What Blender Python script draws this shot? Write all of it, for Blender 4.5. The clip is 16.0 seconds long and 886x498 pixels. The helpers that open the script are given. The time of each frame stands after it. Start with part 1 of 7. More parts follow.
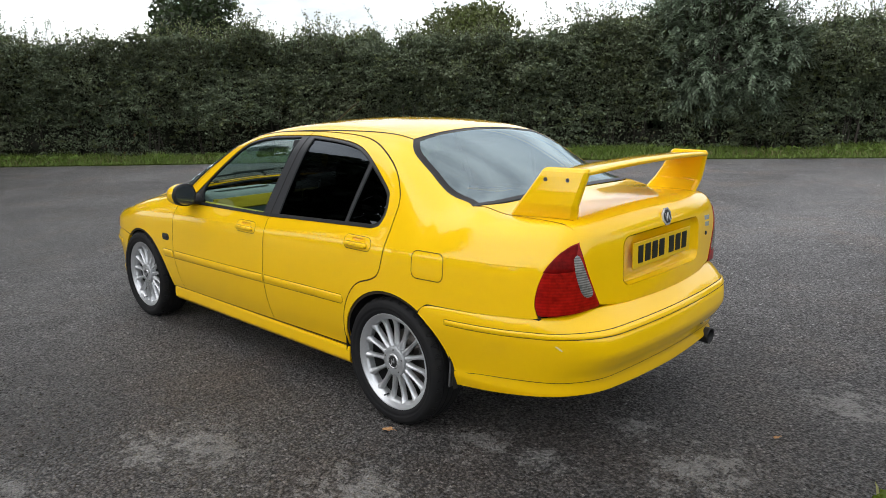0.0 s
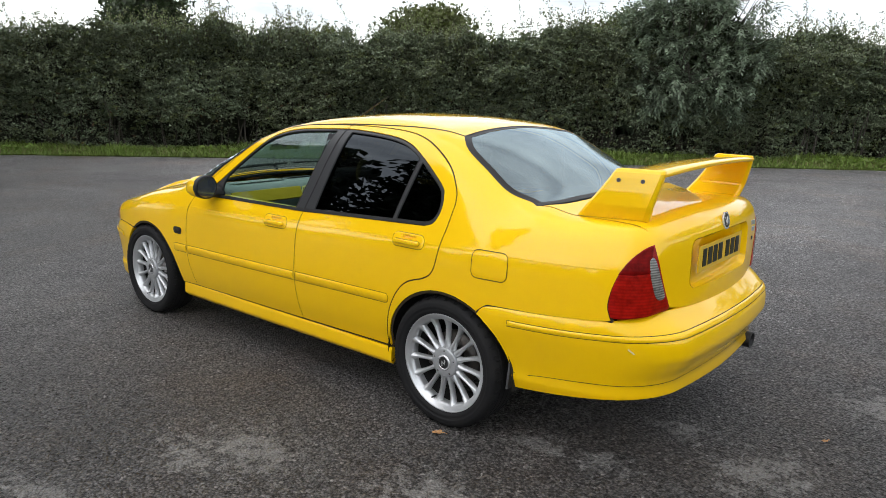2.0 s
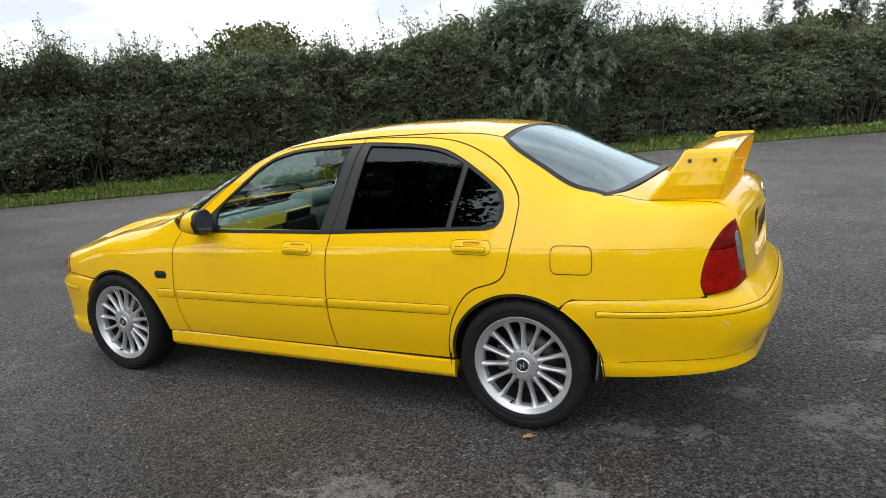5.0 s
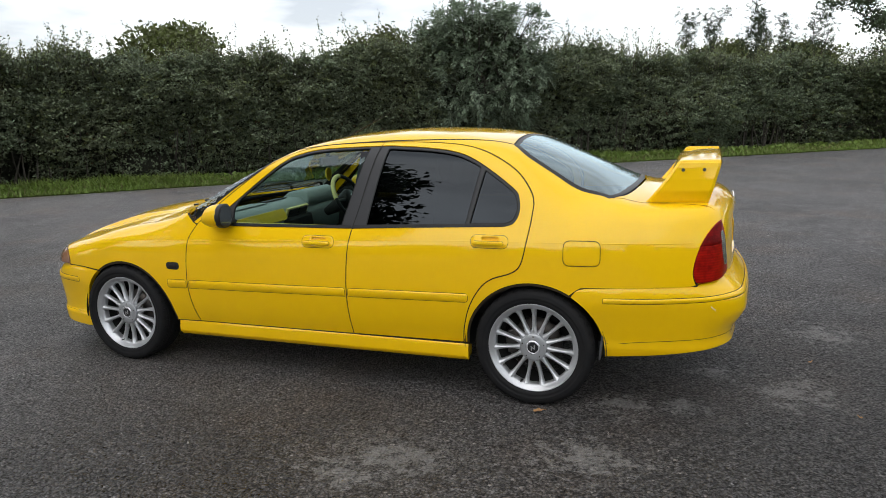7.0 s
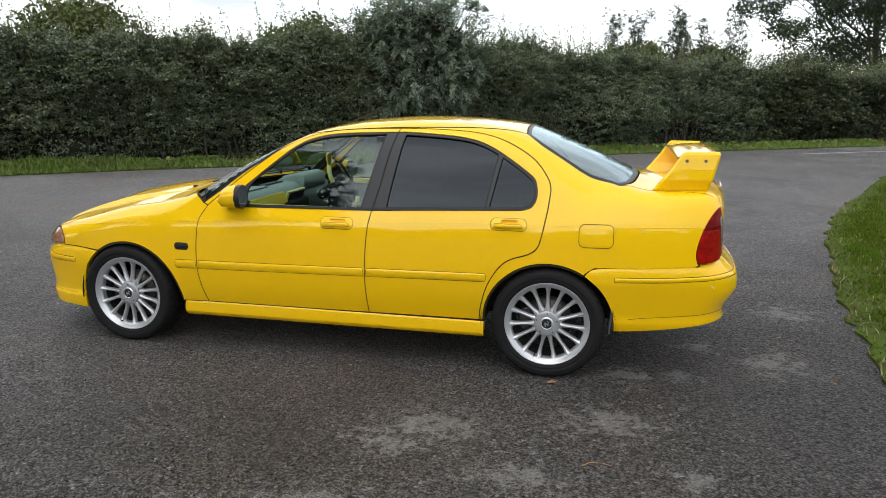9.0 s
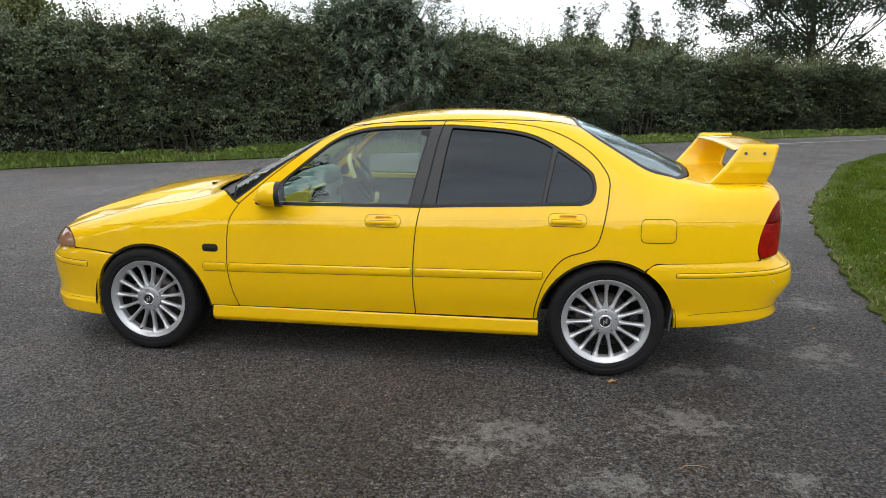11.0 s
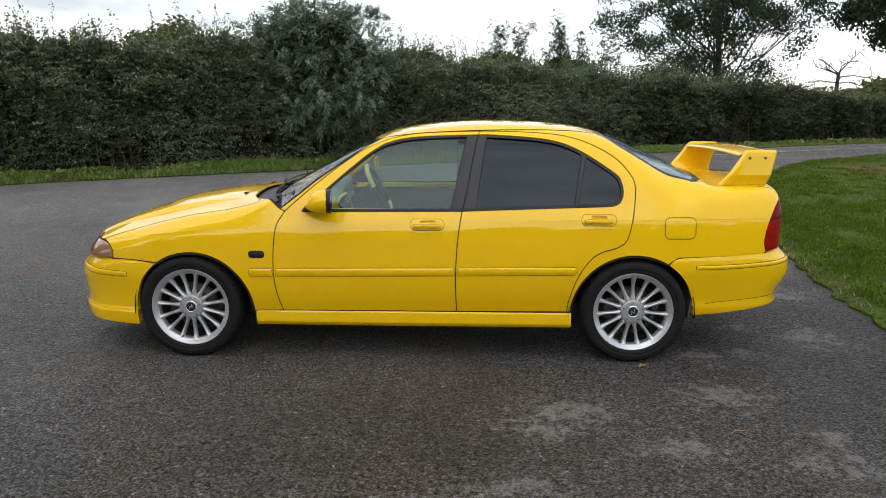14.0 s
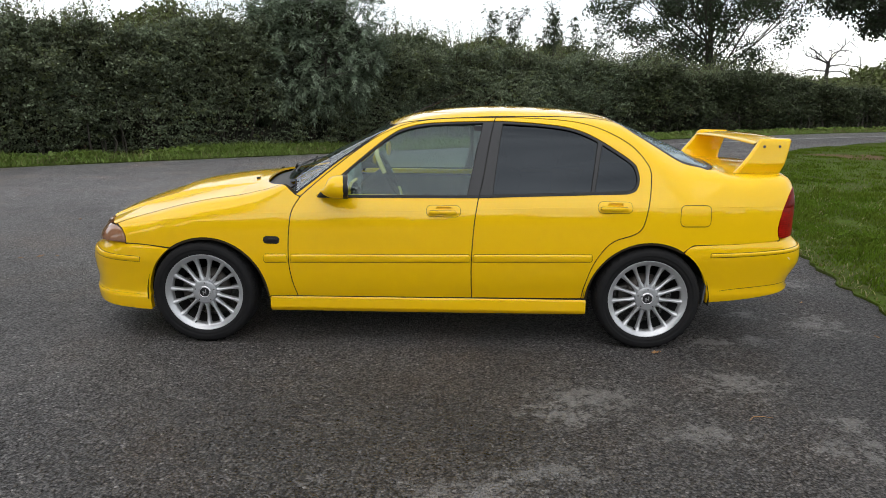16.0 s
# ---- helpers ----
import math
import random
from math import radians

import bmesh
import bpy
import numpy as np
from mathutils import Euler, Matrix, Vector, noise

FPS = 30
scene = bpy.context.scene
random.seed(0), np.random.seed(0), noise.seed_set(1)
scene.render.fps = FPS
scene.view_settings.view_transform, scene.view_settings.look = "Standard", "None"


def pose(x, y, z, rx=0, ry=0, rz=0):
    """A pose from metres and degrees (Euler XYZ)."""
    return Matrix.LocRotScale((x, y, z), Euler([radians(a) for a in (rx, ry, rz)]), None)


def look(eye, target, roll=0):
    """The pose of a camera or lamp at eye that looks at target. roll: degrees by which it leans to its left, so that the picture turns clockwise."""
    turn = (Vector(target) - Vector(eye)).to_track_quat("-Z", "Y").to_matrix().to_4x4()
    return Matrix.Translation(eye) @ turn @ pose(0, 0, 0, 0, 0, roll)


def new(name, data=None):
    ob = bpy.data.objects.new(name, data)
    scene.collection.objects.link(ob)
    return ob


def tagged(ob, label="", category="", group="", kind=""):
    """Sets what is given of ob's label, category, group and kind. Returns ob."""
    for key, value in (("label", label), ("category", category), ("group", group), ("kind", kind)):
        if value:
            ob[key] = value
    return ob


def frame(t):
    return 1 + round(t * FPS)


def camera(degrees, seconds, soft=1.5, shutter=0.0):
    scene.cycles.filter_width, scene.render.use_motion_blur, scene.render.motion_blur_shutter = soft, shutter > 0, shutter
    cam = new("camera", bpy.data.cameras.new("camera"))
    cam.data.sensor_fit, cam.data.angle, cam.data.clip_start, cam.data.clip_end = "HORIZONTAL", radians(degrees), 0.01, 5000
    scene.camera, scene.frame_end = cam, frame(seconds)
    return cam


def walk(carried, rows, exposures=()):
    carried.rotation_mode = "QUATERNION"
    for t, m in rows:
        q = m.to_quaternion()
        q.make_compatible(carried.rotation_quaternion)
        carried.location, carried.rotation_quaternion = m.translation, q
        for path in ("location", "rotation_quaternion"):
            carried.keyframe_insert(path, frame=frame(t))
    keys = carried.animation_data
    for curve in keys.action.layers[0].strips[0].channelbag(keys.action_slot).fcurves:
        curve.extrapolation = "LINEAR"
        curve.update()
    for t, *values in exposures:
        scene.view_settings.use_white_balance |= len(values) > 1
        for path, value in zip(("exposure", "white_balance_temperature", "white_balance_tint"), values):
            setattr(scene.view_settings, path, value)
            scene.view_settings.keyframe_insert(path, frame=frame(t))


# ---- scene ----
cam = camera(63.3, 16.0, 0.75)
PATH = [
    (0, (5.007, -2.934, 1.531), (3.649, -1.528, 1.106), -1.1),
    (0.5, (5.009, -3.025, 1.524), (3.674, -1.6, 1.093), 0.7),
    (1, (4.906, -3.185, 1.524), (3.608, -1.734, 1.065), -0.9),
    (1.5, (4.767, -3.27, 1.521), (3.507, -1.782, 1.075), 0.3),
    (2, (4.601, -3.206, 1.509), (3.349, -1.705, 1.086), 0.9),
    (2.5, (4.402, -3.274, 1.499), (3.216, -1.718, 1.082), 0.4),
    (3, (4.236, -3.355, 1.505), (3.134, -1.746, 1.063), -1.5),
    (3.5, (4.124, -3.334, 1.489), (3.022, -1.725, 1.049), 0.3),
    (4, (3.981, -3.415, 1.494), (2.922, -1.773, 1.069), 0.6),
    (4.2, (3.923, -3.467, 1.491), (2.899, -1.801, 1.072), -1.1),
    (6.3, (3.546, -4.054, 1.517), (2.775, -2.252, 1.117), -1.9),
    (6.5, (3.501, -4.109, 1.531), (2.755, -2.297, 1.125), -1.2),
    (7, (3.426, -4.235, 1.514), (2.74, -2.397, 1.129), -1.8),
    (7.5, (3.369, -4.372, 1.538), (2.729, -2.517, 1.15), -1.1),
    (8, (3.232, -4.49, 1.531), (2.65, -2.617, 1.139), -1.3),
    (8.5, (3.08, -4.582, 1.54), (2.564, -2.696, 1.123), -2.2),
    (9, (2.952, -4.595, 1.509), (2.492, -2.693, 1.098), 0.1),
    (9.2, (2.895, -4.59, 1.512), (2.455, -2.684, 1.094), -0.1),
    (11.3, (2.237, -4.55, 1.5), (1.982, -2.615, 1.066), 1.2),
    (11.5, (2.177, -4.557, 1.482), (1.952, -2.616, 1.054), 1.6),
    (12, (2.007, -4.59, 1.491), (1.829, -2.639, 1.088), -0.1),
    (12.5, (1.923, -4.654, 1.487), (1.774, -2.698, 1.097), 1.3),
    (13, (1.876, -4.762, 1.497), (1.735, -2.804, 1.116), 0.3),
    (13.5, (1.767, -4.867, 1.484), (1.641, -2.908, 1.099), 0.6),
    (14, (1.658, -4.904, 1.479), (1.586, -2.944, 1.091), 0.1),
    (14.5, (1.612, -4.93, 1.48), (1.606, -2.97, 1.08), 0.3),
    (15, (1.625, -4.944, 1.479), (1.603, -2.986, 1.073), 2.1),
    (15.5, (1.558, -4.962, 1.476), (1.545, -3.004, 1.068), 2.3),
    (16, (1.493, -4.906, 1.48), (1.456, -2.952, 1.054), 0.6),
]
EXPOSURE = [(0.0, 0.08), (1.0, 0.10), (2.0, 0.12), (3.0, 0.04), (4.0, 0.08), (6.5, -0.04), (7.5, -0.17), (8.0, -0.19), (8.4, -0.10), (9.0, 0.08), (11.5, 0.06), (12.5, -0.13), (13.5, -0.17), (15.0, -0.02), (16.0, -0.08)]
walk(cam, [(t, look(eye, target, roll)) for t, eye, target, roll in PATH], EXPOSURE)

# ---- sky and sun: a bright overcast day ----
world = bpy.data.worlds.new("overcast_sky")
scene.world = world
world.use_nodes = True
wn, wl = world.node_tree.nodes, world.node_tree.links
wn.clear()
SUN_AZIMUTH, SUN_HEIGHT = 238.0, 50.0   # degrees, anticlockwise from +x; above the horizon


def wnode(kind, **values):
    n = wn.new(kind)
    for key, value in values.items():
        n.inputs[key].default_value = value
    return n


sky = wn.new("ShaderNodeTexSky")
sky.sky_type, sky.sun_disc = "NISHITA", False
sky.sun_elevation, sky.sun_rotation = radians(SUN_HEIGHT), radians(90 - SUN_AZIMUTH)
geo = wn.new("ShaderNodeTexCoord")
split = wn.new("ShaderNodeSeparateXYZ")
wl.new(geo.outputs["Generated"], split.inputs[0])
height = wn.new("ShaderNodeMapRange")
height.inputs["From Min"].default_value, height.inputs["From Max"].default_value = 0.0, 1.0
height.inputs["To Min"].default_value, height.inputs["To Max"].default_value = 1.42, 1.28
wl.new(split.outputs["Z"], height.inputs["Value"])
stretch = wn.new("ShaderNodeMapping")
stretch.inputs["Scale"].default_value = (1.0, 1.0, 3.4)
wl.new(geo.outputs["Generated"], stretch.inputs["Vector"])
clouds = wnode("ShaderNodeTexNoise", Scale=3.4, Detail=6.0, Roughness=0.55)
wl.new(stretch.outputs[0], clouds.inputs["Vector"])
cloud_ramp = wn.new("ShaderNodeValToRGB")
cloud_ramp.color_ramp.elements[0].position, cloud_ramp.color_ramp.elements[0].color = 0.36, (0.47, 0.48, 0.50, 1)
cloud_ramp.color_ramp.elements[1].position, cloud_ramp.color_ramp.elements[1].color = 0.60, (1.0, 1.0, 1.0, 1)
wl.new(clouds.outputs["Fac"], cloud_ramp.inputs[0])
cloud_light = wn.new("ShaderNodeVectorMath")
cloud_light.operation = "SCALE"
wl.new(cloud_ramp.outputs[0], cloud_light.inputs[0])
# the cloud is brighter on the sun's side
towards = wn.new("ShaderNodeVectorMath")
towards.operation = "DOT_PRODUCT"
towards.inputs[1].default_value = (math.cos(radians(SUN_AZIMUTH)), math.sin(radians(SUN_AZIMUTH)), -0.45)
wl.new(geo.outputs["Generated"], towards.inputs[0])
sunward = wnode("ShaderNodeMapRange", **{"From Min": -0.1, "From Max": 1.0, "To Min": 1.0, "To Max": 1.42})
wl.new(towards.outputs["Value"], sunward.inputs["Value"])
glow = wn.new("ShaderNodeMath")
glow.operation = "MULTIPLY"
wl.new(height.outputs[0], glow.inputs[0])
wl.new(sunward.outputs[0], glow.inputs[1])
wl.new(glow.outputs[0], cloud_light.inputs["Scale"])
back_sky, back_cloud = wnode("ShaderNodeBackground", Strength=0.05), wnode("ShaderNodeBackground", Strength=1.0)
wl.new(sky.outputs[0], back_sky.inputs[0])
wl.new(cloud_light.outputs[0], back_cloud.inputs[0])
both = wn.new("ShaderNodeAddShader")
wl.new(back_sky.outputs[0], both.inputs[0])
wl.new(back_cloud.outputs[0], both.inputs[1])
wl.new(both.outputs[0], wn.new("ShaderNodeOutputWorld").inputs[0])

sun = new("sun", bpy.data.lights.new("sun", "SUN"))
sun.data.energy, sun.data.angle, sun.data.color = 1.22, radians(90), (1.0, 0.98, 0.95)
a, e = radians(SUN_AZIMUTH), radians(SUN_HEIGHT)
sun.matrix_world = look((0, 0, 30), (-30 * math.cos(a) * math.cos(e), -30 * math.sin(a) * math.cos(e), 30 - 30 * math.sin(e)))


# ---- materials ----
def material(name, color, rough=0.5, metal=0.0, coat=0.0, spots=(), bumps=(), spec=0.5, island=0.0, piece=0.0, alpha=1.0, translucent=0.0):
    """A Principled material. spots: (scale, amount, second colour) noise layers; bumps: (scale, strength, distance, kind) relief;
    island, piece: how far the lightness strays from leaf to leaf or from piece to piece."""
    m = bpy.data.materials.new(name)
    m.use_nodes = True
    n, l = m.node_tree.nodes, m.node_tree.links
    p = n["Principled BSDF"]
    p.inputs["Roughness"].default_value, p.inputs["Metallic"].default_value = rough, metal
    p.inputs["Coat Weight"].default_value, p.inputs["Coat Roughness"].default_value = coat, 0.03
    p.inputs["Specular IOR Level"].default_value = spec
    at = n.new("ShaderNodeTexCoord").outputs["Object"]
    rgb = n.new("ShaderNodeRGB")
    rgb.outputs[0].default_value = (*color, 1)
    out = rgb.outputs[0]
    for scale, amount, second in spots:
        tex = n.new("ShaderNodeTexNoise")
        tex.inputs["Scale"].default_value, tex.inputs["Detail"].default_value, tex.inputs["Roughness"].default_value = scale, 6.0, 0.62
        l.new(at, tex.inputs["Vector"])
        ramp = n.new("ShaderNodeMapRange")
        ramp.inputs["From Min"].default_value, ramp.inputs["From Max"].default_value = 0.42, 0.66
        ramp.inputs["To Max"].default_value = amount
        l.new(tex.outputs["Fac"], ramp.inputs["Value"])
        mix = n.new("ShaderNodeMix")
        mix.data_type = "RGBA"
        l.new(ramp.outputs[0], mix.inputs["Factor"])
        l.new(out, mix.inputs["A"])
        mix.inputs["B"].default_value = (*second, 1)
        out = mix.outputs["Result"]
    for amount, source in ((island, "ShaderNodeNewGeometry"), (piece, "ShaderNodeObjectInfo")):
        if amount:
            hsv = n.new("ShaderNodeHueSaturation")
            ramp = n.new("ShaderNodeMapRange")
            ramp.inputs["To Min"].default_value, ramp.inputs["To Max"].default_value = 1 - amount, 1 + amount
            rnd = n.new(source).outputs["Random Per Island" if "Geometry" in source else "Random"]
            l.new(rnd, ramp.inputs["Value"])
            l.new(ramp.outputs[0], hsv.inputs["Value"])
            turn = n.new("ShaderNodeMapRange")
            turn.inputs["To Min"].default_value, turn.inputs["To Max"].default_value = 0.5 - 0.04 * amount, 0.5 + 0.02 * amount
            l.new(rnd, turn.inputs["Value"])
            l.new(turn.outputs[0], hsv.inputs["Hue"])
            l.new(out, hsv.inputs["Color"])
            out = hsv.outputs[0]
    l.new(out, p.inputs["Base Color"])
    normal = None
    for scale, strength, distance, kind in bumps:
        tex = n.new("ShaderNodeTexVoronoi" if kind == "stone" else "ShaderNodeTexNoise")
        tex.inputs["Scale"].default_value = scale
        if kind != "stone":
            tex.inputs["Detail"].default_value = 5.0
        l.new(at, tex.inputs["Vector"])
        b = n.new("ShaderNodeBump")
        b.inputs["Strength"].default_value, b.inputs["Distance"].default_value = strength, distance
        b.invert = kind == "stone"
        l.new(tex.outputs[0], b.inputs["Height"])
        if normal:
            l.new(normal, b.inputs["Normal"])
        normal = b.outputs[0]
    if normal:
        l.new(normal, p.inputs["Normal"])
    if translucent:
        t = n.new("ShaderNodeBsdfTranslucent")
        l.new(out, t.inputs[0])
        mix = n.new("ShaderNodeMixShader")
        mix.inputs[0].default_value = translucent
        l.new(p.outputs[0], mix.inputs[1])
        l.new(t.outputs[0], mix.inputs[2])
        l.new(mix.outputs[0], n["Material Output"].inputs[0])
    return m


def glass(name, tint, gloss_rough=0.0, shiny=0.075, pale_film=0.0, sheen=(0.9, 0.95, 1.0)):
    """A thin pane: tinted see-through, with a Fresnel gloss and a share of pale film: breath, and sky gleam put into
    its colour.
    """
    m = bpy.data.materials.new(name)
    m.use_nodes = True
    n, l = m.node_tree.nodes, m.node_tree.links
    n.remove(n["Principled BSDF"])
    clear, shine, facing, mix = (n.new("ShaderNode" + k) for k in ("BsdfTransparent", "BsdfGlossy", "LayerWeight", "MixShader"))
    facing.inputs["Blend"].default_value = 0.5
    power, scale = n.new("ShaderNodeMath"), n.new("ShaderNodeMath")
    power.operation, scale.operation = "POWER", "MULTIPLY_ADD"
    power.inputs[1].default_value = 5.0
    scale.inputs[1].default_value, scale.inputs[2].default_value = 1 - shiny, shiny
    shine.inputs["Color"].default_value = (*sheen, 1)
    l.new(facing.outputs["Facing"], power.inputs[0])
    l.new(power.outputs[0], scale.inputs[0])
    clear.inputs[0].default_value = (*tint, 1)
    shine.inputs["Roughness"].default_value = gloss_rough
    l.new(scale.outputs[0], mix.inputs[0])
    through_it = clear.outputs[0]
    if pale_film:
        film, blend, tex, vary = (n.new("ShaderNode" + k) for k in ("BsdfDiffuse", "MixShader", "TexNoise", "MapRange"))
        film.inputs[0].default_value = (0.62, 0.71, 0.74, 1)
        tex.inputs["Scale"].default_value, tex.inputs["Detail"].default_value = 3.0, 5.0
        vary.inputs["From Min"].default_value, vary.inputs["From Max"].default_value = 0.35, 0.7
        vary.inputs["To Min"].default_value, vary.inputs["To Max"].default_value = pale_film * 0.8, pale_film * 1.25
        l.new(n.new("ShaderNodeTexCoord").outputs["Object"], tex.inputs["Vector"])
        l.new(tex.outputs["Fac"], vary.inputs["Value"])
        l.new(vary.outputs[0], blend.inputs[0])
        l.new(through_it, blend.inputs[1])
        l.new(film.outputs[0], blend.inputs[2])
        through_it = blend.outputs[0]
    l.new(through_it, mix.inputs[1])
    l.new(shine.outputs[0], mix.inputs[2])
    l.new(mix.outputs[0], n["Material Output"].inputs[0])
    return m


YELLOW = material("yellow_car_paint", (0.92, 0.555, 0.0), 0.45, coat=1.0, spec=0.10, spots=((9.0, 0.05, (0.82, 0.48, 0.0)), (160.0, 0.06, (0.74, 0.43, 0.0))))
YELLOW.node_tree.nodes["Principled BSDF"].inputs["Coat IOR"].default_value = 1.46
PALE_TRIM = material("pale_yellow_trim", (0.72, 0.66, 0.26), 0.5, spots=((40.0, 0.2, (0.6, 0.54, 0.2)),))
YELLOW_TRIM = material("yellow_trim", (0.80, 0.58, 0.03), 0.45, spots=((30.0, 0.15, (0.6, 0.36, 0.02)),))
GAP = material("seam_shadow", (0.030, 0.018, 0.005), 0.9, spots=((40.0, 0.4, (0.02, 0.015, 0.01)),))
BLACK = material("black_plastic", (0.016, 0.016, 0.017), 0.45, spec=0.28, spots=((60.0, 0.5, (0.03, 0.03, 0.03)),), bumps=((400.0, 0.1, 0.001, "noise"),))
SATIN = material("satin_black_pillar", (0.027, 0.028, 0.030), 0.40, spec=0.35, spots=((80.0, 0.4, (0.028, 0.028, 0.030)),))
LINER = material("wheel_arch_liner", (0.010, 0.010, 0.010), 0.85, spots=((20.0, 0.6, (0.02, 0.018, 0.015)),))
FLAP = material("grey_mud_flap", (0.075, 0.075, 0.078), 0.85, spots=((60.0, 0.6, (0.03, 0.03, 0.03)),))
RUBBER = material("tyre_rubber", (0.009, 0.009, 0.010), 0.75, spec=0.22, spots=((14.0, 0.5, (0.016, 0.015, 0.014)), (90.0, 0.3, (0.012, 0.012, 0.011))), bumps=((220.0, 0.15, 0.001, "noise"),))
ALLOY = material("silver_alloy", (0.56, 0.57, 0.58), 0.33, metal=0.65, coat=0.2, spots=((25.0, 0.15, (0.50, 0.50, 0.50)), (120.0, 0.12, (0.42, 0.41, 0.40))))
CAP = material("grey_hub_cap", (0.42, 0.43, 0.44), 0.38, metal=0.5, coat=0.3, spots=((50.0, 0.15, (0.30, 0.30, 0.30)),))
CHROME = material("chrome", (0.80, 0.81, 0.82), 0.22, metal=0.7, spots=((70.0, 0.1, (0.6, 0.6, 0.6)),))
SCUFF = material("pale_paint_scuff", (0.72, 0.60, 0.42), 0.6, spots=((90.0, 0.6, (0.8, 0.5, 0.1)),))
STEEL = material("brake_steel", (0.09, 0.085, 0.08), 0.45, metal=0.8, spots=((60.0, 0.5, (0.10, 0.07, 0.05)),))


def ribbed_lens(name, color, dark, rib=200.0, coat=0.5, rough=0.2, spec=0.25, ribs=0.16):
    """Moulded lamp plastic: fine level ribs over cloudy reflector cells."""
    m = material(name, color, rough, coat=coat, spec=spec, spots=((16.0, 0.75, dark), (45.0, 0.4, tuple(min(1.0, 1.5 * c + 0.004) for c in color))))
    n, l = m.node_tree.nodes, m.node_tree.links
    p = n["Principled BSDF"]
    wave = n.new("ShaderNodeTexWave")
    wave.bands_direction = "Z"
    wave.inputs["Scale"].default_value, wave.inputs["Distortion"].default_value = rib / 20 * 3.1416, 0.3
    l.new(n.new("ShaderNodeTexCoord").outputs["Object"], wave.inputs["Vector"])
    mix = n.new("ShaderNodeMix")
    mix.data_type = "RGBA"
    fade = n.new("ShaderNodeMath")
    fade.operation = "MULTIPLY"
    fade.inputs[1].default_value = ribs
    l.new(wave.outputs["Fac"], fade.inputs[0])
    l.new(fade.outputs[0], mix.inputs["Factor"])
    l.new(p.inputs["Base Color"].links[0].from_socket, mix.inputs["A"])
    mix.inputs["B"].default_value = (*dark, 1)
    l.new(mix.outputs["Result"], p.inputs["Base Color"])
    b = n.new("ShaderNodeBump")
    b.inputs["Strength"].default_value, b.inputs["Distance"].default_value = 0.15, 0.001
    l.new(wave.outputs["Fac"], b.inputs["Height"])
    l.new(b.outputs[0], p.inputs["Normal"])
    return m


RED_LENS = ribbed_lens("red_lamp_lens", (0.36, 0.006, 0.003), (0.12, 0.001, 0.001), rib=160.0, ribs=0.35, coat=0.15, rough=0.3, spec=0.12)
DEEP_RED = ribbed_lens("deep_red_lens", (0.16, 0.002, 0.002), (0.05, 0.001, 0.001), rib=160.0, coat=0.0, rough=0.35, spec=0.08)
SMOKED_LENS = ribbed_lens("grey_reversing_lens", (0.30, 0.29, 0.285), (0.06, 0.058, 0.056), coat=0.5, rough=0.2, ribs=0.75)
AMBER_LENS = material("amber_lamp_lens", (0.33, 0.17, 0.10), 0.08, coat=1.0, spots=((30.0, 0.6, (0.30, 0.13, 0.06)),))
PLATE = material("plate_yellow", (0.80, 0.50, 0.01), 0.28, coat=0.6, spots=((40.0, 0.08, (0.7, 0.43, 0.01)),))
INK = material("plate_black", (0.012, 0.012, 0.012), 0.35)
FABRIC = material("dark_seat_cloth", (0.022, 0.023, 0.026), 0.9, spots=((25.0, 0.5, (0.04, 0.04, 0.042)),))
DASH = material("grey_dashboard", (0.30, 0.35, 0.34), 0.6, spots=((30.0, 0.3, (0.24, 0.28, 0.27)),))
MIRROR = material("mirror_glass", (0.36, 0.37, 0.39), 0.12, metal=1.0)
CLEAR = glass("clear_side_glass", (0.60, 0.74, 0.69), shiny=0.060, sheen=(0.84, 0.96, 0.97))
SCREEN = glass("windscreen_glass", (0.74, 0.83, 0.79), shiny=0.14)
TINT = glass("privacy_glass", (0.016, 0.017, 0.018), shiny=0.036, sheen=(0.80, 0.90, 1.0))
# part of the film's paleness is painted sky reflection
BACK = glass("rear_window_glass", (0.40, 0.46, 0.46), shiny=0.15, pale_film=0.16, gloss_rough=0.10, sheen=(0.76, 0.93, 0.98))
BAND = material("ceramic_band", (0.016, 0.014, 0.014), 0.35, spec=0.2, spots=((50.0, 0.3, (0.03, 0.028, 0.028)),))


# ---- mesh helpers ----
def fast_mesh(name, verts, faces, mats, smooth=False):
    verts, faces = np.asarray(verts, np.float32), np.asarray(faces, np.int32)
    k = faces.shape[1]
    me = bpy.data.meshes.new(name)
    me.vertices.add(len(verts))
    me.vertices.foreach_set("co", verts.ravel())
    me.loops.add(faces.size)
    me.loops.foreach_set("vertex_index", faces.ravel())
    me.polygons.add(len(faces))
    me.polygons.foreach_set("loop_start", np.arange(0, faces.size, k, dtype=np.int32))
    me.polygons.foreach_set("use_smooth", np.full(len(faces), smooth))
    me.update(calc_edges=True)
    for m in mats if isinstance(mats, (list, tuple)) else [mats]:
        me.materials.append(m)
    return me


def bm_mesh(name, bm, mat, smooth=False):
    bmesh.ops.recalc_face_normals(bm, faces=bm.faces)
    me = bpy.data.meshes.new(name)
    for f in bm.faces:
        f.smooth = smooth
    bm.to_mesh(me)
    bm.free()
    me.materials.append(mat)
    return me


def put(name, me, parent, label=""):
    """One mesh as one part, placed in world metres under its thing."""
    ob = new(name, me)
    ob.parent = parent
    if parent:
        ob.matrix_parent_inverse = parent_pose(parent).inverted()
    return tagged(ob, label)


def parent_pose(ob):
    m = ob.matrix_basis.copy()
    if ob.parent:
        m = parent_pose(ob.parent) @ ob.matrix_parent_inverse @ m
    return m


def part(name, bm, mat, parent, label="", smooth=False):
    return put(name, bm_mesh(name, bm, mat, smooth), parent, label)


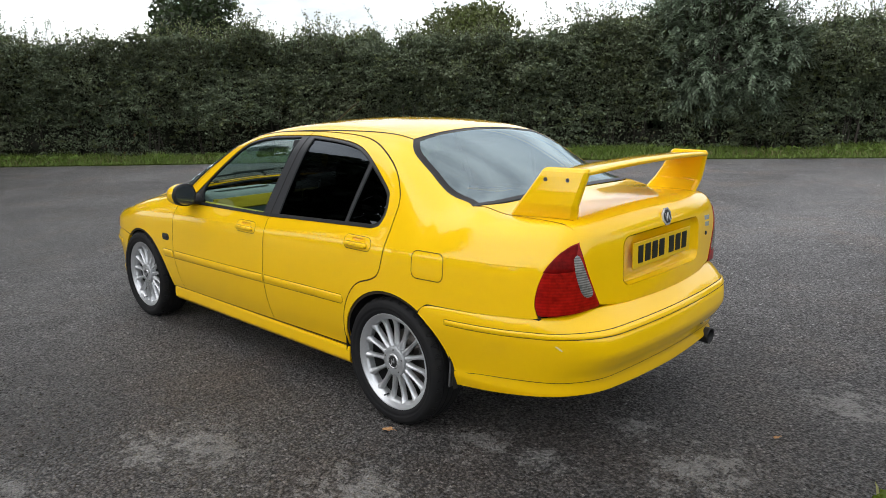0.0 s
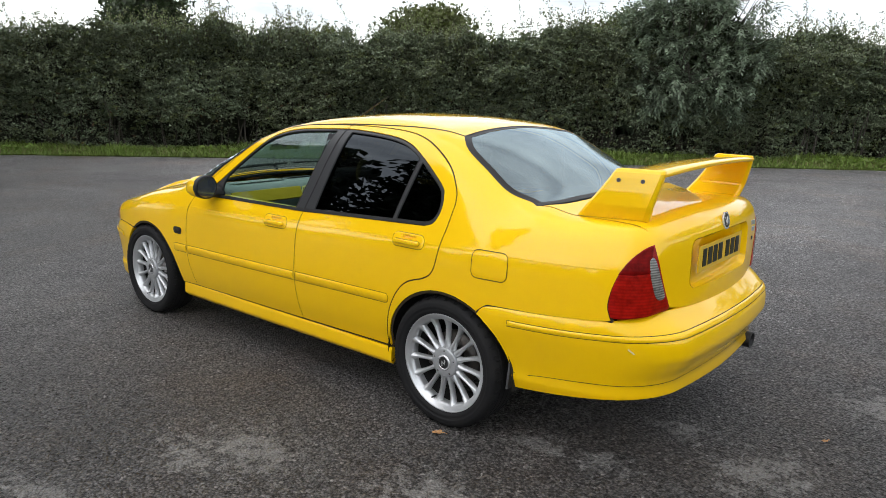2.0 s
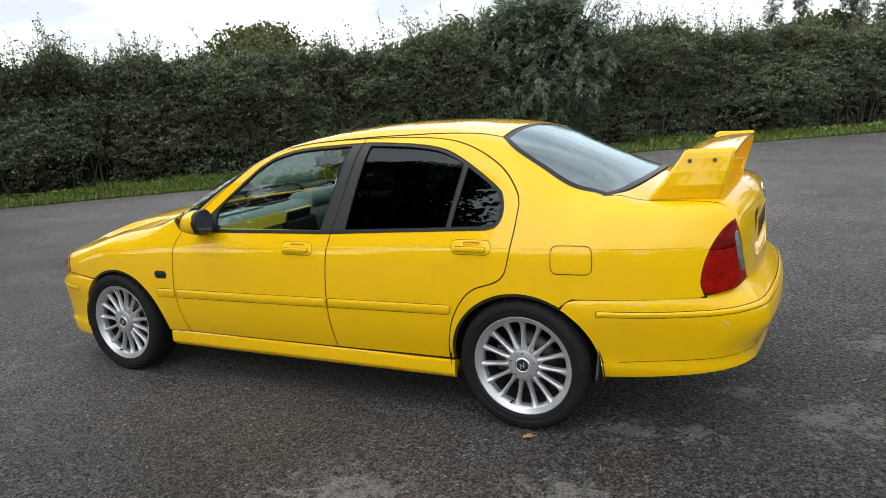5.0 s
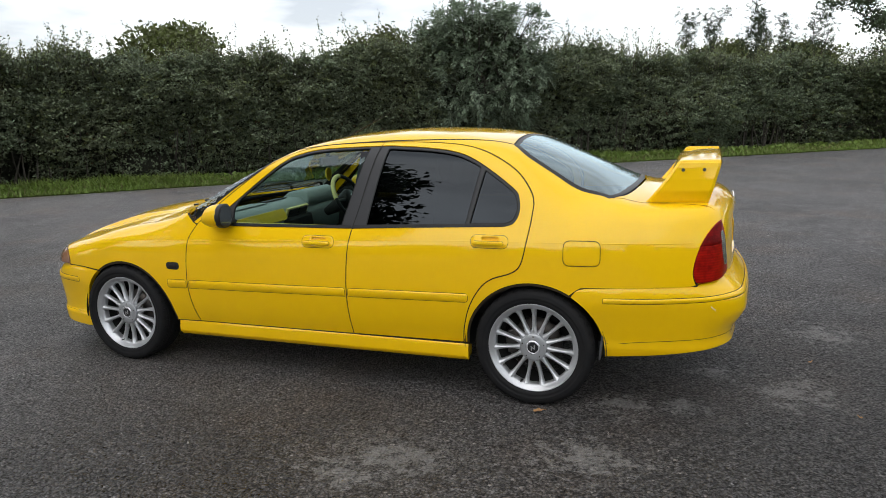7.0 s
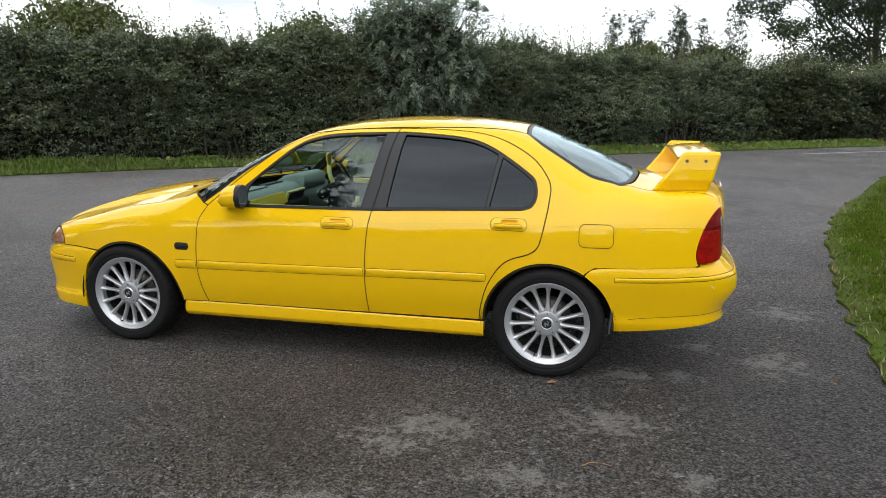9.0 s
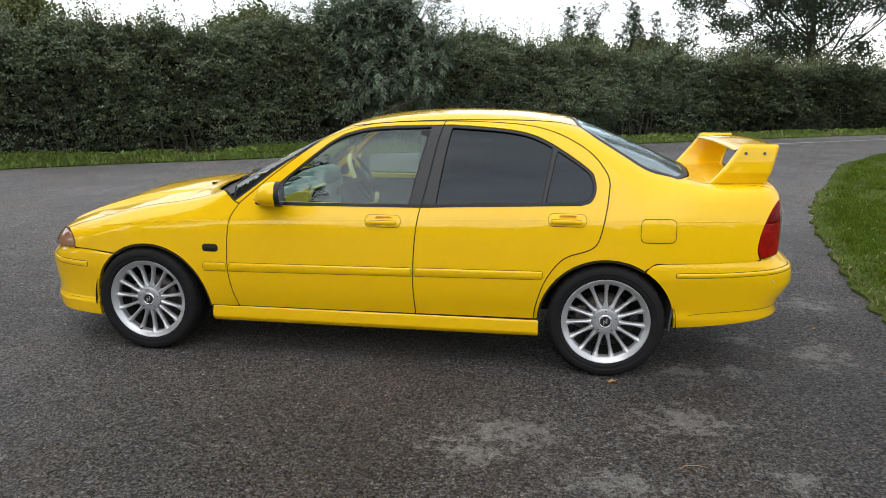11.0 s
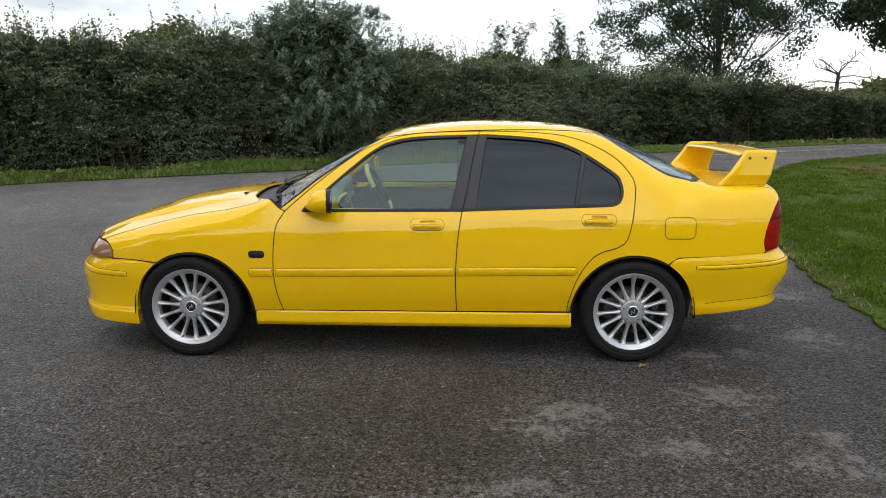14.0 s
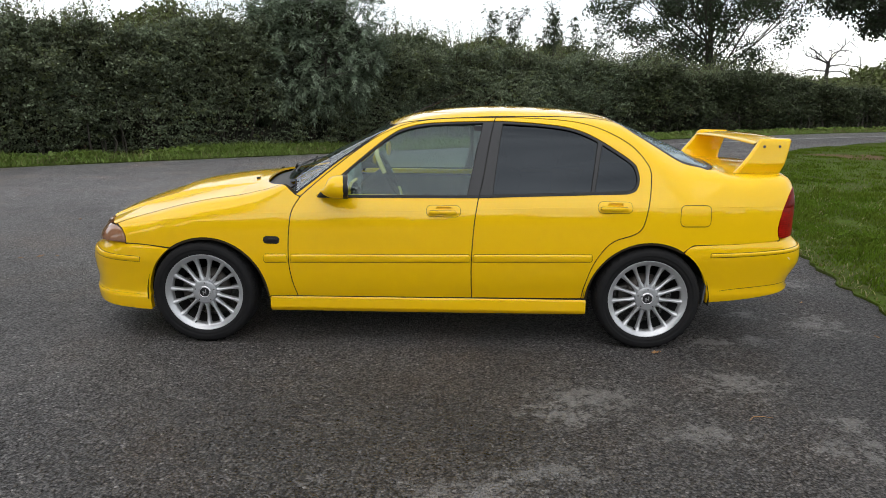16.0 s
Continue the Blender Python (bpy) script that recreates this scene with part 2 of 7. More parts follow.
def thing(name, at, label, category, group="", kind=""):
    ob = new(name)
    ob.matrix_basis = pose(*at)
    ob.empty_display_size = 0.1
    return tagged(ob, label, category, group, kind)


def box(size, at, bevel=0.0, turn=(0, 0, 0), segments=2, bm=None):
    bm = bm or bmesh.new()
    made = bmesh.ops.create_cube(bm, size=1.0, matrix=pose(*at, *turn) @ Matrix.Diagonal((*size, 1)))["verts"]
    if bevel:
        edges = list({e for v in made for e in v.link_edges})
        bmesh.ops.bevel(bm, geom=edges, offset=bevel, segments=segments, affect="EDGES", profile=0.6)
    return bm


def extrude(outline, depth, m, bevel=0.0, segments=2, bm=None):
    """A closed 2D outline as a slab of that depth, centred, placed by the matrix m."""
    bm = bm or bmesh.new()
    lo = [bm.verts.new(m @ Vector((x, y, -depth / 2))) for x, y in outline]
    hi = [bm.verts.new(m @ Vector((x, y, depth / 2))) for x, y in outline]
    n = len(lo)
    faces = [bm.faces.new(lo[::-1]), bm.faces.new(hi)]
    faces += [bm.faces.new((lo[i], lo[(i + 1) % n], hi[(i + 1) % n], hi[i])) for i in range(n)]
    if bevel:
        rim = [e for f in faces[:2] for e in f.edges]
        bmesh.ops.bevel(bm, geom=rim, offset=bevel, segments=segments, affect="EDGES", profile=0.6)
    return bm


def lathe(profile, m, n=48, bm=None):
    """Turns (radius, height) pairs round the local z axis of m."""
    bm = bm or bmesh.new()
    rings = []
    for r, h in profile:
        rings.append([bm.verts.new(m @ Vector((r * math.cos(2 * math.pi * i / n), r * math.sin(2 * math.pi * i / n), h))) for i in range(n)])
    for a, b in zip(rings, rings[1:]):
        for i in range(n):
            bm.faces.new((a[i], a[(i + 1) % n], b[(i + 1) % n], b[i]))
    if profile[0][0] > 1e-4 and profile[0][0] < 0.02:
        bm.faces.new(rings[0][::-1])
    if profile[-1][0] > 1e-4 and profile[-1][0] < 0.02:
        bm.faces.new(rings[-1])
    return bm


def tube_arrays(points, radii, sides=6):
    pts = np.asarray(points, float)
    radii = np.broadcast_to(np.asarray(radii, float), len(pts))
    tang = np.gradient(pts, axis=0)
    tang /= np.linalg.norm(tang, axis=1)[:, None] + 1e-9
    ref = np.where(np.abs(tang[:, 2:3]) > 0.9, [[1.0, 0, 0]], [[0, 0, 1.0]])
    u = np.cross(tang, ref)
    u /= np.linalg.norm(u, axis=1)[:, None] + 1e-9
    v = np.cross(tang, u)
    ang = np.arange(sides) * 2 * math.pi / sides
    verts = (pts[:, None] + radii[:, None, None] * (np.cos(ang)[None, :, None] * u[:, None] + np.sin(ang)[None, :, None] * v[:, None])).reshape(-1, 3)
    i, j = np.meshgrid(np.arange(len(pts) - 1), np.arange(sides), indexing="ij")
    k = (j + 1) % sides
    faces = np.stack([i * sides + j, i * sides + k, (i + 1) * sides + k, (i + 1) * sides + j], -1).reshape(-1, 4)
    return verts, faces


def tubes(name, runs, mat, smooth=True):
    """Many tubes (points, radii, sides) in one mesh."""
    vs, fs, n = [], [], 0
    for points, radii, sides in runs:
        v, f = tube_arrays(points, radii, sides)
        vs.append(v), fs.append(f + n)
        n += len(v)
    return fast_mesh(name, np.concatenate(vs), np.concatenate(fs), mat, smooth)


def glide(pts, step=0.012, closed=False):
    """Catmull-Rom through the points, cut to even steps."""
    p = np.asarray(pts, float)
    if len(p) == 2 and not closed:
        n = max(2, int(np.linalg.norm(p[1] - p[0]) / step) + 1)
        return p[0] + (p[1] - p[0]) * np.linspace(0, 1, n)[:, None]
    q = np.vstack([p[-1:], p, p[:2]]) if closed else np.vstack([2 * p[:1] - p[1:2], p, 2 * p[-1:] - p[-2:-1]])
    out = []
    for i in range(1, len(q) - 2):
        n = max(2, int(np.linalg.norm(q[i + 1] - q[i]) / step) + 1)
        t = np.linspace(0, 1, n, endpoint=False)[:, None]
        a, b, c, d = q[i - 1], q[i], q[i + 1], q[i + 2]
        out.append(0.5 * (2 * b + (c - a) * t + (2 * a - 5 * b + 4 * c - d) * t ** 2 + (3 * b - a - 3 * c + d) * t ** 3))
    if not closed:
        out.append(q[-2:-1])
    return np.concatenate(out)

# ---- the shape of the car body, as one implicit solid ----
def curve(pts):
    """A smooth monotone curve through (x, y) pairs, flat beyond its ends."""
    xs, ys = np.array(pts, float).T
    h, d = np.diff(xs), np.diff(ys) / np.diff(xs)
    m = np.zeros(len(xs))
    m[0], m[-1] = d[0], d[-1]
    for i in range(1, len(xs) - 1):
        if d[i - 1] * d[i] > 0:
            w1, w2 = 2 * h[i] + h[i - 1], h[i] + 2 * h[i - 1]
            m[i] = (w1 + w2) / (w1 / d[i - 1] + w2 / d[i])

    def at(x):
        x = np.clip(np.asarray(x, float), xs[0], xs[-1])
        i = np.clip(np.searchsorted(xs, x) - 1, 0, len(xs) - 2)
        t = (x - xs[i]) / h[i]
        return ((1 + 2 * t) * (1 - t) ** 2 * ys[i] + t * (1 - t) ** 2 * h[i] * m[i]
                + t * t * (3 - 2 * t) * ys[i + 1] + t * t * (t - 1) * h[i] * m[i + 1])
    return at


def smin(a, b, k):
    h = np.maximum(k - np.abs(a - b), 0) / k
    return np.minimum(a, b) - h * h * k / 4


half_width = curve([(-0.86, 0.59), (-0.6, 0.738), (-0.3, 0.809), (0.0, 0.834), (0.45, 0.838), (1.2, 0.840), (2.2, 0.836),
                    (2.62, 0.838), (2.9, 0.822), (3.2, 0.783), (3.42, 0.718), (3.6, 0.635)])
swage = curve([(-0.6, 0.69), (-0.45, 0.715), (0.0, 0.758), (0.5, 0.782), (1.6, 0.816), (2.3, 0.838), (3.4, 0.868)])
tuck = curve([(0.10, 0.11), (0.2, 0.085), (0.30, 0.055), (0.40, 0.024), (0.5, 0.007), (0.6, 0.0), (0.7, 0.003), (0.78, 0.008), (0.82, 0.0140),
              (0.85, 0.0235), (0.905, 0.047), (0.94, 0.062), (1.05, 0.113), (1.2, 0.190), (1.33, 0.268), (1.5, 0.39)])
top_line = curve([(-0.95, 0.60), (-0.84, 0.69), (-0.73, 0.744), (-0.52, 0.815), (-0.32, 0.864), (-0.12, 0.908), (0.08, 0.944), (0.25, 0.962),
                  (0.36, 0.966), (0.46, 0.988), (0.69, 1.107), (0.89, 1.208), (1.04, 1.284), (1.2, 1.341), (1.5, 1.382), (1.77, 1.394), (2.04, 1.388),
                  (2.28, 1.368), (2.43, 1.342), (2.55, 1.300), (2.7, 1.240), (2.85, 1.177), (3.0, 1.108), (3.07, 1.076), (3.14, 1.063), (3.35, 1.058), (3.6, 1.045)])
crown = curve([(-0.8, 0.15), (-0.4, 0.165), (-0.1, 0.14), (0.25, 0.125), (0.42, 0.10), (0.64, 0.076), (0.9, 0.078), (1.1, 0.115), (1.3, 0.115), (1.8, 0.10), (2.3, 0.10), (2.48, 0.13),
               (2.68, 0.24), (2.82, 0.28), (2.95, 0.20), (3.06, 0.11), (3.5, 0.09)])
edge_round = curve([(-0.8, 0.09), (0.3, 0.055), (0.48, 0.026), (0.95, 0.026), (1.25, 0.09), (2.0, 0.13), (2.5, 0.12), (3.0, 0.09), (3.5, 0.06)])
tail_line = curve([(0.2, 3.49), (0.6, 3.564), (0.7, 3.573), (0.85, 3.573), (0.95, 3.566), (1.0, 3.554), (1.08, 3.49)])
nose_line = curve([(0.2, -0.70), (0.45, -0.80), (0.58, -0.80), (0.65, -0.785), (0.70, -0.75), (0.75, -0.66), (0.85, -0.4)])


screen_bow = curve([(0.30, 0.0), (0.48, 0.15), (0.92, 0.15), (1.15, 0.05), (1.35, 0.0), (2.40, 0.0), (2.60, 0.45), (2.85, 0.45), (3.02, 0.0)])


def body(p):
    """Positive inside the painted body, about metres from its skin."""
    x, y, z = p[..., 0], np.abs(p[..., 1]), p[..., 2]
    side = half_width(x) - tuck(z + 0.83 - swage(x)) - y
    bulge = np.clip((0.475 - y) / 0.024, 0, 1) * np.clip((0.3 - x) / 0.5, 0, 1)
    bow = screen_bow(x)
    top = top_line(x) - crown(x) * y * y * (1 - bow + bow * y * y / 0.40) - z + 0.024 * (bulge - 1) * np.clip((0.4 - x) / 0.2, 0, 1)
    f = smin(side, top, edge_round(x))
    f = smin(f, tail_line(z) - 0.18 * y * y - x, 0.085)
    return smin(f, x - nose_line(z) - 0.24 * y * y, 0.12)


rear_tuck = curve([(0.24, 0.062), (0.28, 0.045), (0.335, 0.030), (0.345, 0.036), (0.42, 0.022), (0.5, 0.004), (0.56, -0.006), (0.60, -0.006), (0.635, 0.002), (0.70, 0.06)])
rear_line = curve([(0.22, 3.48), (0.267, 3.545), (0.30, 3.585), (0.335, 3.597), (0.348, 3.588), (0.396, 3.600), (0.45, 3.635), (0.50, 3.656), (0.56, 3.652), (0.60, 3.630), (0.64, 3.59), (0.70, 3.52)])
front_tuck = curve([(0.15, 0.045), (0.19, 0.024), (0.268, 0.017), (0.28, 0.023), (0.4, 0.012), (0.5, -0.002), (0.56, 0.0), (0.60, 0.015), (0.65, 0.05)])
front_line = curve([(0.15, -0.80), (0.20, -0.855), (0.265, -0.863), (0.278, -0.855), (0.33, -0.85), (0.40, -0.862), (0.46, -0.866), (0.51, -0.846), (0.555, -0.80), (0.60, -0.72)])


def rear_bumper_skin(p):
    x, y, z = p[..., 0], np.abs(p[..., 1]), p[..., 2]
    return smin(half_width(x) - rear_tuck(z) - y, rear_line(z) - 0.13 * y * y - x, 0.17)


def front_bumper_skin(p):
    x, y, z = p[..., 0], np.abs(p[..., 1]), p[..., 2]
    return smin(half_width(x) - front_tuck(z) - y, x - front_line(z) - 0.22 * y * y, 0.20)


def sill_skin(p):
    x, y, z = p[..., 0], np.abs(p[..., 1]), p[..., 2]
    return 0.792 - 1.0 * np.clip(0.21 - z, 0, 1) - 0.3 * np.clip(z - 0.265, 0, 1) - y


def meet(skin, start, way, far=2.5):
    """Where rays from inside leave a skin."""
    start, way = np.broadcast_arrays(np.asarray(start, float), np.asarray(way, float))
    lo, hi = np.zeros(start.shape[:-1]), np.full(start.shape[:-1], far)
    for _ in range(34):
        mid = (lo + hi) / 2
        inside = skin(start + mid[..., None] * way) > 0
        lo, hi = np.where(inside, mid, lo), np.where(inside, hi, mid)
    return start + lo[..., None] * way



# ---- pressed panels cut out of a skin ----
from mathutils.geometry import delaunay_2d_cdt


class Section:      # round the car, station by station
    def uv(p):
        return np.stack([p[..., 0], np.arctan2(p[..., 2] - 0.5, p[..., 1]) * 0.75], -1)

    def rays(uv):
        a, o = uv[..., 1] / 0.75, np.zeros(uv.shape[:-1])
        return np.stack([uv[..., 0], o, o + 0.5], -1), np.stack([o, np.cos(a), np.sin(a)], -1)


class Tail:         # round the rear corners, about an upright axis
    def uv(p):
        return np.stack([np.arctan2(p[..., 1], p[..., 0] - 2.95) * 0.7, p[..., 2]], -1)

    def rays(uv):
        a, o = uv[..., 0] / 0.7, np.zeros(uv.shape[:-1])
        return np.stack([o + 2.95, o, uv[..., 1]], -1), np.stack([np.cos(a), np.sin(a), o], -1)


class Nose:         # round the front corners
    def uv(p):
        return np.stack([np.arctan2(p[..., 1], -0.05 - p[..., 0]) * 0.7, p[..., 2]], -1)

    def rays(uv):
        a, o = uv[..., 0] / 0.7, np.zeros(uv.shape[:-1])
        return np.stack([o - 0.05, o, uv[..., 1]], -1), np.stack([-np.cos(a), np.sin(a), o], -1)


class Lid:          # over the boot's rear edge
    def uv(p):
        return np.stack([p[..., 1], np.arctan2(p[..., 2] - 0.72, p[..., 0] - 3.05) * 0.45], -1)

    def rays(uv):
        a, o = uv[..., 1] / 0.45, np.zeros(uv.shape[:-1])
        return np.stack([o + 3.05, uv[..., 0], o + 0.72], -1), np.stack([np.cos(a), o, np.sin(a)], -1)


def side(*pts):
    x, z = np.array(pts, float).T
    return meet(body, np.stack([x, 0 * x, z], -1), (0, 1, 0))


def top(*pts):
    x, y = np.array(pts, float).T
    return meet(body, np.stack([x, y, 0 * x + 0.55], -1), (0, 0, 1))


def mirror(p):
    return np.asarray(p)[::-1] * (1, -1, 1)


def arc(cx, cz, r, a0, a1, n=40):
    t = np.radians(np.linspace(a0, a1, n))
    return side(*np.stack([cx + r * np.cos(t), cz + r * np.sin(t)], -1))


def join(*runs):
    return np.concatenate([glide(r) for r in runs])


def outward(skin, p):
    h = 1e-4
    g = np.stack([skin(p + np.eye(3)[i] * h) - skin(p - np.eye(3)[i] * h) for i in range(3)], -1)
    return -g / (np.linalg.norm(g, axis=-1)[..., None] + 1e-9)


def even(loop, step):
    q = np.vstack([loop, loop[:1]])
    d = np.r_[0, np.cumsum(np.linalg.norm(np.diff(q, axis=0), axis=1))]
    keep = np.r_[True, np.diff(d) > 1e-6]
    q, d = q[keep], d[keep]
    s = np.linspace(0, d[-1], max(8, int(d[-1] / step)), endpoint=False)
    return np.stack([np.interp(s, d, q[:, i]) for i in range(2)], -1)


def shifted(loop, by):
    """The closed 2D loop moved inwards."""
    t = np.roll(loop, -1, 0) - np.roll(loop, 1, 0)
    t /= np.linalg.norm(t, axis=1)[:, None] + 1e-12
    area = np.sum(loop[:, 0] * np.roll(loop[:, 1], -1) - np.roll(loop[:, 0], -1) * loop[:, 1])
    return loop + np.stack([-t[:, 1], t[:, 0]], -1) * by * np.sign(area)


def within(pts, loops):
    inside = np.zeros(len(pts), bool)
    for loop in loops:
        a, b = loop, np.roll(loop, -1, 0)
        for k in range(0, len(pts), 4000):
            q = pts[k:k + 4000, None]
            up = (a[None, :, 1] > q[..., 1]) != (b[None, :, 1] > q[..., 1])
            xs = a[:, 0] + (q[..., 1] - a[:, 1]) * (b[:, 0] - a[:, 0]) / (b[:, 1] - a[:, 1] + 1e-12)
            inside[k:k + 4000] ^= (np.sum(up & (q[..., 0] < xs), 1) % 2).astype(bool)
    return inside


def panel_mesh(name, skin, way, loop, mat, s=1, holes=(), step=0.035, fine=0.010, gap=0.0017, lip=0.014, lift=0.0, fold=0.0015):
    """A sheet on a skin, inside a closed 3D loop, with turned-in edges; s=-1 mirrors it to the car's other side."""
    loops = [shifted(even(way.uv(np.asarray(loop)), fine), gap)] + [shifted(even(way.uv(np.asarray(h)), fine), -gap) for h in holes]
    rings = [shifted(loops[0], 0.004)] + [shifted(h, -0.004) for h in loops[1:]]
    lo, hi = loops[0].min(0), loops[0].max(0)
    gx, gy = np.meshgrid(np.arange(lo[0], hi[0], step), np.arange(lo[1], hi[1], step * 0.9))
    grid = np.stack([gx + (np.arange(gx.shape[0]) % 2)[:, None] * step / 2, gy], -1).reshape(-1, 2)
    grid = grid[within(grid, loops)]
    border = np.concatenate(loops)
    if len(grid):
        near = np.concatenate([np.min(np.linalg.norm(grid[k:k + 800, None] - border[None], axis=2), 1) for k in range(0, len(grid), 800)])
        grid = grid[near > step * 0.4]
    ring = np.concatenate(rings)
    ring = ring[within(ring, loops)]
    pts = np.concatenate([border, ring, grid])
    edges, n = [], 0
    for q in loops:
        edges += [(n + i, n + (i + 1) % len(q)) for i in range(len(q))]
        n += len(q)
    v, _, f, *_ = delaunay_2d_cdt([Vector(p) for p in pts], edges, [], 0, 1e-6)
    v, f = np.array([tuple(p) for p in v]), np.array([t for t in f if len(t) == 3])
    f = f[within(v[f].mean(1), loops)]
    p = meet(skin, *way.rays(v))
    nrm = outward(skin, p)
    count = {}
    for t in f:
        for a, b in ((t[0], t[1]), (t[1], t[2]), (t[2], t[0])):
            count[(a, b)] = 1
    rim = [e for e in count if (e[1], e[0]) not in count]
    on_rim = np.zeros(len(v), bool)
    on_rim[[i for e in rim for i in e]] = True
    p = p + nrm * (lift - fold * on_rim[:, None])
    faces = [tuple(t) for t in f]
    if lip:
        low = {}
        verts = list(p)
        for i in np.nonzero(on_rim)[0]:
            low[i] = len(verts)
            verts.append(p[i] - nrm[i] * lip)
        for a, b in rim:
            faces += [(b, a, low[a]), (b, low[a], low[b])]
        p = np.array(verts)
    faces = np.array(faces)
    e1, e2 = p[faces[:len(f), 1]] - p[faces[:len(f), 0]], p[faces[:len(f), 2]] - p[faces[:len(f), 0]]
    if np.sum(np.cross(e1, e2) * nrm[faces[:len(f), 0]]) < 0:
        faces = faces[:, ::-1]
    smooth_to = np.zeros((len(p), 3))
    smooth_to[:len(nrm)] = nrm
    if s < 0:
        p, faces, smooth_to = p * (1, -1, 1), faces[:, ::-1], smooth_to * (1, -1, 1)
    me = fast_mesh(name, p, faces, mat, True)
    sharp = me.attributes.new("sharp_edge", "BOOLEAN", "EDGE")
    if lip:
        rims = {tuple(sorted(e)) for e in rim}
        ev = np.zeros(len(me.edges) * 2, np.int32)
        me.edges.foreach_get("vertices", ev)
        sharp.data.foreach_set("value", [tuple(sorted(e)) in rims for e in ev.reshape(-1, 2).tolist()])
    loop_normals = smooth_to[faces]
    loop_normals[len(f):] = 0.0
    if lift <= 0:
        me.normals_split_custom_set(loop_normals.reshape(-1, 3).tolist())
    return me


def panel(name, skin, way, loop, mat, parent, label="", **how):
    return put(name, panel_mesh(name, skin, way, loop, mat, **how), parent, label)


def ribbon_arrays(skin, way, loop, wide_in, wide_out, lift, s=1, closed=True, fine=0.012):
    q = even(way.uv(np.asarray(loop)), fine) if closed else way.uv(np.asarray(loop))
    if closed:
        a, b = shifted(q, wide_in), shifted(q, -wide_out)
    else:
        t = np.gradient(q, axis=0)
        t /= np.linalg.norm(t, axis=1)[:, None]
        nn = np.stack([-t[:, 1], t[:, 0]], -1)
        a, b = q + nn * wide_in, q - nn * wide_out
    p = [meet(skin, *way.rays(k)) for k in (a, b)]
    p = np.concatenate([k + outward(skin, k) * lift for k in p]) * (1, s, 1)
    n = len(q)
    i = np.arange(n if closed else n - 1)
    j = (i + 1) % n
    return p, np.stack([i, j, j + n, i + n], -1)


def ribbons(name, runs, mat, parent, label=""):
    vs, fs, n = [], [], 0
    for r in runs:
        v, f = r
        vs.append(v), fs.append(f + n)
        n += len(v)
    return put(name, fast_mesh(name, np.concatenate(vs), np.concatenate(fs), mat, True), parent, label)


def inlay(name, skin, way, loop, mat, parent, s, lift=0.002, label="", seam=0.0035):
    """A flush piece set in a panel: its own sheet, with a dark seam round it."""
    ob = panel(name, skin, way, loop, mat, parent, label, s=s, lift=lift, gap=0.0, lip=0.004, step=0.03, fine=0.008)
    ribbons("seam", [ribbon_arrays(skin, way, loop, 0.001, seam, 0.0022, s)], GAP, ob, "dark shut line")
    return ob


def rounded(cx, cy, w, h, r, n=6):
    out = []
    for sx, sy, a0 in ((1, 1, 0), (-1, 1, 90), (-1, -1, 180), (1, -1, 270)):
        for i in range(n + 1):
            a = radians(a0 + 90 * i / n)
            out.append((cx + sx * (w / 2 - r) + r * math.cos(a), cy + sy * (h / 2 - r) + r * math.sin(a)))
    return out



# ---- the car ----
# x runs from the front axle (0) to the rear axle (2.62), y across it, z up
car = thing("car", (1.31, 0, 0), "bright yellow four-door saloon car with a tall rear spoiler", "car")

FRONT_ARCH, REAR_ARCH = (0.02, 0.277, 0.36), (2.617, 0.285, 0.357)
bonnet_edge = glide(top((-0.545, 0.70), (-0.378, 0.692), (-0.2, 0.686), (0.0, 0.69), (0.2, 0.69), (0.36, 0.686), (0.46, 0.69)))
door_front_line = glide(side((0.554, 0.284), (0.529, 0.38), (0.514, 0.487), (0.514, 0.607), (0.521, 0.707), (0.537, 0.804), (0.581, 0.881)))
door_top_line = glide(side((0.581, 0.881), (0.658, 0.950), (0.782, 1.054), (0.972, 1.195), (1.137, 1.278), (1.309, 1.318), (1.514, 1.332), (1.717, 1.337)))
door_top_rear = glide(side((1.717, 1.337), (1.925, 1.335), (2.129, 1.324), (2.262, 1.302), (2.391, 1.256), (2.518, 1.179), (2.595, 1.087), (2.614, 1.030)))
door_rear_line = glide(side((2.614, 1.030), (2.602, 0.914), (2.578, 0.787), (2.554, 0.722), (2.507, 0.688), (2.410, 0.654), (2.347, 0.600), (2.287, 0.499), (2.249, 0.371), (2.237, 0.288)))
pillar_line = glide(side((1.717, 1.337), (1.709, 1.318), (1.679, 1.190), (1.644, 1.000), (1.618, 0.890), (1.599, 0.780), (1.587, 0.648), (1.581, 0.477), (1.588, 0.286)))
pillar_cap, pillar_low = pillar_line[pillar_line[:, 2] >= 1.317], pillar_line[pillar_line[:, 2] < 0.889]
pillar_mid = pillar_line[(pillar_line[:, 2] < 1.317) & (pillar_line[:, 2] >= 0.889)]
notch_front = join(side((1.709, 1.316), (1.665, 1.3155), (1.311, 1.300), (1.175, 1.271), (1.11, 1.240), (0.982, 1.143), (0.824, 1.010), (0.705, 0.910), (0.680, 0.880)),
                   side((0.680, 0.880), (0.824, 0.881), (1.2, 0.885), (1.618, 0.889)))
notch_rear = join(side((1.709, 1.316), (1.78, 1.3165), (1.99, 1.304), (2.157, 1.282), (2.288, 1.235), (2.497, 1.104), (2.534, 1.053), (2.541, 0.991), (2.518, 0.940), (2.472, 0.922)),
                  side((2.472, 0.922), (1.9, 0.901), (1.618, 0.889)))
screen_side = glide(np.concatenate([side((0.551, 0.894), (0.652, 0.970), (0.775, 1.067), (0.969, 1.200)), top((1.13, 0.515))]))
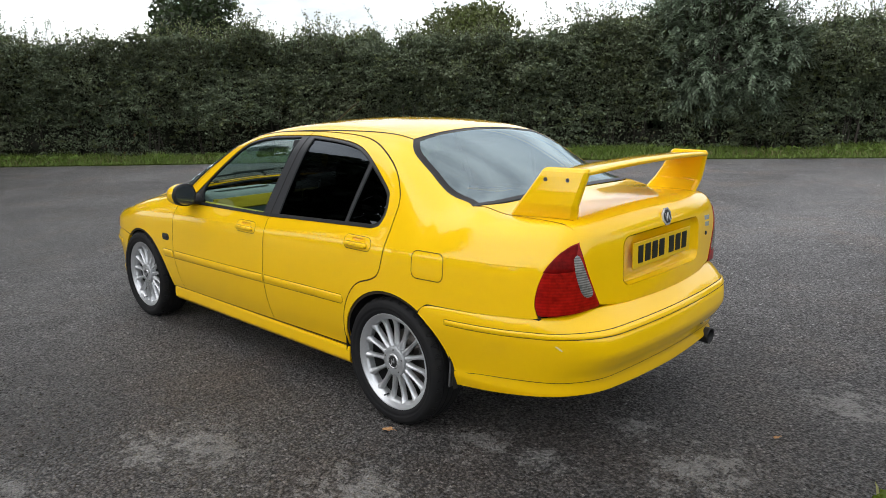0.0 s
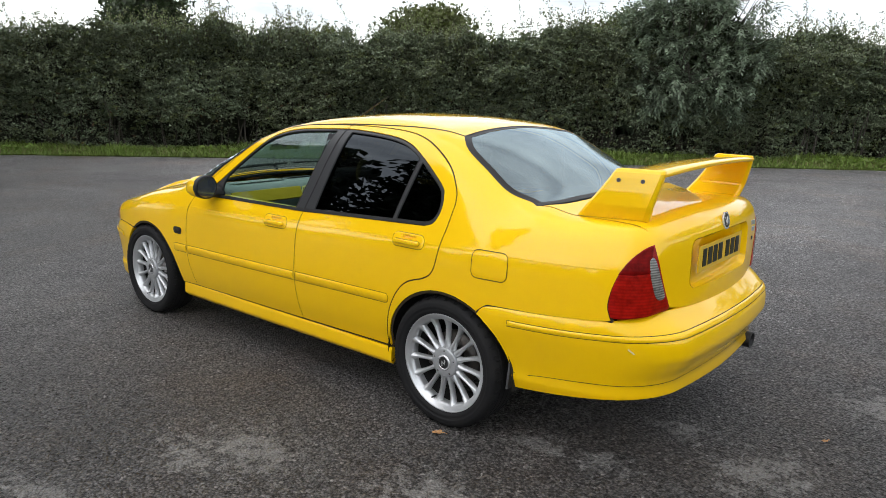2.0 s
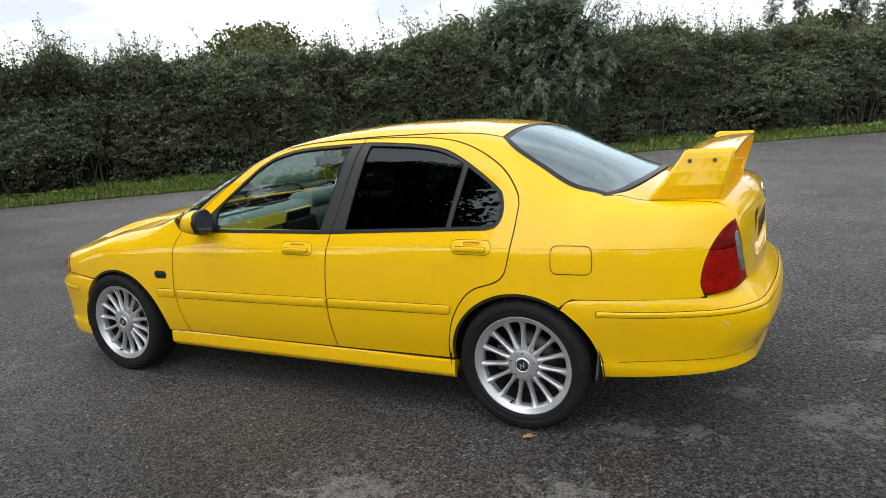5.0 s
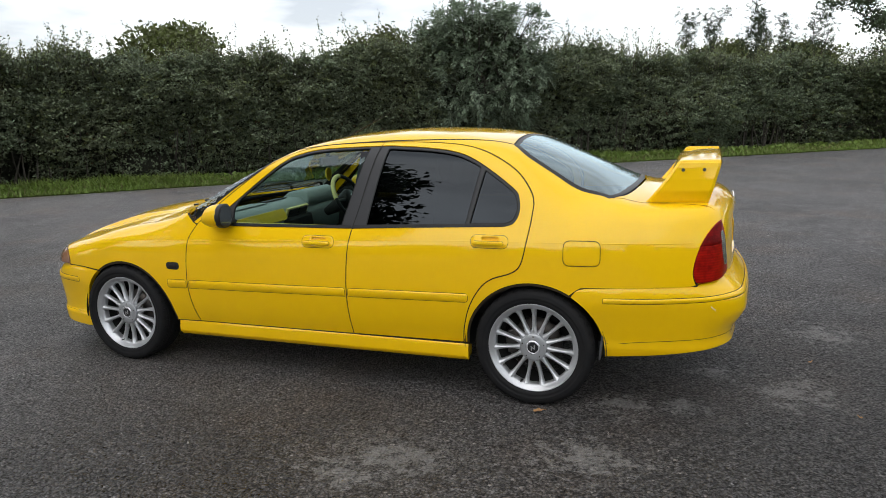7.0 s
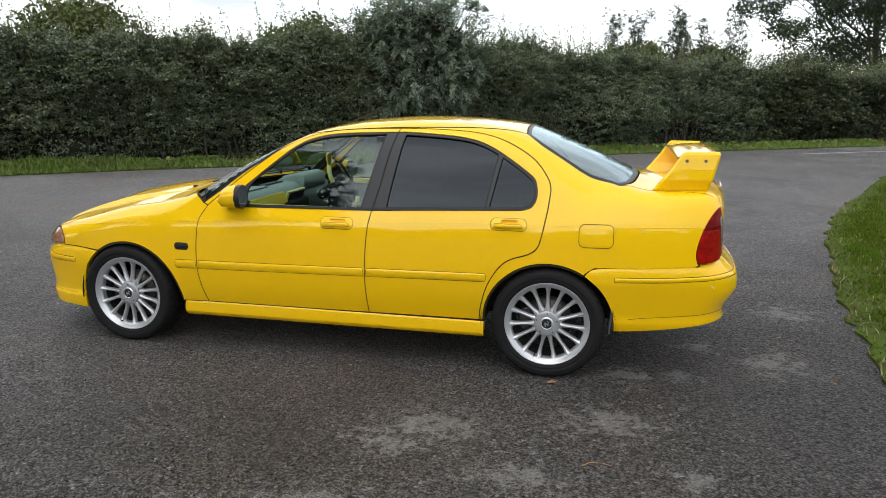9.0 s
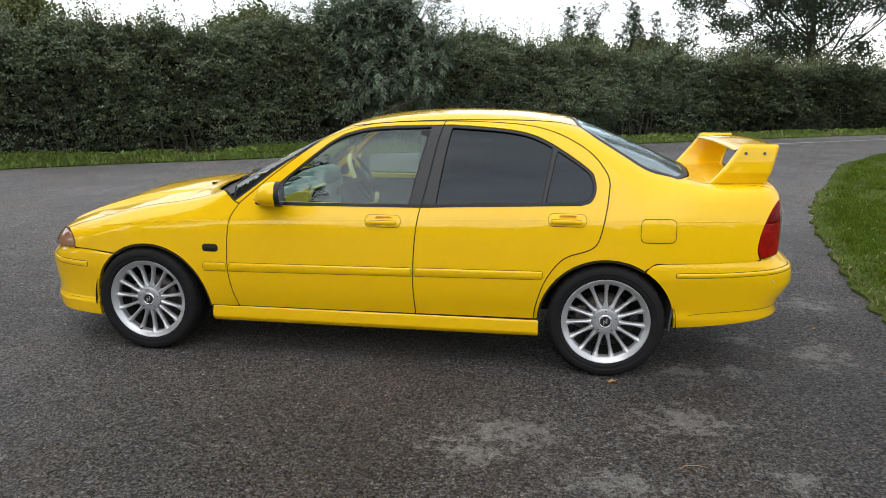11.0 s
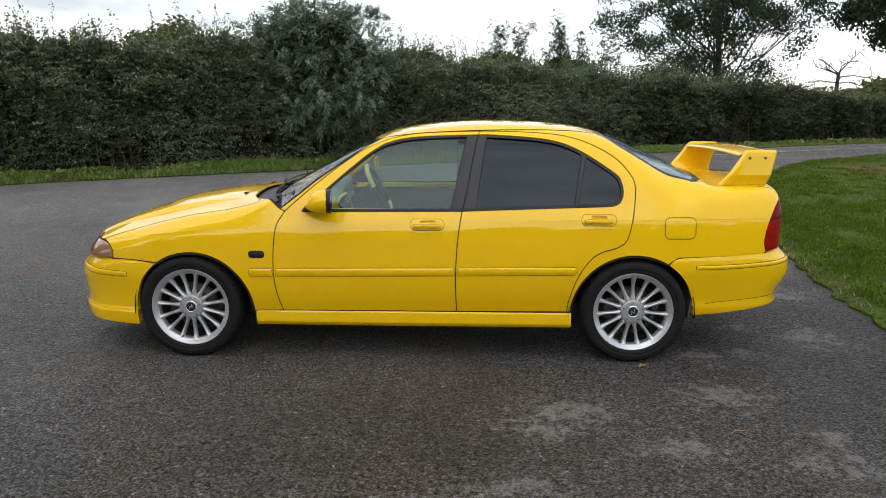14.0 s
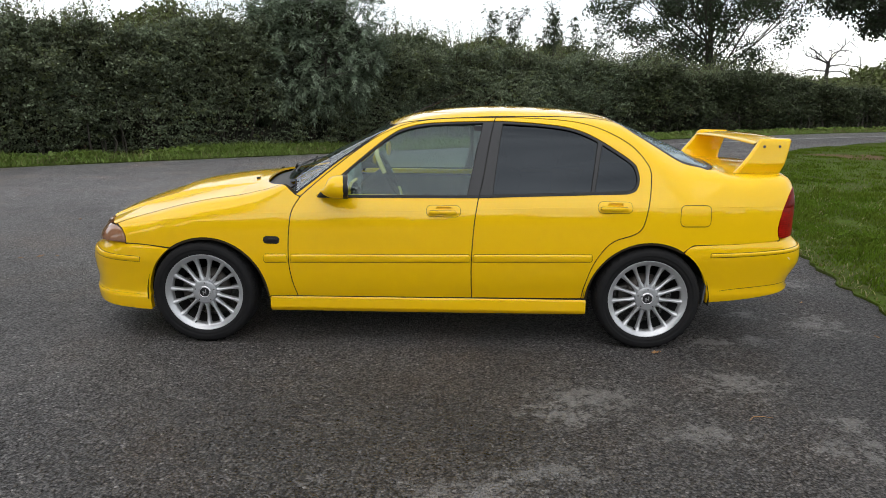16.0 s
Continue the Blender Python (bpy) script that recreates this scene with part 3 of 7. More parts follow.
ditch = glide(top((1.13, 0.515), (1.3, 0.522), (1.6, 0.520), (2.0, 0.508), (2.3, 0.488), (2.447, 0.471)))
back_side = glide(np.concatenate([top((2.447, 0.471)), side((2.539, 1.255), (2.673, 1.174), (2.804, 1.096)), top((2.93, 0.612), (2.968, 0.628))]))
boot_side = glide(np.concatenate([top((2.968, 0.628), (3.03, 0.605), (3.14, 0.598), (3.314, 0.604), (3.435, 0.598)), [(3.483, 0.597, 0.985), (3.500, 0.607, 0.955)]]))
lamp_side = glide([(3.500, 0.607, 0.955), (3.475, 0.642, 0.942), (3.440, 0.685, 0.904), (3.410, 0.717, 0.850), (3.386, 0.733, 0.780), (3.376, 0.737, 0.711), (3.386, 0.735, 0.668)])
bumper_seam = glide(side((3.386, 0.668), (3.372, 0.645), (3.147, 0.634), (2.90, 0.630), (2.857, 0.626), (2.812, 0.595)))

crease = curve([(-0.47, 0.701), (-0.34, 0.722), (-0.163, 0.743), (0.007, 0.763), (0.25, 0.780), (0.53, 0.791), (0.935, 0.803), (1.6, 0.823), (2.3, 0.845), (2.78, 0.850), (3.37, 0.854)])
for s, hand in ((-1, "near"), (1, "far")):
    wing = join(arc(*FRONT_ARCH, 0, 125), side((-0.187, 0.572), (-0.345, 0.586), (-0.469, 0.588)),
                side((-0.469, 0.588), (-0.470, 0.632), (-0.496, 0.670), (-0.532, 0.689)), bonnet_edge, np.vstack([bonnet_edge[-1:], side((0.551, 0.894))]),
                np.vstack([side((0.551, 0.894)), door_front_line[-1:]]), door_front_line[::-1], side((0.554, 0.284), (0.38, 0.280)))
    front_wing = panel("front_wing", body, Section, wing, YELLOW, car, "yellow front wing with a wheel arch", s=s, lip=0.02, gap=0.003)
    door = join(door_front_line, door_top_line, pillar_cap, notch_front, pillar_low, side((1.588, 0.286), (0.554, 0.284)))
    front_door = panel("front_door", body, Section, door, YELLOW, car, "closed yellow front door", s=s, gap=0.003, holes=[side(*rounded(1.411, 0.826, 0.094, 0.026, 0.011))])
    door2 = np.concatenate([pillar_low[::-1], notch_rear[::-1], pillar_cap[::-1], door_top_rear, door_rear_line, glide(side((2.237, 0.288), (1.588, 0.286)))])
    rear_door = panel("rear_door", body, Section, door2, YELLOW, car, "closed yellow rear door", s=s, gap=0.003, holes=[side(*rounded(2.395, 0.859, 0.094, 0.026, 0.011))])
    quarter = join(arc(*REAR_ARCH, 58, 179), np.vstack([side((2.26, 0.288)), door_rear_line[-1:]]), door_rear_line[::-1], door_top_rear[::-1], door_top_line[::-1],
                   np.vstack([door_top_line[:1], screen_side[:1]]), screen_side, ditch, back_side, boot_side, lamp_side, bumper_seam)
    body_side = panel("body_side", body, Section, quarter, YELLOW, car, "yellow roof rail, pillars and rear quarter in one pressing", s=s, lip=0.02, gap=0.003)

    # black window surrounds and the panes in them
    pane_front = join(side((0.838, 0.893), (0.838, 1.000), (0.985, 1.133), (1.11, 1.228), (1.18, 1.260), (1.32, 1.289), (1.642, 1.306)), side((1.642, 1.306), (1.549, 0.899)), side((1.549, 0.899), (0.838, 0.893)))
    surround = np.concatenate([notch_front, pillar_mid[::-1]])
    frame_f = panel("window_surround", body, Section, surround, SATIN, front_door, "satin black window surround", s=s, holes=[pane_front], gap=0.001, lip=0.012, lift=-0.004, step=0.03)
    panel("window_pane", body, Section, pane_front, CLEAR, front_door, "clear front door glass", s=s, gap=-0.004, lip=0.0, lift=-0.011, fold=0)
    pane_rear = join(side((1.700, 0.908), (1.726, 1.1), (1.760, 1.304)), side((1.760, 1.304), (1.99, 1.291), (2.15, 1.270), (2.25, 1.237), (2.312, 1.206)), side((2.312, 1.206), (2.263, 0.928)), side((2.263, 0.928), (1.700, 0.908)))
    pane_small = join(side((2.286, 0.930), (2.338, 1.192)), side((2.338, 1.192), (2.487, 1.095), (2.521, 1.048), (2.528, 0.993), (2.506, 0.950), (2.465, 0.936)), side((2.465, 0.936), (2.286, 0.930)))
    surround = np.concatenate([notch_rear[::-1], pillar_mid])
    panel("window_surround", body, Section, surround, SATIN, rear_door, "satin black window surround", s=s, holes=[pane_rear, pane_small], gap=0.001, lip=0.012, lift=-0.004, step=0.03)
    panel("window_pane", body, Section, pane_rear, TINT, rear_door, "dark tinted rear door glass", s=s, gap=-0.004, lip=0.0, lift=-0.011, fold=0)
    panel("quarter_pane", body, Section, pane_small, TINT, rear_door, "dark tinted quarter glass", s=s, gap=-0.004, lip=0.0, lift=-0.011, fold=0)
    ribbons("belt_trim", [ribbon_arrays(body, Section, glide(side((0.69, 0.882), (1.2, 0.887), (1.6135, 0.891))), 0.010, 0.004, 0.004, s, False)], BLACK, front_door, "black waist seal")
    ribbons("belt_trim", [ribbon_arrays(body, Section, glide(side((1.625, 0.892), (2.0, 0.906), (2.47, 0.925))), 0.010, 0.004, 0.004, s, False)], BLACK, rear_door, "black waist seal")

    ribbons("pillar_gap", [ribbon_arrays(body, Section, pillar_mid, 0.0035, 0.0035, -0.0025, s, False)], LINER, rear_door, "black gap between the door pillars")
    for owner, loop in ((front_door, pane_front), (rear_door, pane_rear), (rear_door, pane_small)):
        ribbons("pane_seal", [ribbon_arrays(body, Section, loop, 0.001, 0.0035, -0.0032, s)], LINER, owner, "black rubber round the pane")

    # rub strips and small fittings on the flank
    for owner, x0, x1, cut in ((front_wing, 0.365, 0.506, "a"), (front_door, 0.524, 1.574, "b"), (rear_door, 1.590, 2.284, "c")):
        def low(x):
            return 0.496 + 0.0142 * (x - 0.37)

        def high(x):
            return 0.549 + 0.0120 * (x - 0.37)
        r = 0.012
        strip = side((x0 + (r if cut == "a" else 0), low(x0)), (x1 - (r if cut == "c" else 0), low(x1)), (x1, low(x1) + r), (x1, high(x1) - r), (x1 - r / 2, high(x1)),
                     (x0 + r / 2, high(x0)), (x0, high(x0) - r), (x0, low(x0) + r))
        loop = np.concatenate([glide(strip[[i, (i + 1) % 8]])[:-1] for i in range(8)])
        bead = panel("rub_strip", body, Section, loop, YELLOW, owner, "yellow moulded rub strip", s=s, lift=0.005, gap=0.003, lip=0.008, step=0.03, fold=0.003)
        ribbons("seam", [ribbon_arrays(body, Section, loop, 0.0016, 0.0004, 0.0012, s)], GAP, bead, "dark edge of the rub strip")
    repeater = inlay("side_repeater", body, Section, side(*rounded(0.417, 0.632, 0.090, 0.037, 0.015)), BLACK, front_wing, s, 0.005, "black side repeater lamp")
    inlay("lens", body, Section, side(*rounded(0.420, 0.632, 0.062, 0.018, 0.008)), BAND, repeater, s, 0.008, "smoked lens")
    if s < 0:
        inlay("fuel_flap", body, Section, side(*rounded(2.863, 0.801, 0.176, 0.120, 0.028)), YELLOW, body_side, s, 0.0020, "yellow square fuel filler flap", 0.0020)
    for owner, cx, cz in ((front_door, 1.416, 0.812), (rear_door, 2.400, 0.845)):
        pocket = side(*rounded(cx + 0.004, cz + 0.0135, 0.088, 0.018, 0.007))
        handle = panel("door_handle", body, Section, side(*rounded(cx, cz, 0.196, 0.062, 0.028)), YELLOW, owner, "yellow pull handle in an oval recess", s=s, holes=[pocket], lift=0.003, gap=0.0, lip=0.004, step=0.02, fine=0.006)
        ribbons("seam", [ribbon_arrays(body, Section, side(*rounded(cx, cz, 0.196, 0.062, 0.028)), 0.001, 0.002, 0.001, s, fine=0.006)], GAP, handle, "dark shut line")
        bm = bmesh.new()
        mid = pocket.mean(0)
        rings = [[bm.verts.new(((mid[0] + (q[0] - mid[0]) * k), s * (q[1] - d), mid[2] + (q[2] - mid[2]) * k)) for q in pocket] for d, k in ((-0.002, 1.0), (0.007, 0.97), (0.012, 0.86))]
        for r0, r1 in zip(rings, rings[1:]):
            for i in range(len(r0)):
                bm.faces.new((r0[i], r0[(i + 1) % len(r0)], r1[(i + 1) % len(r1)], r1[i]))
        bm.faces.new(rings[-1])
        part("finger_pocket", bm, YELLOW, handle, "shallow finger pocket", True)
        base = side((cx, cz - 0.006))[0]
        bm = extrude(rounded(0, 0, 0.158, 0.019, 0.009), 0.018, pose(cx - 0.004, s * (base[1] + 0.011), cz - 0.006, 90, 0, 0), 0.006, 3)
        part("grip", bm, YELLOW, handle, smooth=True)
        # dark ribbon laid on the handle plate as the grip's shadow
        ribbons("grip_shadow_gap", [ribbon_arrays(body, Section, side(*rounded(cx - 0.004, cz - 0.0075, 0.160, 0.021, 0.010)), 0.004, 0.0, 0.0042, s, fine=0.006)], GAP, handle, "dark ribbon round the grip, painted as its shadow")

    # the fine pressed crease along the flank
    for owner, x0, x1 in ((front_wing, -0.455, 0.530), (front_door, 0.545, 1.594), (rear_door, 1.612, 2.585), (body_side, 2.630, 2.768), (body_side, 2.958, 3.372)):
        xs = np.linspace(x0, x1, 40)
        run = side(*np.stack([xs, crease(xs)], -1))
        (v0, f0), (v1, f1) = (ribbon_arrays(body, Section, run, w0, w1, 0.0002, s, False) for w0, w1 in ((0.0045, 0.0), (0.0, 0.0035)))
        ridge = np.array(v0)
        n_run = len(run)
        ridge[n_run:] += (0, s * 0.0005, 0)
        low_edge = np.array(v1)[n_run:]
        k = np.arange(n_run - 1)
        faces = np.concatenate([np.stack([k, k + 1, k + 1 + n_run, k + n_run], -1), np.stack([k + n_run, k + 1 + n_run, k + 1 + 2 * n_run, k + 2 * n_run], -1)])
        put("pressed_crease", fast_mesh("pressed_crease", np.concatenate([ridge, low_edge]), faces, YELLOW), owner)

    # sill skirt
    x0, x1 = 0.386, 2.266
    skirt = join(np.array([(x0, 0.78, 0.283), (x0, 0.78, 0.181)]), np.array([(x0, 0.78, 0.181), (1.3, 0.78, 0.181), (x1, 0.78, 0.186)]), np.array([(x1, 0.78, 0.186), (x1, 0.78, 0.287)]), np.array([(x1, 0.78, 0.287), (x0, 0.78, 0.284)]))
    panel("sill_skirt", sill_skin, Section, skirt, YELLOW, car, "yellow sill skirt along the car's flank", s=s, lip=0.06, gap=0.001, step=0.02)

    # lamps
    lamp = np.concatenate([lamp_side, glide([(3.386, 0.735, 0.668), (3.407, 0.728, 0.660), (3.511, 0.649, 0.668), (3.548, 0.530, 0.676)]),
                           glide([(3.552, 0.520, 0.690), (3.545, 0.566, 0.775), (3.534, 0.592, 0.840), (3.520, 0.609, 0.905), (3.503, 0.612, 0.950)])])
    tail_lamp = panel("tail_lamp", body, Tail, lamp, RED_LENS, car, "red ribbed tail lamp wrapping round the corner", s=s, gap=0.003, lip=0.02, lift=0.003, step=0.02)
    upper = np.concatenate([[(3.404, 0.719, 0.838), (3.42, 0.706, 0.868), (3.452, 0.672, 0.916), (3.480, 0.634, 0.939)], [(3.498, 0.618, 0.944), (3.503, 0.632, 0.905), (3.515, 0.634, 0.850)], [(3.49, 0.655, 0.842), (3.45, 0.69, 0.838)]])
    panel("upper_lens", body, Tail, upper, DEEP_RED, tail_lamp, "dark red upper lens", s=s, gap=0.0, lip=0.004, lift=0.0050, step=0.02)
    rev = [(3.496, 0.643, 0.890), (3.508, 0.624, 0.900), (3.530, 0.598, 0.822), (3.541, 0.565, 0.738), (3.527, 0.613, 0.738), (3.511, 0.645, 0.820)]
    rev_lens = panel("reversing_lens", body, Tail, glide(rev, closed=True), SMOKED_LENS, tail_lamp, "grey ribbed reversing lens", s=s, gap=0.0, lip=0.006, lift=0.006, step=0.02)
    head = join(side((-0.469, 0.590), (-0.470, 0.632), (-0.496, 0.670), (-0.532, 0.686)), [meet(body, np.array([-0.1, y, 0.688]), (-1, 0, 0)) for y in (0.70, 0.6, 0.5, 0.36)],
                [meet(body, np.array([-0.1, y, z]), (-1, 0, 0)) for y, z in ((0.36, 0.688), (0.33, 0.60))], [meet(body, np.array([-0.1, y, 0.592]), (-1, 0, 0)) for y in (0.33, 0.5, 0.65, 0.72)])
    headlamp = panel("headlamp", body, Nose, head, AMBER_LENS, car, "headlamp with an amber indicator corner", s=s, gap=0.003, lip=0.02, lift=0.002, step=0.03)

    # door mirror
    mirror_root = pose(0.845, s * 0.903, 0.954, 0, 0, s * -8)
    bm = bmesh.new()
    rings = []
    for f, k in ((-0.104, 0.02), (-0.102, 0.28), (-0.093, 0.54), (-0.076, 0.77), (-0.052, 0.92), (-0.024, 0.99), (0.0, 1.0), (0.012, 0.985)):
        rings.append([bm.verts.new(mirror_root @ Vector((f + 0.020 * (1 - k) * math.sin(t), k * 0.074 * math.copysign(abs(math.cos(t)) ** 0.85, math.cos(t)), k * 0.066 * math.copysign(abs(math.sin(t)) ** 0.85, math.sin(t)) * (1 - 0.10 * math.cos(t) * s) - 0.012 * (1 - k)))) for t in np.linspace(0, 2 * math.pi, 40, endpoint=False)])
    for r0, r1 in zip(rings, rings[1:]):
        for i in range(40):
            bm.faces.new((r0[i], r0[(i + 1) % 40], r1[(i + 1) % 40], r1[i]))
    bm.faces.new(rings[0])
    door_mirror = part("door_mirror", bm, YELLOW, front_door, "yellow door mirror on a black foot", True)
    rim = [(0.076 * math.copysign(abs(math.cos(t)) ** 0.85, math.cos(t)), 0.068 * math.copysign(abs(math.sin(t)) ** 0.85, math.sin(t)) * (1 - 0.10 * math.cos(t) * s)) for t in np.linspace(0, 2 * math.pi, 40, endpoint=False)]
    face = mirror_root @ pose(0.020, 0, 0) @ Matrix(((0, 0, 1, 0), (1, 0, 0, 0), (0, 1, 0, 0), (0, 0, 0, 1)))
    part("mirror_shell", extrude(rim, 0.026, face, 0.009, 3), BLACK, door_mirror, "black mirror surround", True)
    part("mirror_glass", extrude([(0.88 * a, 0.86 * b) for a, b in rim], 0.003, face @ pose(0, 0, 0.0138)), MIRROR, door_mirror)
    foot = [(0.700, 0.893), (0.715, 0.884), (0.835, 0.884), (0.850, 0.905), (0.80, 0.945), (0.735, 0.928)]
    part("mirror_foot", extrude(foot, 0.10, pose(0, s * 0.80, 0, 90, 0, 0), 0.008), BLACK, door_mirror, "black mirror foot", True)

    # dark strips in and behind the shut lines, coloured as the shade there
    back_loops = [wing, door, door2, quarter]
    ribbons("seam_backing", [ribbon_arrays(body, Section, q, 0.010, 0.010, -0.0052 - 0.0008 * i, s) for i, q in enumerate(back_loops)] + [ribbon_arrays(body, Section, q, 0.0013, 0.0013, -0.0005, s, False) for q in (bonnet_edge, door_front_line, door_top_line, door_top_rear, door_rear_line, pillar_cap, pillar_low, boot_side[:-9])], GAP, car, "dark strips in the shut lines, coloured as their shade")

    # wheel arch liners
    for cx, cz, r in (FRONT_ARCH, REAR_ARCH):
        t = np.radians(np.linspace(-4, 184, 30))
        ring = np.stack([cx + (r + 0.012) * np.cos(t), 0 * t, cz + (r + 0.012) * np.sin(t)], -1)
        a, b = ring + (0, s * 0.795, 0), ring + (0, s * 0.50, 0)
        mid = np.array([[cx, s * 0.50, cz]])
        me = bpy.data.meshes.new("arch_liner")
        me.from_pydata(np.concatenate([a, b, mid]).tolist(), [], [(k, k + 1, k + 31, k + 30) for k in range(29)] + [(k + 30, k + 31, 60) for k in range(29)])
        me.materials.append(LINER)
        put("arch_liner", me, car, "black wheel arch liner")

# panels across the car
bonnet_rear = top((0.46, 0.69), (0.39, 0.60), (0.335, 0.50), (0.295, 0.35), (0.275, 0.0))
bonnet_rear = glide(np.concatenate([bonnet_rear, mirror(bonnet_rear[:-1])]))
nose_top = [meet(body, np.array([-0.1, y, z]), (-1, 0, 0)) for y, z in ((0.68, 0.690), (0.5, 0.694), (0.3, 0.698), (0.0, 0.70), (-0.3, 0.698), (-0.5, 0.694), (-0.68, 0.690))]
bonnet_loop = np.concatenate([bonnet_edge, bonnet_rear, mirror(bonnet_edge), glide(np.array(nose_top)[::-1])])
bonnet = panel("bonnet", body, Section, bonnet_loop, YELLOW, car, "yellow bonnet with a shallow raised centre", step=0.016)
for y in (-0.33, 0.33):
    p = top((0.22, y))[0]
    part("washer_jet", box((0.022, 0.030, 0.012), (p[0], p[1], p[2] + 0.004), 0.004), BLACK, bonnet, "black washer jet")

header = top((1.13, 0.515), (1.10, 0.45), (1.065, 0.30), (1.045, 0.0))
header = glide(np.concatenate([header, mirror(header[:-1])]))
back_top = top((2.447, 0.471), (2.440, 0.40), (2.425, 0.25), (2.415, 0.0))
back_top = glide(np.concatenate([back_top, mirror(back_top[:-1])]))
roof_loop = np.concatenate([ditch, back_top, mirror(ditch), header[::-1]])
roof = panel("roof", body, Section, roof_loop, YELLOW, car, "yellow roof panel")
ribbons("roof_seam", [ribbon_arrays(body, Section, q, 0.004, 0.004, -0.0004) for q in (roof_loop,)], GAP, roof, "dark roof joint")

screen_foot = top((0.551, 0.735), (0.50, 0.66), (0.455, 0.52), (0.42, 0.30), (0.41, 0.0))
screen_foot = glide(np.concatenate([screen_foot, mirror(screen_foot[:-1])]))
screen_loop = np.concatenate([screen_side, header, mirror(screen_side), screen_foot[::-1]])
windscreen = panel("windscreen", body, Section, screen_loop, SCREEN, car, "curved clear windscreen", gap=0.006, lip=0.0, lift=-0.004, fold=0)
windscreen.visible_shadow = False
ribbons("screen_band", [ribbon_arrays(body, Section, screen_loop, 0.030, -0.002, -0.015)], BAND, windscreen, "black printed edge of the windscreen")
ribbons("screen_seal", [ribbon_arrays(body, Section, screen_loop, 0.006, 0.004, -0.001)], BLACK, windscreen, "black rubber screen seal")
cowl_loop = np.concatenate([bonnet_rear, glide([bonnet_rear[-1], screen_foot[-1]]), screen_foot[::-1], glide([screen_foot[0], bonnet_rear[0]])])
cowl = panel("scuttle", body, Section, cowl_loop, BLACK, car, "black plastic scuttle below the windscreen", gap=-0.004, lift=-0.030, lip=0.01)
for y0, y1 in ((-0.62, 0.00), (0.06, 0.60)):       # wipers
    pts = [top((float(np.interp(abs(y), [0, 0.3, 0.52, 0.66], [0.47, 0.475, 0.505, 0.54])), y))[0] + (0, 0, 0.018) for y in np.linspace(y0, y1, 12)]
    wiper = put("wiper", tubes("wiper", [(np.array(pts), 0.006, 6)], BLACK), cowl, "black windscreen wiper")
    root = top((0.40, y1 - 0.03))[0]
    put("wiper_arm", tubes("wiper_arm", [(np.array([root, root + (0.02, -0.05, 0.03), np.array(pts[5]) + (0, 0, 0.012)]), [0.012, 0.009, 0.006], 6)], BLACK), wiper)

back_foot = top((2.968, 0.628), (3.02, 0.545), (3.046, 0.426), (3.068, 0.2), (3.073, 0.0))
back_foot = glide(np.concatenate([back_foot, mirror(back_foot[:-1])]))
back_loop = np.concatenate([back_side, back_foot, mirror(back_side), back_top[::-1]])
rear_window = panel("rear_window", body, Section, back_loop, BACK, car, "sloping rear window with a dark printed border", gap=0.004, lip=0.0, lift=-0.003, fold=0)
ribbons("printed_border", [ribbon_arrays(body, Section, back_loop, 0.024, -0.003, -0.0015)], BAND, rear_window, "dark printed border")
ribbons("rubber_seal", [ribbon_arrays(body, Section, back_loop, 0.007, 0.003, -0.0005)], BLACK, rear_window, "black rubber seal")
t = np.linspace(0, math.pi, 20)
part("brake_lamp", extrude([(0.16 * math.cos(k), -0.035 * math.sin(k)) for k in t], 0.02, pose(2.50, 0, 1.285, 0, 22, 0) @ pose(0, 0, 0, 0, 0, 90)), BLACK, rear_window, "dark high-level brake lamp behind the glass")

# boot lid, its plate recess and badges
lid_front = back_foot + (0.012, 0, -0.003)
lid_end = glide(np.array([(3.500, 0.604, 0.953), (3.507, 0.602, 0.940), (3.541, 0.573, 0.822), (3.552, 0.512, 0.700), (3.556, 0.470, 0.676), (3.572, 0.30, 0.652), (3.580, 0.0, 0.646)]))
lid_end = np.concatenate([lid_end, mirror(lid_end[:-1])])
hole = meet(body, np.array([(3.05, y, z) for y, z in rounded(-0.02, 0.838, 0.68, 0.205, 0.045)]), (1, 0, 0))
lid_loop = np.concatenate([boot_side, lid_end, mirror(boot_side), lid_front[::-1]])
boot_lid = panel("boot_lid", body, Lid, lid_loop, YELLOW, car, "yellow boot lid with a recessed plate housing", holes=[hole], step=0.03)
bm = bmesh.new()
n = len(hole)
rings = [[bm.verts.new((p[0] - d, p[1] * k, 0.842 + (p[2] - 0.842) * k)) for p in hole] for d, k in ((0.0, 1.0), (0.006, 0.985), (0.024, 0.95), (0.028, 0.93))]
for a, b in zip(rings, rings[1:]):
    for i in range(n):
        bm.faces.new((a[i], a[(i + 1) % n], b[(i + 1) % n], b[i]))
bm.faces.new(rings[-1])
recess = part("plate_recess", bm, YELLOW, boot_lid, "yellow recessed plate housing", True)
part("number_plate", box((0.006, 0.52, 0.111), (3.553, -0.035, 0.850), 0.002), PLATE, boot_lid, "yellow number plate with black bars")
for k, y in enumerate((-0.200, -0.138, -0.076, -0.014, 0.076, 0.138, 0.200)):
    part("plate_bar", box((0.003, 0.046 if k else 0.040, 0.076), (3.5570, y - 0.035, 0.852), 0.001), INK, bpy.data.objects["number_plate"], "black bar")
p = meet(body, np.array([3.05, -0.025, 0.985]), (1, 0, 0))
octagon = [(0.041 * math.cos(radians(22.5 + 45 * i)), 0.041 * math.sin(radians(22.5 + 45 * i))) for i in range(8)]
facing = Matrix(((0, 0, 1, 0), (1, 0, 0, 0), (0, 1, 0, 0), (0, 0, 0, 1)))
tilt = pose(p[0] + 0.003, p[1], p[2], 0, -10, 0) @ facing
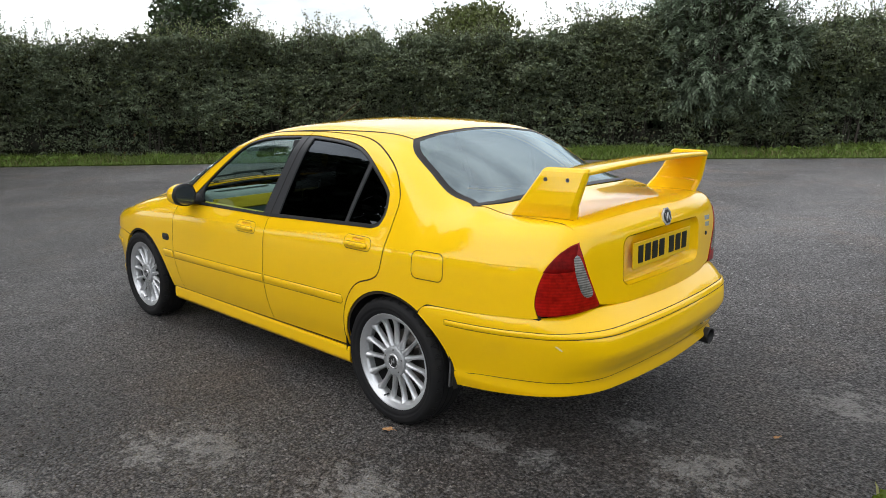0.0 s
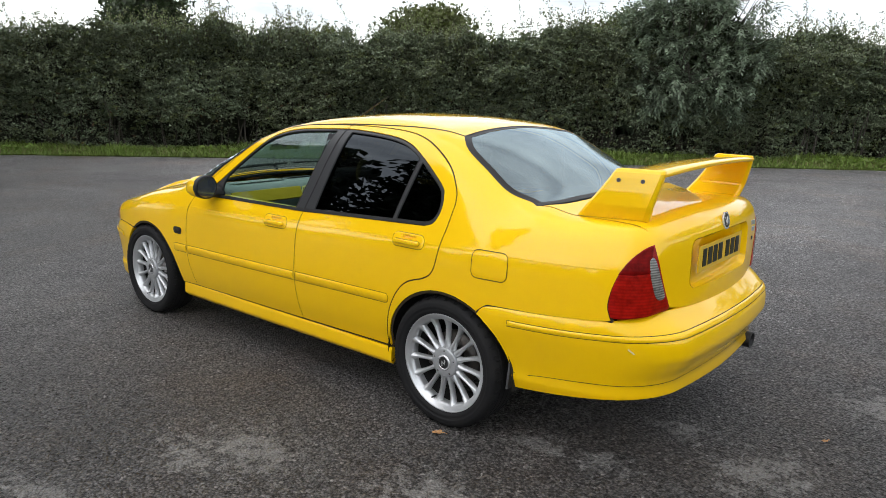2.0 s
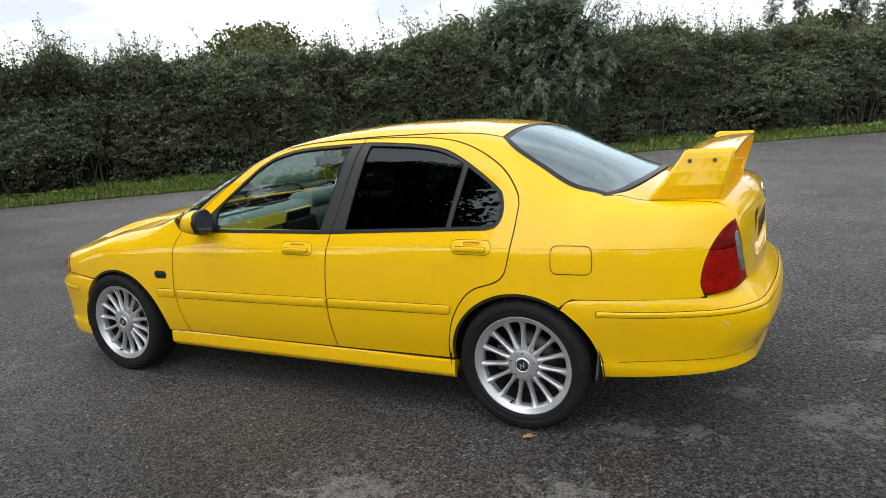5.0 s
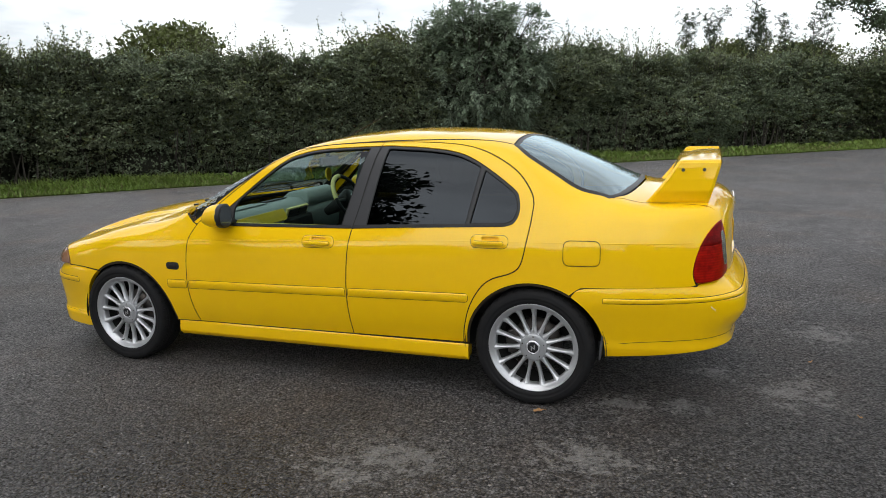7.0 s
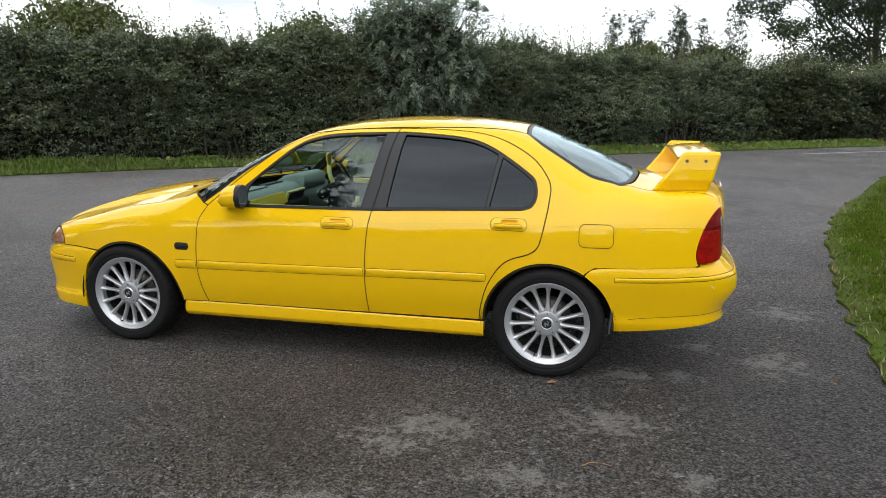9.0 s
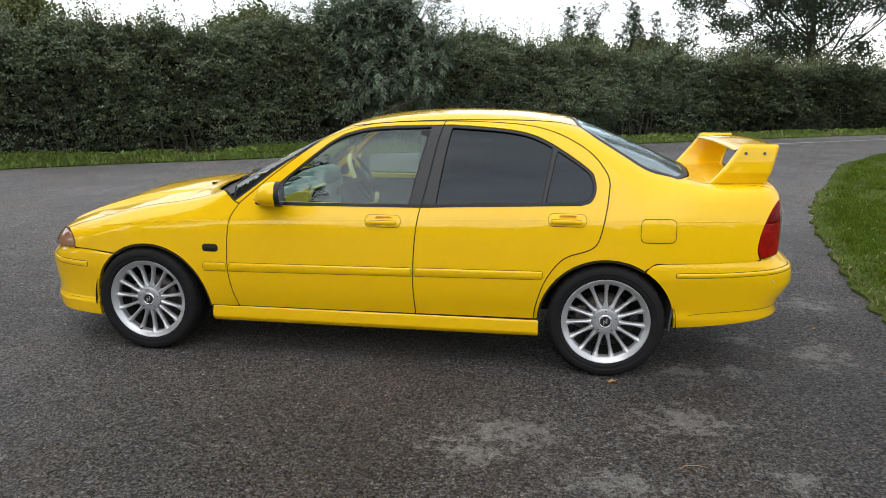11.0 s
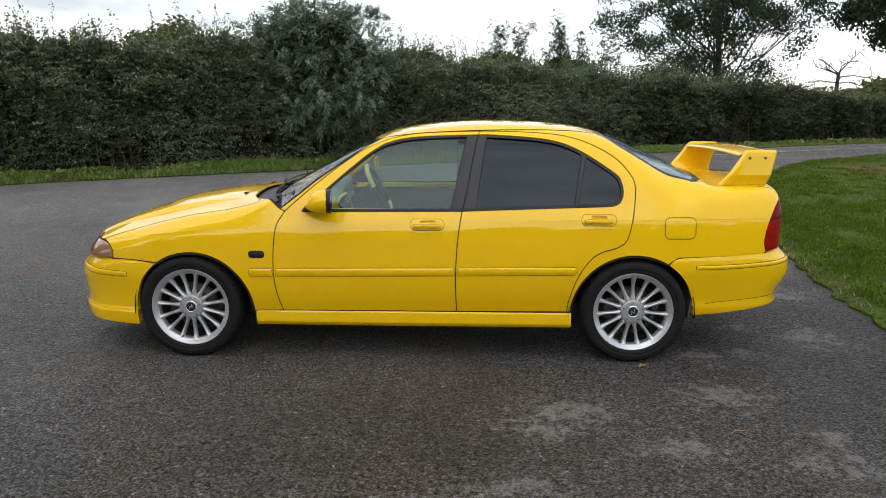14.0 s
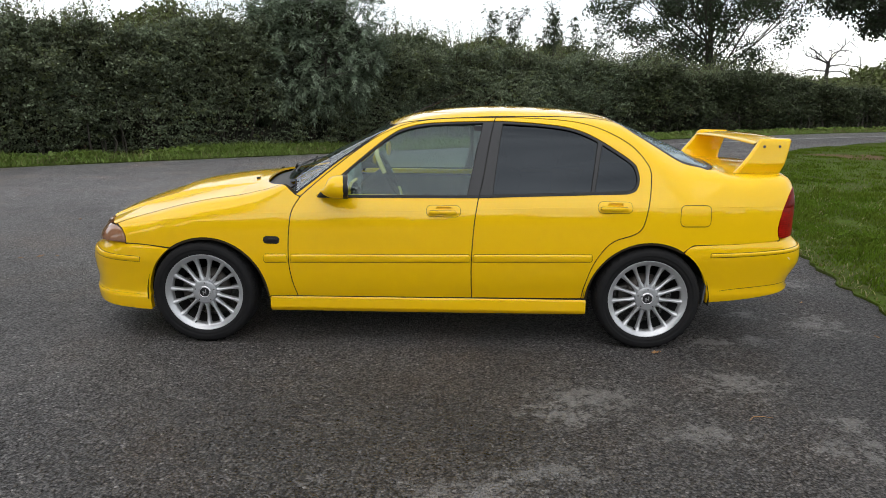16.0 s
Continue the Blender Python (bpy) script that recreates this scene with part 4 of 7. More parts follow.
badge = part("boot_badge", extrude(octagon, 0.008, tilt, 0.002), CHROME, boot_lid, "chrome eight-sided badge")
part("badge_centre", extrude([(0.76 * a, 0.76 * b) for a, b in octagon], 0.002, tilt @ pose(0, 0, 0.0036)), BLACK, badge)
for dy, turn in ((-0.013, 20), (-0.001, -20), (0.013, 20)):
    part("badge_bar", box((0.003, 0.007, 0.036), (p[0] + 0.0090, p[1] + dy, p[2] - 0.001), 0.001, (turn, -10, 0)), CHROME, badge)
q = meet(body, np.array([3.05, 0.43, 0.90]), (1, 0, 0))
for dz in (0.016, -0.016):
    part("model_badge", box((0.004, 0.052, 0.022), (q[0] + 0.001, 0.43, q[2] + dz), 0.001, (0, 0, -7)), CHROME, boot_lid, "small chrome badge bar")
part("boot_lock", lathe([(0.010, 0.0), (0.010, 0.004), (0.005, 0.005)], pose(meet(body, np.array([3.05, 0.43, 0.84]), (1, 0, 0))[0], 0.43, 0.84, 0, 90, 0), 14), BLACK, boot_lid)

# bumpers
arch_edge = arc(*REAR_ARCH, -2, 57)
half_low = glide([tuple(arch_edge[0]), (3.15, 0.76, 0.284), (3.30, 0.73, 0.298), (3.44, 0.69, 0.312), (3.55, 0.55, 0.322), (3.58, 0.3, 0.318), (3.58, 0.0, 0.312)])
half_top = glide([tuple(arch_edge[-1]), (2.86, 0.815, 0.626), (3.0, 0.80, 0.634), (3.15, 0.785, 0.638), (3.37, 0.735, 0.650), (3.48, 0.64, 0.664), (3.54, 0.50, 0.674), (3.57, 0.30, 0.668), (3.58, 0.0, 0.664)])
rear_loop = np.concatenate([half_low[::-1], glide(arch_edge), half_top, mirror(half_top), mirror(glide(arch_edge)), mirror(half_low[::-1])])
part("bumper_beam", box((0.10, 1.30, 0.14), (3.42, 0, 0.62), 0.03), YELLOW, car, "yellow rear panel under the lamps")
rear_bumper = panel("rear_bumper", rear_bumper_skin, Tail, rear_loop, YELLOW, car, "yellow wrap-round rear bumper with a lower lip", lip=0.03, step=0.022)
angle = [math.atan2(0.83, 0.015), math.atan2(0.80, 0.2), math.atan2(0.75, 0.45), math.atan2(0.6, 0.62), 0.0]
zs = [0.573, 0.575, 0.582, 0.588, 0.590]
band = np.array([(2.95 + math.cos(a), math.sin(a), z) for a, z in zip(angle, zs)])
up, down = glide(band + (0, 0, 0.013)), glide(band - (0, 0, 0.013))
strip_loop = np.concatenate([up, mirror(up), mirror(down[::-1]), down[::-1]])
rub = panel("rub_strip", rear_bumper_skin, Tail, strip_loop, YELLOW, rear_bumper, "yellow rub strip round the bumper", lift=0.006, gap=0.002, lip=0.009, step=0.02, fold=0.003)
ribbons("seam", [ribbon_arrays(rear_bumper_skin, Tail, strip_loop, 0.002, 0.0008, 0.0012)], GAP, rub, "dark edge of the rub strip")
scuff_run = np.array([(2.95 + math.cos(a), math.sin(a), 0.546 - 0.004 * k) for k, a in enumerate(np.linspace(-0.945, -0.915, 6))])
ribbons("paint_scuff", [ribbon_arrays(rear_bumper_skin, Tail, scuff_run, 0.003, 0.002, 0.0012, 1, False)], SCUFF, rear_bumper, "pale scuff in the paint")
lipline = np.array([(2.95 + math.cos(a), math.sin(a), 0.342 + 0.046 * math.cos(min(abs(a), 1.45) * 1.08) ** 0.5) for a in np.linspace(-1.53, 1.53, 90)])
ribbons("lip_seam", [ribbon_arrays(rear_bumper_skin, Tail, lipline, 0.0015, 0.0013, 0.0020, 1, False)], GAP, rear_bumper, "dark seam above the lower lip")

front_edge = arc(*FRONT_ARCH, 126, 183)[::-1]
f_top = glide([tuple(front_edge[-1]), (-0.345, 0.80, 0.585), (-0.469, 0.78, 0.589), (-0.6, 0.73, 0.588), (-0.72, 0.55, 0.592), (-0.80, 0.0, 0.595)])
f_low = glide([(-0.334, 0.78, 0.180), (-0.43, 0.77, 0.180), (-0.55, 0.70, 0.184), (-0.65, 0.62, 0.190), (-0.75, 0.45, 0.195), (-0.83, 0.0, 0.197)])
front_edge = np.concatenate([[(-0.334, 0.78, 0.180), (-0.338, 0.79, 0.262), (-0.340, 0.80, 0.285)], front_edge[front_edge[:, 2] > 0.297]])
f_loop = np.concatenate([f_low[::-1], np.concatenate([glide(front_edge[:2]), glide(front_edge[2:])]), f_top, mirror(f_top), mirror(np.concatenate([glide(front_edge[:2]), glide(front_edge[2:])])), mirror(f_low[::-1])])
front_bumper = panel("front_bumper", front_bumper_skin, Nose, f_loop, YELLOW, car, "yellow front bumper with a chin lip", lip=0.03, step=0.025)
fa = [math.atan2(0.80, 0.33), math.atan2(0.76, 0.5), math.atan2(0.6, 0.7), 0.0]
fb = np.array([(-0.05 - math.cos(a), math.sin(a), z) for a, z in zip(fa, (0.497, 0.500, 0.512, 0.518))])
up, down = glide(fb + (0, 0, 0.017)), glide(fb - (0, 0, 0.017))
f_strip = np.concatenate([up, mirror(up), mirror(down[::-1]), down[::-1]])
rub = panel("rub_strip", front_bumper_skin, Nose, f_strip, YELLOW, front_bumper, "yellow rub strip round the bumper", lift=0.006, gap=0.002, lip=0.009, step=0.02, fold=0.003)
ribbons("seam", [ribbon_arrays(front_bumper_skin, Nose, f_strip, 0.002, 0.0008, 0.0012)], GAP, rub, "dark edge of the rub strip")
lipline = np.array([(-0.05 - math.cos(a), math.sin(a), 0.276) for a in np.linspace(-1.15, 1.15, 90)])
ribbons("lip_seam", [ribbon_arrays(front_bumper_skin, Nose, lipline, 0.0015, 0.0013, 0.0020, 1, False)], GAP, front_bumper, "dark seam above the chin lip")
g_loop = np.concatenate([glide([meet(body, np.array([-0.1, y, z]), (-1, 0, 0)) for y, z in c]) for c in
                         (((0.32, 0.69), (0.0, 0.70), (-0.32, 0.69)), ((-0.32, 0.69), (-0.30, 0.60)), ((-0.30, 0.60), (0.30, 0.60)), ((0.30, 0.60), (0.32, 0.69)))])
grille = panel("grille", body, Nose, g_loop, BLACK, car, "black grille mesh between the headlamps", gap=0.003)
for y in (-0.2, -0.1, 0.0, 0.1, 0.2):
    part("grille_bar", box((0.012, 0.012, 0.075), (float(meet(body, np.array([-0.1, y, 0.645]), (-1, 0, 0))[0]) - 0.003, y, 0.645), 0.003), CHROME, grille)

# rear spoiler: two folded end plates and a blade between them
spoiler = part("rear_spoiler", bmesh.new(), YELLOW, car, "tall yellow rear spoiler on two bolted end plates")
bm = bmesh.new()
chord = [(3.262, 1.196), (3.266, 1.205), (3.29, 1.214), (3.36, 1.224), (3.43, 1.227), (3.478, 1.225), (3.486, 1.218), (3.480, 1.207), (3.43, 1.203), (3.36, 1.200), (3.29, 1.192)]
cols = []
for y in np.linspace(-0.535, 0.535, 25):
    rise = 0.012 * (1 - (y / 0.535) ** 2) - 0.004
    cols.append([bm.verts.new((x, y, z + rise)) for x, z in chord])
for a, b in zip(cols, cols[1:]):
    for i in range(len(chord)):
        bm.faces.new((a[i], a[(i + 1) % len(chord)], b[(i + 1) % len(chord)], b[i]))
part("spoiler_blade", bm, YELLOW, spoiler, "yellow blade across the boot", True)
for s in (-1, 1):
    # height, front and rear x of the section, outer y at its front and rear, thickness
    rows = ((1.000, 3.132, 3.426, 0.596, 0.549, 0.044), (1.022, 3.143, 3.432, 0.599, 0.553, 0.044), (1.079, 3.183, 3.447, 0.603, 0.571, 0.044), (1.087, 3.189, 3.450, 0.603, 0.572, 0.044),
            (1.140, 3.230, 3.464, 0.594, 0.564, 0.042), (1.195, 3.268, 3.478, 0.582, 0.553, 0.040), (1.216, 3.280, 3.482, 0.576, 0.547, 0.038), (1.227, 3.290, 3.480, 0.567, 0.538, 0.028), (1.231, 3.302, 3.474, 0.556, 0.528, 0.012))
    bm = bmesh.new()
    loops = []
    for z, x0, x1, y0, y1, wide in rows:
        outer, inner = [], []
        for f in (0.0, 0.02, 0.06, 0.2, 0.35, 0.5, 0.65, 0.8, 0.94, 0.98, 1.0):
            x, y = x0 + (x1 - x0) * f, y0 + (y1 - y0) * f
            nose = min(1.0, 14 * f + 0.12, 16 * (1 - f) + 0.12) ** 0.5
            low = z
            if z < 1.03:
                low = max(z, float(top((min(x, 3.46), y - 0.02))[0][2]) - 0.014) if z < 1.01 else max(z, float(top((min(x, 3.46), y - 0.02))[0][2]) + 0.003)
            outer.append(bm.verts.new((x, s * (y - wide / 2 + wide / 2 * nose), low)))
            inner.append(bm.verts.new((x, s * (y - wide / 2 - wide / 2 * nose), low)))
        loops.append(outer + inner[::-1])
    for a, b in zip(loops, loops[1:]):
        for i in range(len(a)):
            bm.faces.new((a[i], a[(i + 1) % len(a)], b[(i + 1) % len(a)], b[i]))
    bm.faces.new(loops[-1])
    plate = part("end_plate", bm, YELLOW, spoiler, "yellow folded end plate")
    foot_line = glide(top((3.140, 0.602), (3.25, 0.585), (3.35, 0.567), (3.43, 0.553)))
    ribbons("foot_seam", [ribbon_arrays(body, Section, foot_line, 0.0012, 0.0008, 0.0012, s, False)], GAP, plate, "dark joint under the end plate")
    for x in (3.310, 3.406):
        y = 0.5845 - 0.152 * (x - 3.268) / 1.0 + 0.001
        part("bolt", lathe([(0.0085, -0.006), (0.0085, 0.001), (0.006, 0.003), (0.003, 0.001)], pose(x, s * y, 1.185, 90 * -s, 0, 0) @ pose(0, 0, 0, 12 * s, 0, 0), 12), STEEL, plate, "dark bolt")

# aerial, exhaust, floor
a0 = top((1.20, 0.0))[0]
aerial = put("aerial", tubes("aerial", [(np.array([a0, a0 + (0.02, 0, 0.012), a0 + (0.34, -0.06, 0.150)]), [0.012, 0.005, 0.0018], 6)], BLACK), car, "thin black roof aerial")
part("exhaust_tip", lathe([(0.034, 0.0), (0.041, 0.0), (0.041, 0.16), (0.038, 0.165), (0.034, 0.16), (0.034, 0.01)], pose(3.43, 0.44, 0.328, 0, 93, 0), 24), BLACK, car, "black exhaust tail pipe", True)
part("silencer", box((0.20, 0.42, 0.12), (3.28, 0.35, 0.38), 0.05, segments=3), STEEL, car, "dull steel silencer", True)
for s in (-1, 1):
    part("mud_flap", box((0.012, 0.17, 0.15), (2.958, s * 0.70, 0.335), 0.004, (0, 6, 0)), FLAP, car, "grey rubber mud flap behind the rear wheel")
under = extrude([(-0.72, -0.60), (3.45, -0.60), (3.45, 0.60), (-0.72, 0.60)], 0.10, pose(0, 0, 0.36), 0.02)
part("underbody", under, LINER, car, "black underbody")
part("sill_floor", extrude([(0.42, -0.76), (2.22, -0.76), (2.22, 0.76), (0.42, 0.76)], 0.10, pose(0, 0, 0.255), 0.02), LINER, car, "black floor between the sills")
part("bulkhead", box((0.03, 1.34, 0.52), (0.50, 0, 0.58)), LINER, car)
part("parcel_shelf", box((0.62, 1.16, 0.03), (2.72, 0, 0.96), 0.01), FABRIC, car, "dark parcel shelf below the rear window")
part("boot_floor", box((0.80, 1.1, 0.03), (3.05, 0, 0.40), 0.01), LINER, car)

# cabin
dash_profile = [(0.44, 0.60), (0.44, 0.87), (0.50, 0.905), (0.60, 0.922), (0.69, 0.918), (0.745, 0.885), (0.765, 0.82), (0.74, 0.66), (0.64, 0.60)]
dashboard = part("dashboard", extrude(dash_profile, 1.34, pose(0, 0, 0, 90, 0, 0), 0.02, 3), DASH, car, "pale grey dashboard with a yellow trim panel", True)
part("dash_trim", extrude([(0.735, 0.885), (0.752, 0.884), (0.782, 0.815), (0.762, 0.805)], 0.54, pose(0, -0.38, 0, 90, 0, 0), 0.004), YELLOW_TRIM, dashboard, "yellow dashboard trim strip")
part("vent_frame", box((0.020, 0.265, 0.082), (0.768, 0.022, 0.846), 0.006, (0, 22, 0)), PALE_TRIM, dashboard, "pale yellow frame of the air vents")
for y in (-0.038, 0.082):
    vent = part("air_vent", box((0.022, 0.112, 0.060), (0.773, y, 0.846), 0.006, (0, 22, 0)), BLACK, dashboard, "black air vent")
    for z in (-0.014, 0.0, 0.014):
        part("vent_slat", box((0.006, 0.104, 0.004), (0.784 - 0.40 * z, y, 0.846 + z)), FABRIC, vent)
part("top_vent", box((0.085, 0.24, 0.006), (0.594, 0.0, 0.923), 0.002, (0, -6, 0)), BLACK, dashboard, "black grille on the dashboard top")
part("airbag_cover", box((0.13, 0.40, 0.006), (0.61, -0.38, 0.923), 0.002, (0, -3, 0)), DASH, dashboard)
part("console", box((0.16, 0.30, 0.26), (0.745, 0.02, 0.685), 0.02, (0, -8, 0)), BLACK, dashboard, "black centre console")
part("binnacle", extrude([(0.52, 0.90), (0.60, 0.955), (0.70, 0.972), (0.76, 0.955), (0.76, 0.86), (0.52, 0.86)], 0.40, pose(0, 0.40, 0, 90, 0, 0), 0.02, 3), DASH, dashboard, "instrument hood", True)
wheel_pose = pose(0.985, 0.40, 0.892, 0, -118, 0)
ring = [wheel_pose @ Vector((0.180 * math.cos(t), 0.180 * math.sin(t), 0)) for t in np.linspace(0, 2 * math.pi, 49)]
steering = put("steering_wheel", tubes("steering_wheel", [(np.array(ring), 0.0135, 8)], BLACK), car, "black and pale yellow steering wheel")
for t0, t1 in ((-1.45, 0.05), (2.45, 3.55)):
    seg = [wheel_pose @ Vector((0.180 * math.cos(t), 0.180 * math.sin(t), 0)) for t in np.linspace(t0, t1, 14)]
    put("rim_insert", tubes("rim_insert", [(np.array(seg), 0.0165, 8)], PALE_TRIM), steering, "pale yellow leather section")
part("steering_boss", lathe([(0.004, -0.03), (0.06, -0.025), (0.075, 0.0), (0.06, 0.05), (0.03, 0.22)], wheel_pose, 24), BLACK, steering, "", True)
part("boss_badge", lathe([(0.001, -0.035), (0.020, -0.034), (0.024, -0.030)], wheel_pose, 20), CHROME, steering, "silver badge", True)
for t in (1.57, -1.57, 3.14):
    seg = [wheel_pose @ Vector((r * math.cos(t), r * math.sin(t), 0.004)) for r in (0.05, 0.12, 0.175)]
    put("steering_spoke", tubes("steering_spoke", [(np.array(seg), 0.014, 6)], BLACK), steering)
for s in (-1, 1):
    seat = part("front_seat", box((0.52, 0.50, 0.16), (1.42, s * 0.36, 0.46), 0.05, (0, -6, 0), 3), FABRIC, car, "dark cloth front seat", True)
    part("seat_back", box((0.15, 0.48, 0.60), (1.74, s * 0.36, 0.74), 0.06, (0, 16, 0), 3), FABRIC, seat, "", True)
    part("headrest", box((0.09, 0.26, 0.17), (1.86, s * 0.36, 1.09), 0.035, (0, 10, 0), 3), FABRIC, seat, "", True)
bench = part("rear_seat", box((0.50, 1.26, 0.18), (2.20, 0, 0.48), 0.05, (0, -6, 0), 3), FABRIC, car, "dark cloth rear bench", True)
part("seat_back", box((0.16, 1.26, 0.55), (2.46, 0, 0.72), 0.05, (0, 22, 0), 3), FABRIC, bench, "", True)
m = top((1.02, 0.0))[0]
rear_view = part("rear_view_mirror", box((0.03, 0.22, 0.06), (1.03, 0.05, m[2] - 0.085), 0.012, segments=3), BLACK, car, "black interior mirror", True)
part("mirror_stem", box((0.02, 0.02, 0.09), (1.025, 0.05, m[2] - 0.045)), BLACK, rear_view)
part("air_freshener", extrude([(0.022 * math.cos(t) * (1 + 0.3 * math.sin(t)), 0.045 * math.sin(t)) for t in np.linspace(0, 2 * math.pi, 20, endpoint=False)], 0.012, pose(1.02, 0.05, m[2] - 0.175, 90, 0, 65), 0.003), YELLOW_TRIM, rear_view, "yellow hanging air freshener")
put("freshener_cord", tubes("freshener_cord", [(np.array([(1.03, 0.05, m[2] - 0.10), (1.02, 0.05, m[2] - 0.13)]), 0.0015, 5)], BLACK), rear_view)
for s in (-1, 1):
    part("door_card", box((1.0, 0.03, 0.52), (1.10, s * 0.735, 0.60), 0.01), FABRIC, car, "dark inner door trim")
    part("door_card", box((0.62, 0.03, 0.52), (1.92, s * 0.735, 0.62), 0.01), FABRIC, car, "dark inner door trim")
    part("pillar_trim", box((0.14, 0.016, 0.44), (1.655, s * 0.668, 1.09), 0.006, (s * 27, 0, 0)), FABRIC, car, "dark inner lining of the door pillar")
    part("door_waist", box((0.86, 0.030, 0.050), (1.20, s * 0.742, 0.868), 0.010), YELLOW_TRIM, car, "yellow trim along the top of the inner door")


# ---- wheels ----
def build_wheel(x, s, phase, z=0.304):
    """A fifteen-spoke alloy wheel; its outer face looks along s * y."""
    m = pose(x, s * 0.735, z, -90 * s, 0, 0)         # local z points out of the car
    rim = part("wheel", lathe([(0.200, 0.030), (0.199, 0.058), (0.203, 0.069), (0.211, 0.076), (0.224, 0.081), (0.227, 0.086), (0.232, 0.088), (0.2345, 0.083), (0.232, 0.070), (0.215, 0.055)], m, 90), ALLOY, car, "silver fifteen-spoke alloy wheel with a black tyre", True)
    tyre = [(0.228, 0.084), (0.240, 0.094), (0.250, 0.099), (0.253, 0.0975), (0.262, 0.1015), (0.265, 0.1035), (0.268, 0.1025), (0.280, 0.1035), (0.288, 0.100), (0.298, 0.088), (0.3045, 0.074)]
    for g in (0.052, 0.018, -0.018, -0.052):
        tyre += [(0.3075, g + 0.006), (0.3075, g + 0.004), (0.3000, g + 0.003), (0.3000, g - 0.003), (0.3075, g - 0.004), (0.3075, g - 0.006)]
    tyre += [(0.3045, -0.074), (0.298, -0.088), (0.280, -0.104), (0.240, -0.098), (0.225, -0.085)]
    tyre_ob = part("tyre", lathe(tyre, m, 96), RUBBER, rim, "black low-profile tyre", True)
    runs = []
    for i in range(72):
        t = 2 * math.pi * i / 72
        d = Vector((math.cos(t), math.sin(t), 0))
        e = Vector((-math.sin(t), math.cos(t), 0))
        runs.append(([m @ (d * r + e * (0.006 if i % 2 else -0.003) * k + Vector((0, 0, h))) for k, (r, h) in enumerate(((0.3085, 0.060), (0.3065, 0.074), (0.299, 0.090)))], 0.0022, 4))
    tagged(put("tread", tubes("tread", [(np.array(p), r, k) for p, r, k in runs], RUBBER), tyre_ob), kind="stuff")
    part("wheel_barrel", lathe([(0.204, 0.04), (0.195, -0.02), (0.19, -0.09)], m, 48), LINER, rim, "dark inside of the wheel", True)
    for i in range(15):
        t = 2 * math.pi * i / 15 + radians(phase)
        d, e = Vector((math.cos(t), math.sin(t), 0)), Vector((-math.sin(t), math.cos(t), 0))
        bm = bmesh.new()
        rows = []
        for r, w, h, deep in ((0.060, 0.0130, 0.066, 0.022), (0.078, 0.0130, 0.067, 0.024), (0.090, 0.0098, 0.066, 0.026), (0.110, 0.0080, 0.064, 0.026), (0.140, 0.0078, 0.062, 0.026), (0.170, 0.0088, 0.063, 0.026), (0.190, 0.0110, 0.067, 0.026), (0.202, 0.0160, 0.072, 0.026), (0.210, 0.0200, 0.074, 0.024)):
            rows.append([bm.verts.new(m @ (d * r + e * w * a + Vector((0, 0, h + b)))) for a, b in ((-1.25, -deep), (-1.0, -0.006), (-0.30, 0.0), (0.30, 0.0), (1.0, -0.006), (1.25, -deep))])
        for a, b in zip(rows, rows[1:]):
            for k in range(5):
                bm.faces.new((a[k], a[k + 1], b[k + 1], b[k]))
        part("spoke", bm, ALLOY, rim, "", True)
    cap = part("hub_cap", lathe([(0.004, 0.078), (0.045, 0.078), (0.066, 0.077), (0.070, 0.075), (0.071, 0.071), (0.073, 0.055)], m, 48), CAP, rim, "grey round hub cap", True)
    part("cap_ring", lathe([(0.027, 0.078), (0.028, 0.0815), (0.034, 0.0815), (0.037, 0.078)], m, 32), CHROME, rim, "", True)
    octo = [(0.028 * math.cos(radians(22.5 + 45 * i)), 0.028 * math.sin(radians(22.5 + 45 * i))) for i in range(8)]
    part("cap_badge", extrude(octo, 0.003, m @ pose(0, 0, 0.0795)), BLACK, rim, "black eight-sided cap badge")
    for dx, turn in ((-0.009, 62), (-0.001, 118), (0.009, 62)):
        part("cap_mark", extrude(rounded(0, 0, 0.026, 0.005, 0.001), 0.002, m @ pose(0, 0, 0.0816, 0, 0, 30) @ pose(dx, 0, 0, 0, 0, turn)), CHROME, rim)
    for i in range(5):
        t = 2 * math.pi * i / 5 + 0.3
        part("wheel_bolt", lathe([(0.004, 0.0755), (0.004, 0.0785), (0.002, 0.079)], m @ pose(0.058 * math.cos(t), 0.056 * math.sin(t), 0), 8), STEEL, rim)
    part("brake_disc", lathe([(0.05, -0.012), (0.132, -0.012), (0.132, -0.030), (0.05, -0.030)], m, 40), STEEL, rim, "dull steel brake disc", True)
    part("brake_caliper", extrude([(-0.150, -0.06), (-0.100, -0.07), (-0.085, 0.0), (-0.100, 0.07), (-0.150, 0.06), (-0.160, 0.0)], 0.06, m @ pose(0, 0, -0.02), 0.008), STEEL, rim, "dull steel brake caliper", True)
    part("tyre_valve", lathe([(0.004, 0.055), (0.004, 0.085), (0.002, 0.087)], m @ pose(0.196 * math.cos(-1.9), 0.196 * math.sin(-1.9), 0), 8), BLACK, rim)
    return rim


for x, phase in ((0.0, 8.5), (2.62, 18.0)):
    for s in (-1, 1):
        build_wheel(x, s, phase)



# ---- ground, tarmac and verges ----
rng = np.random.default_rng(7)


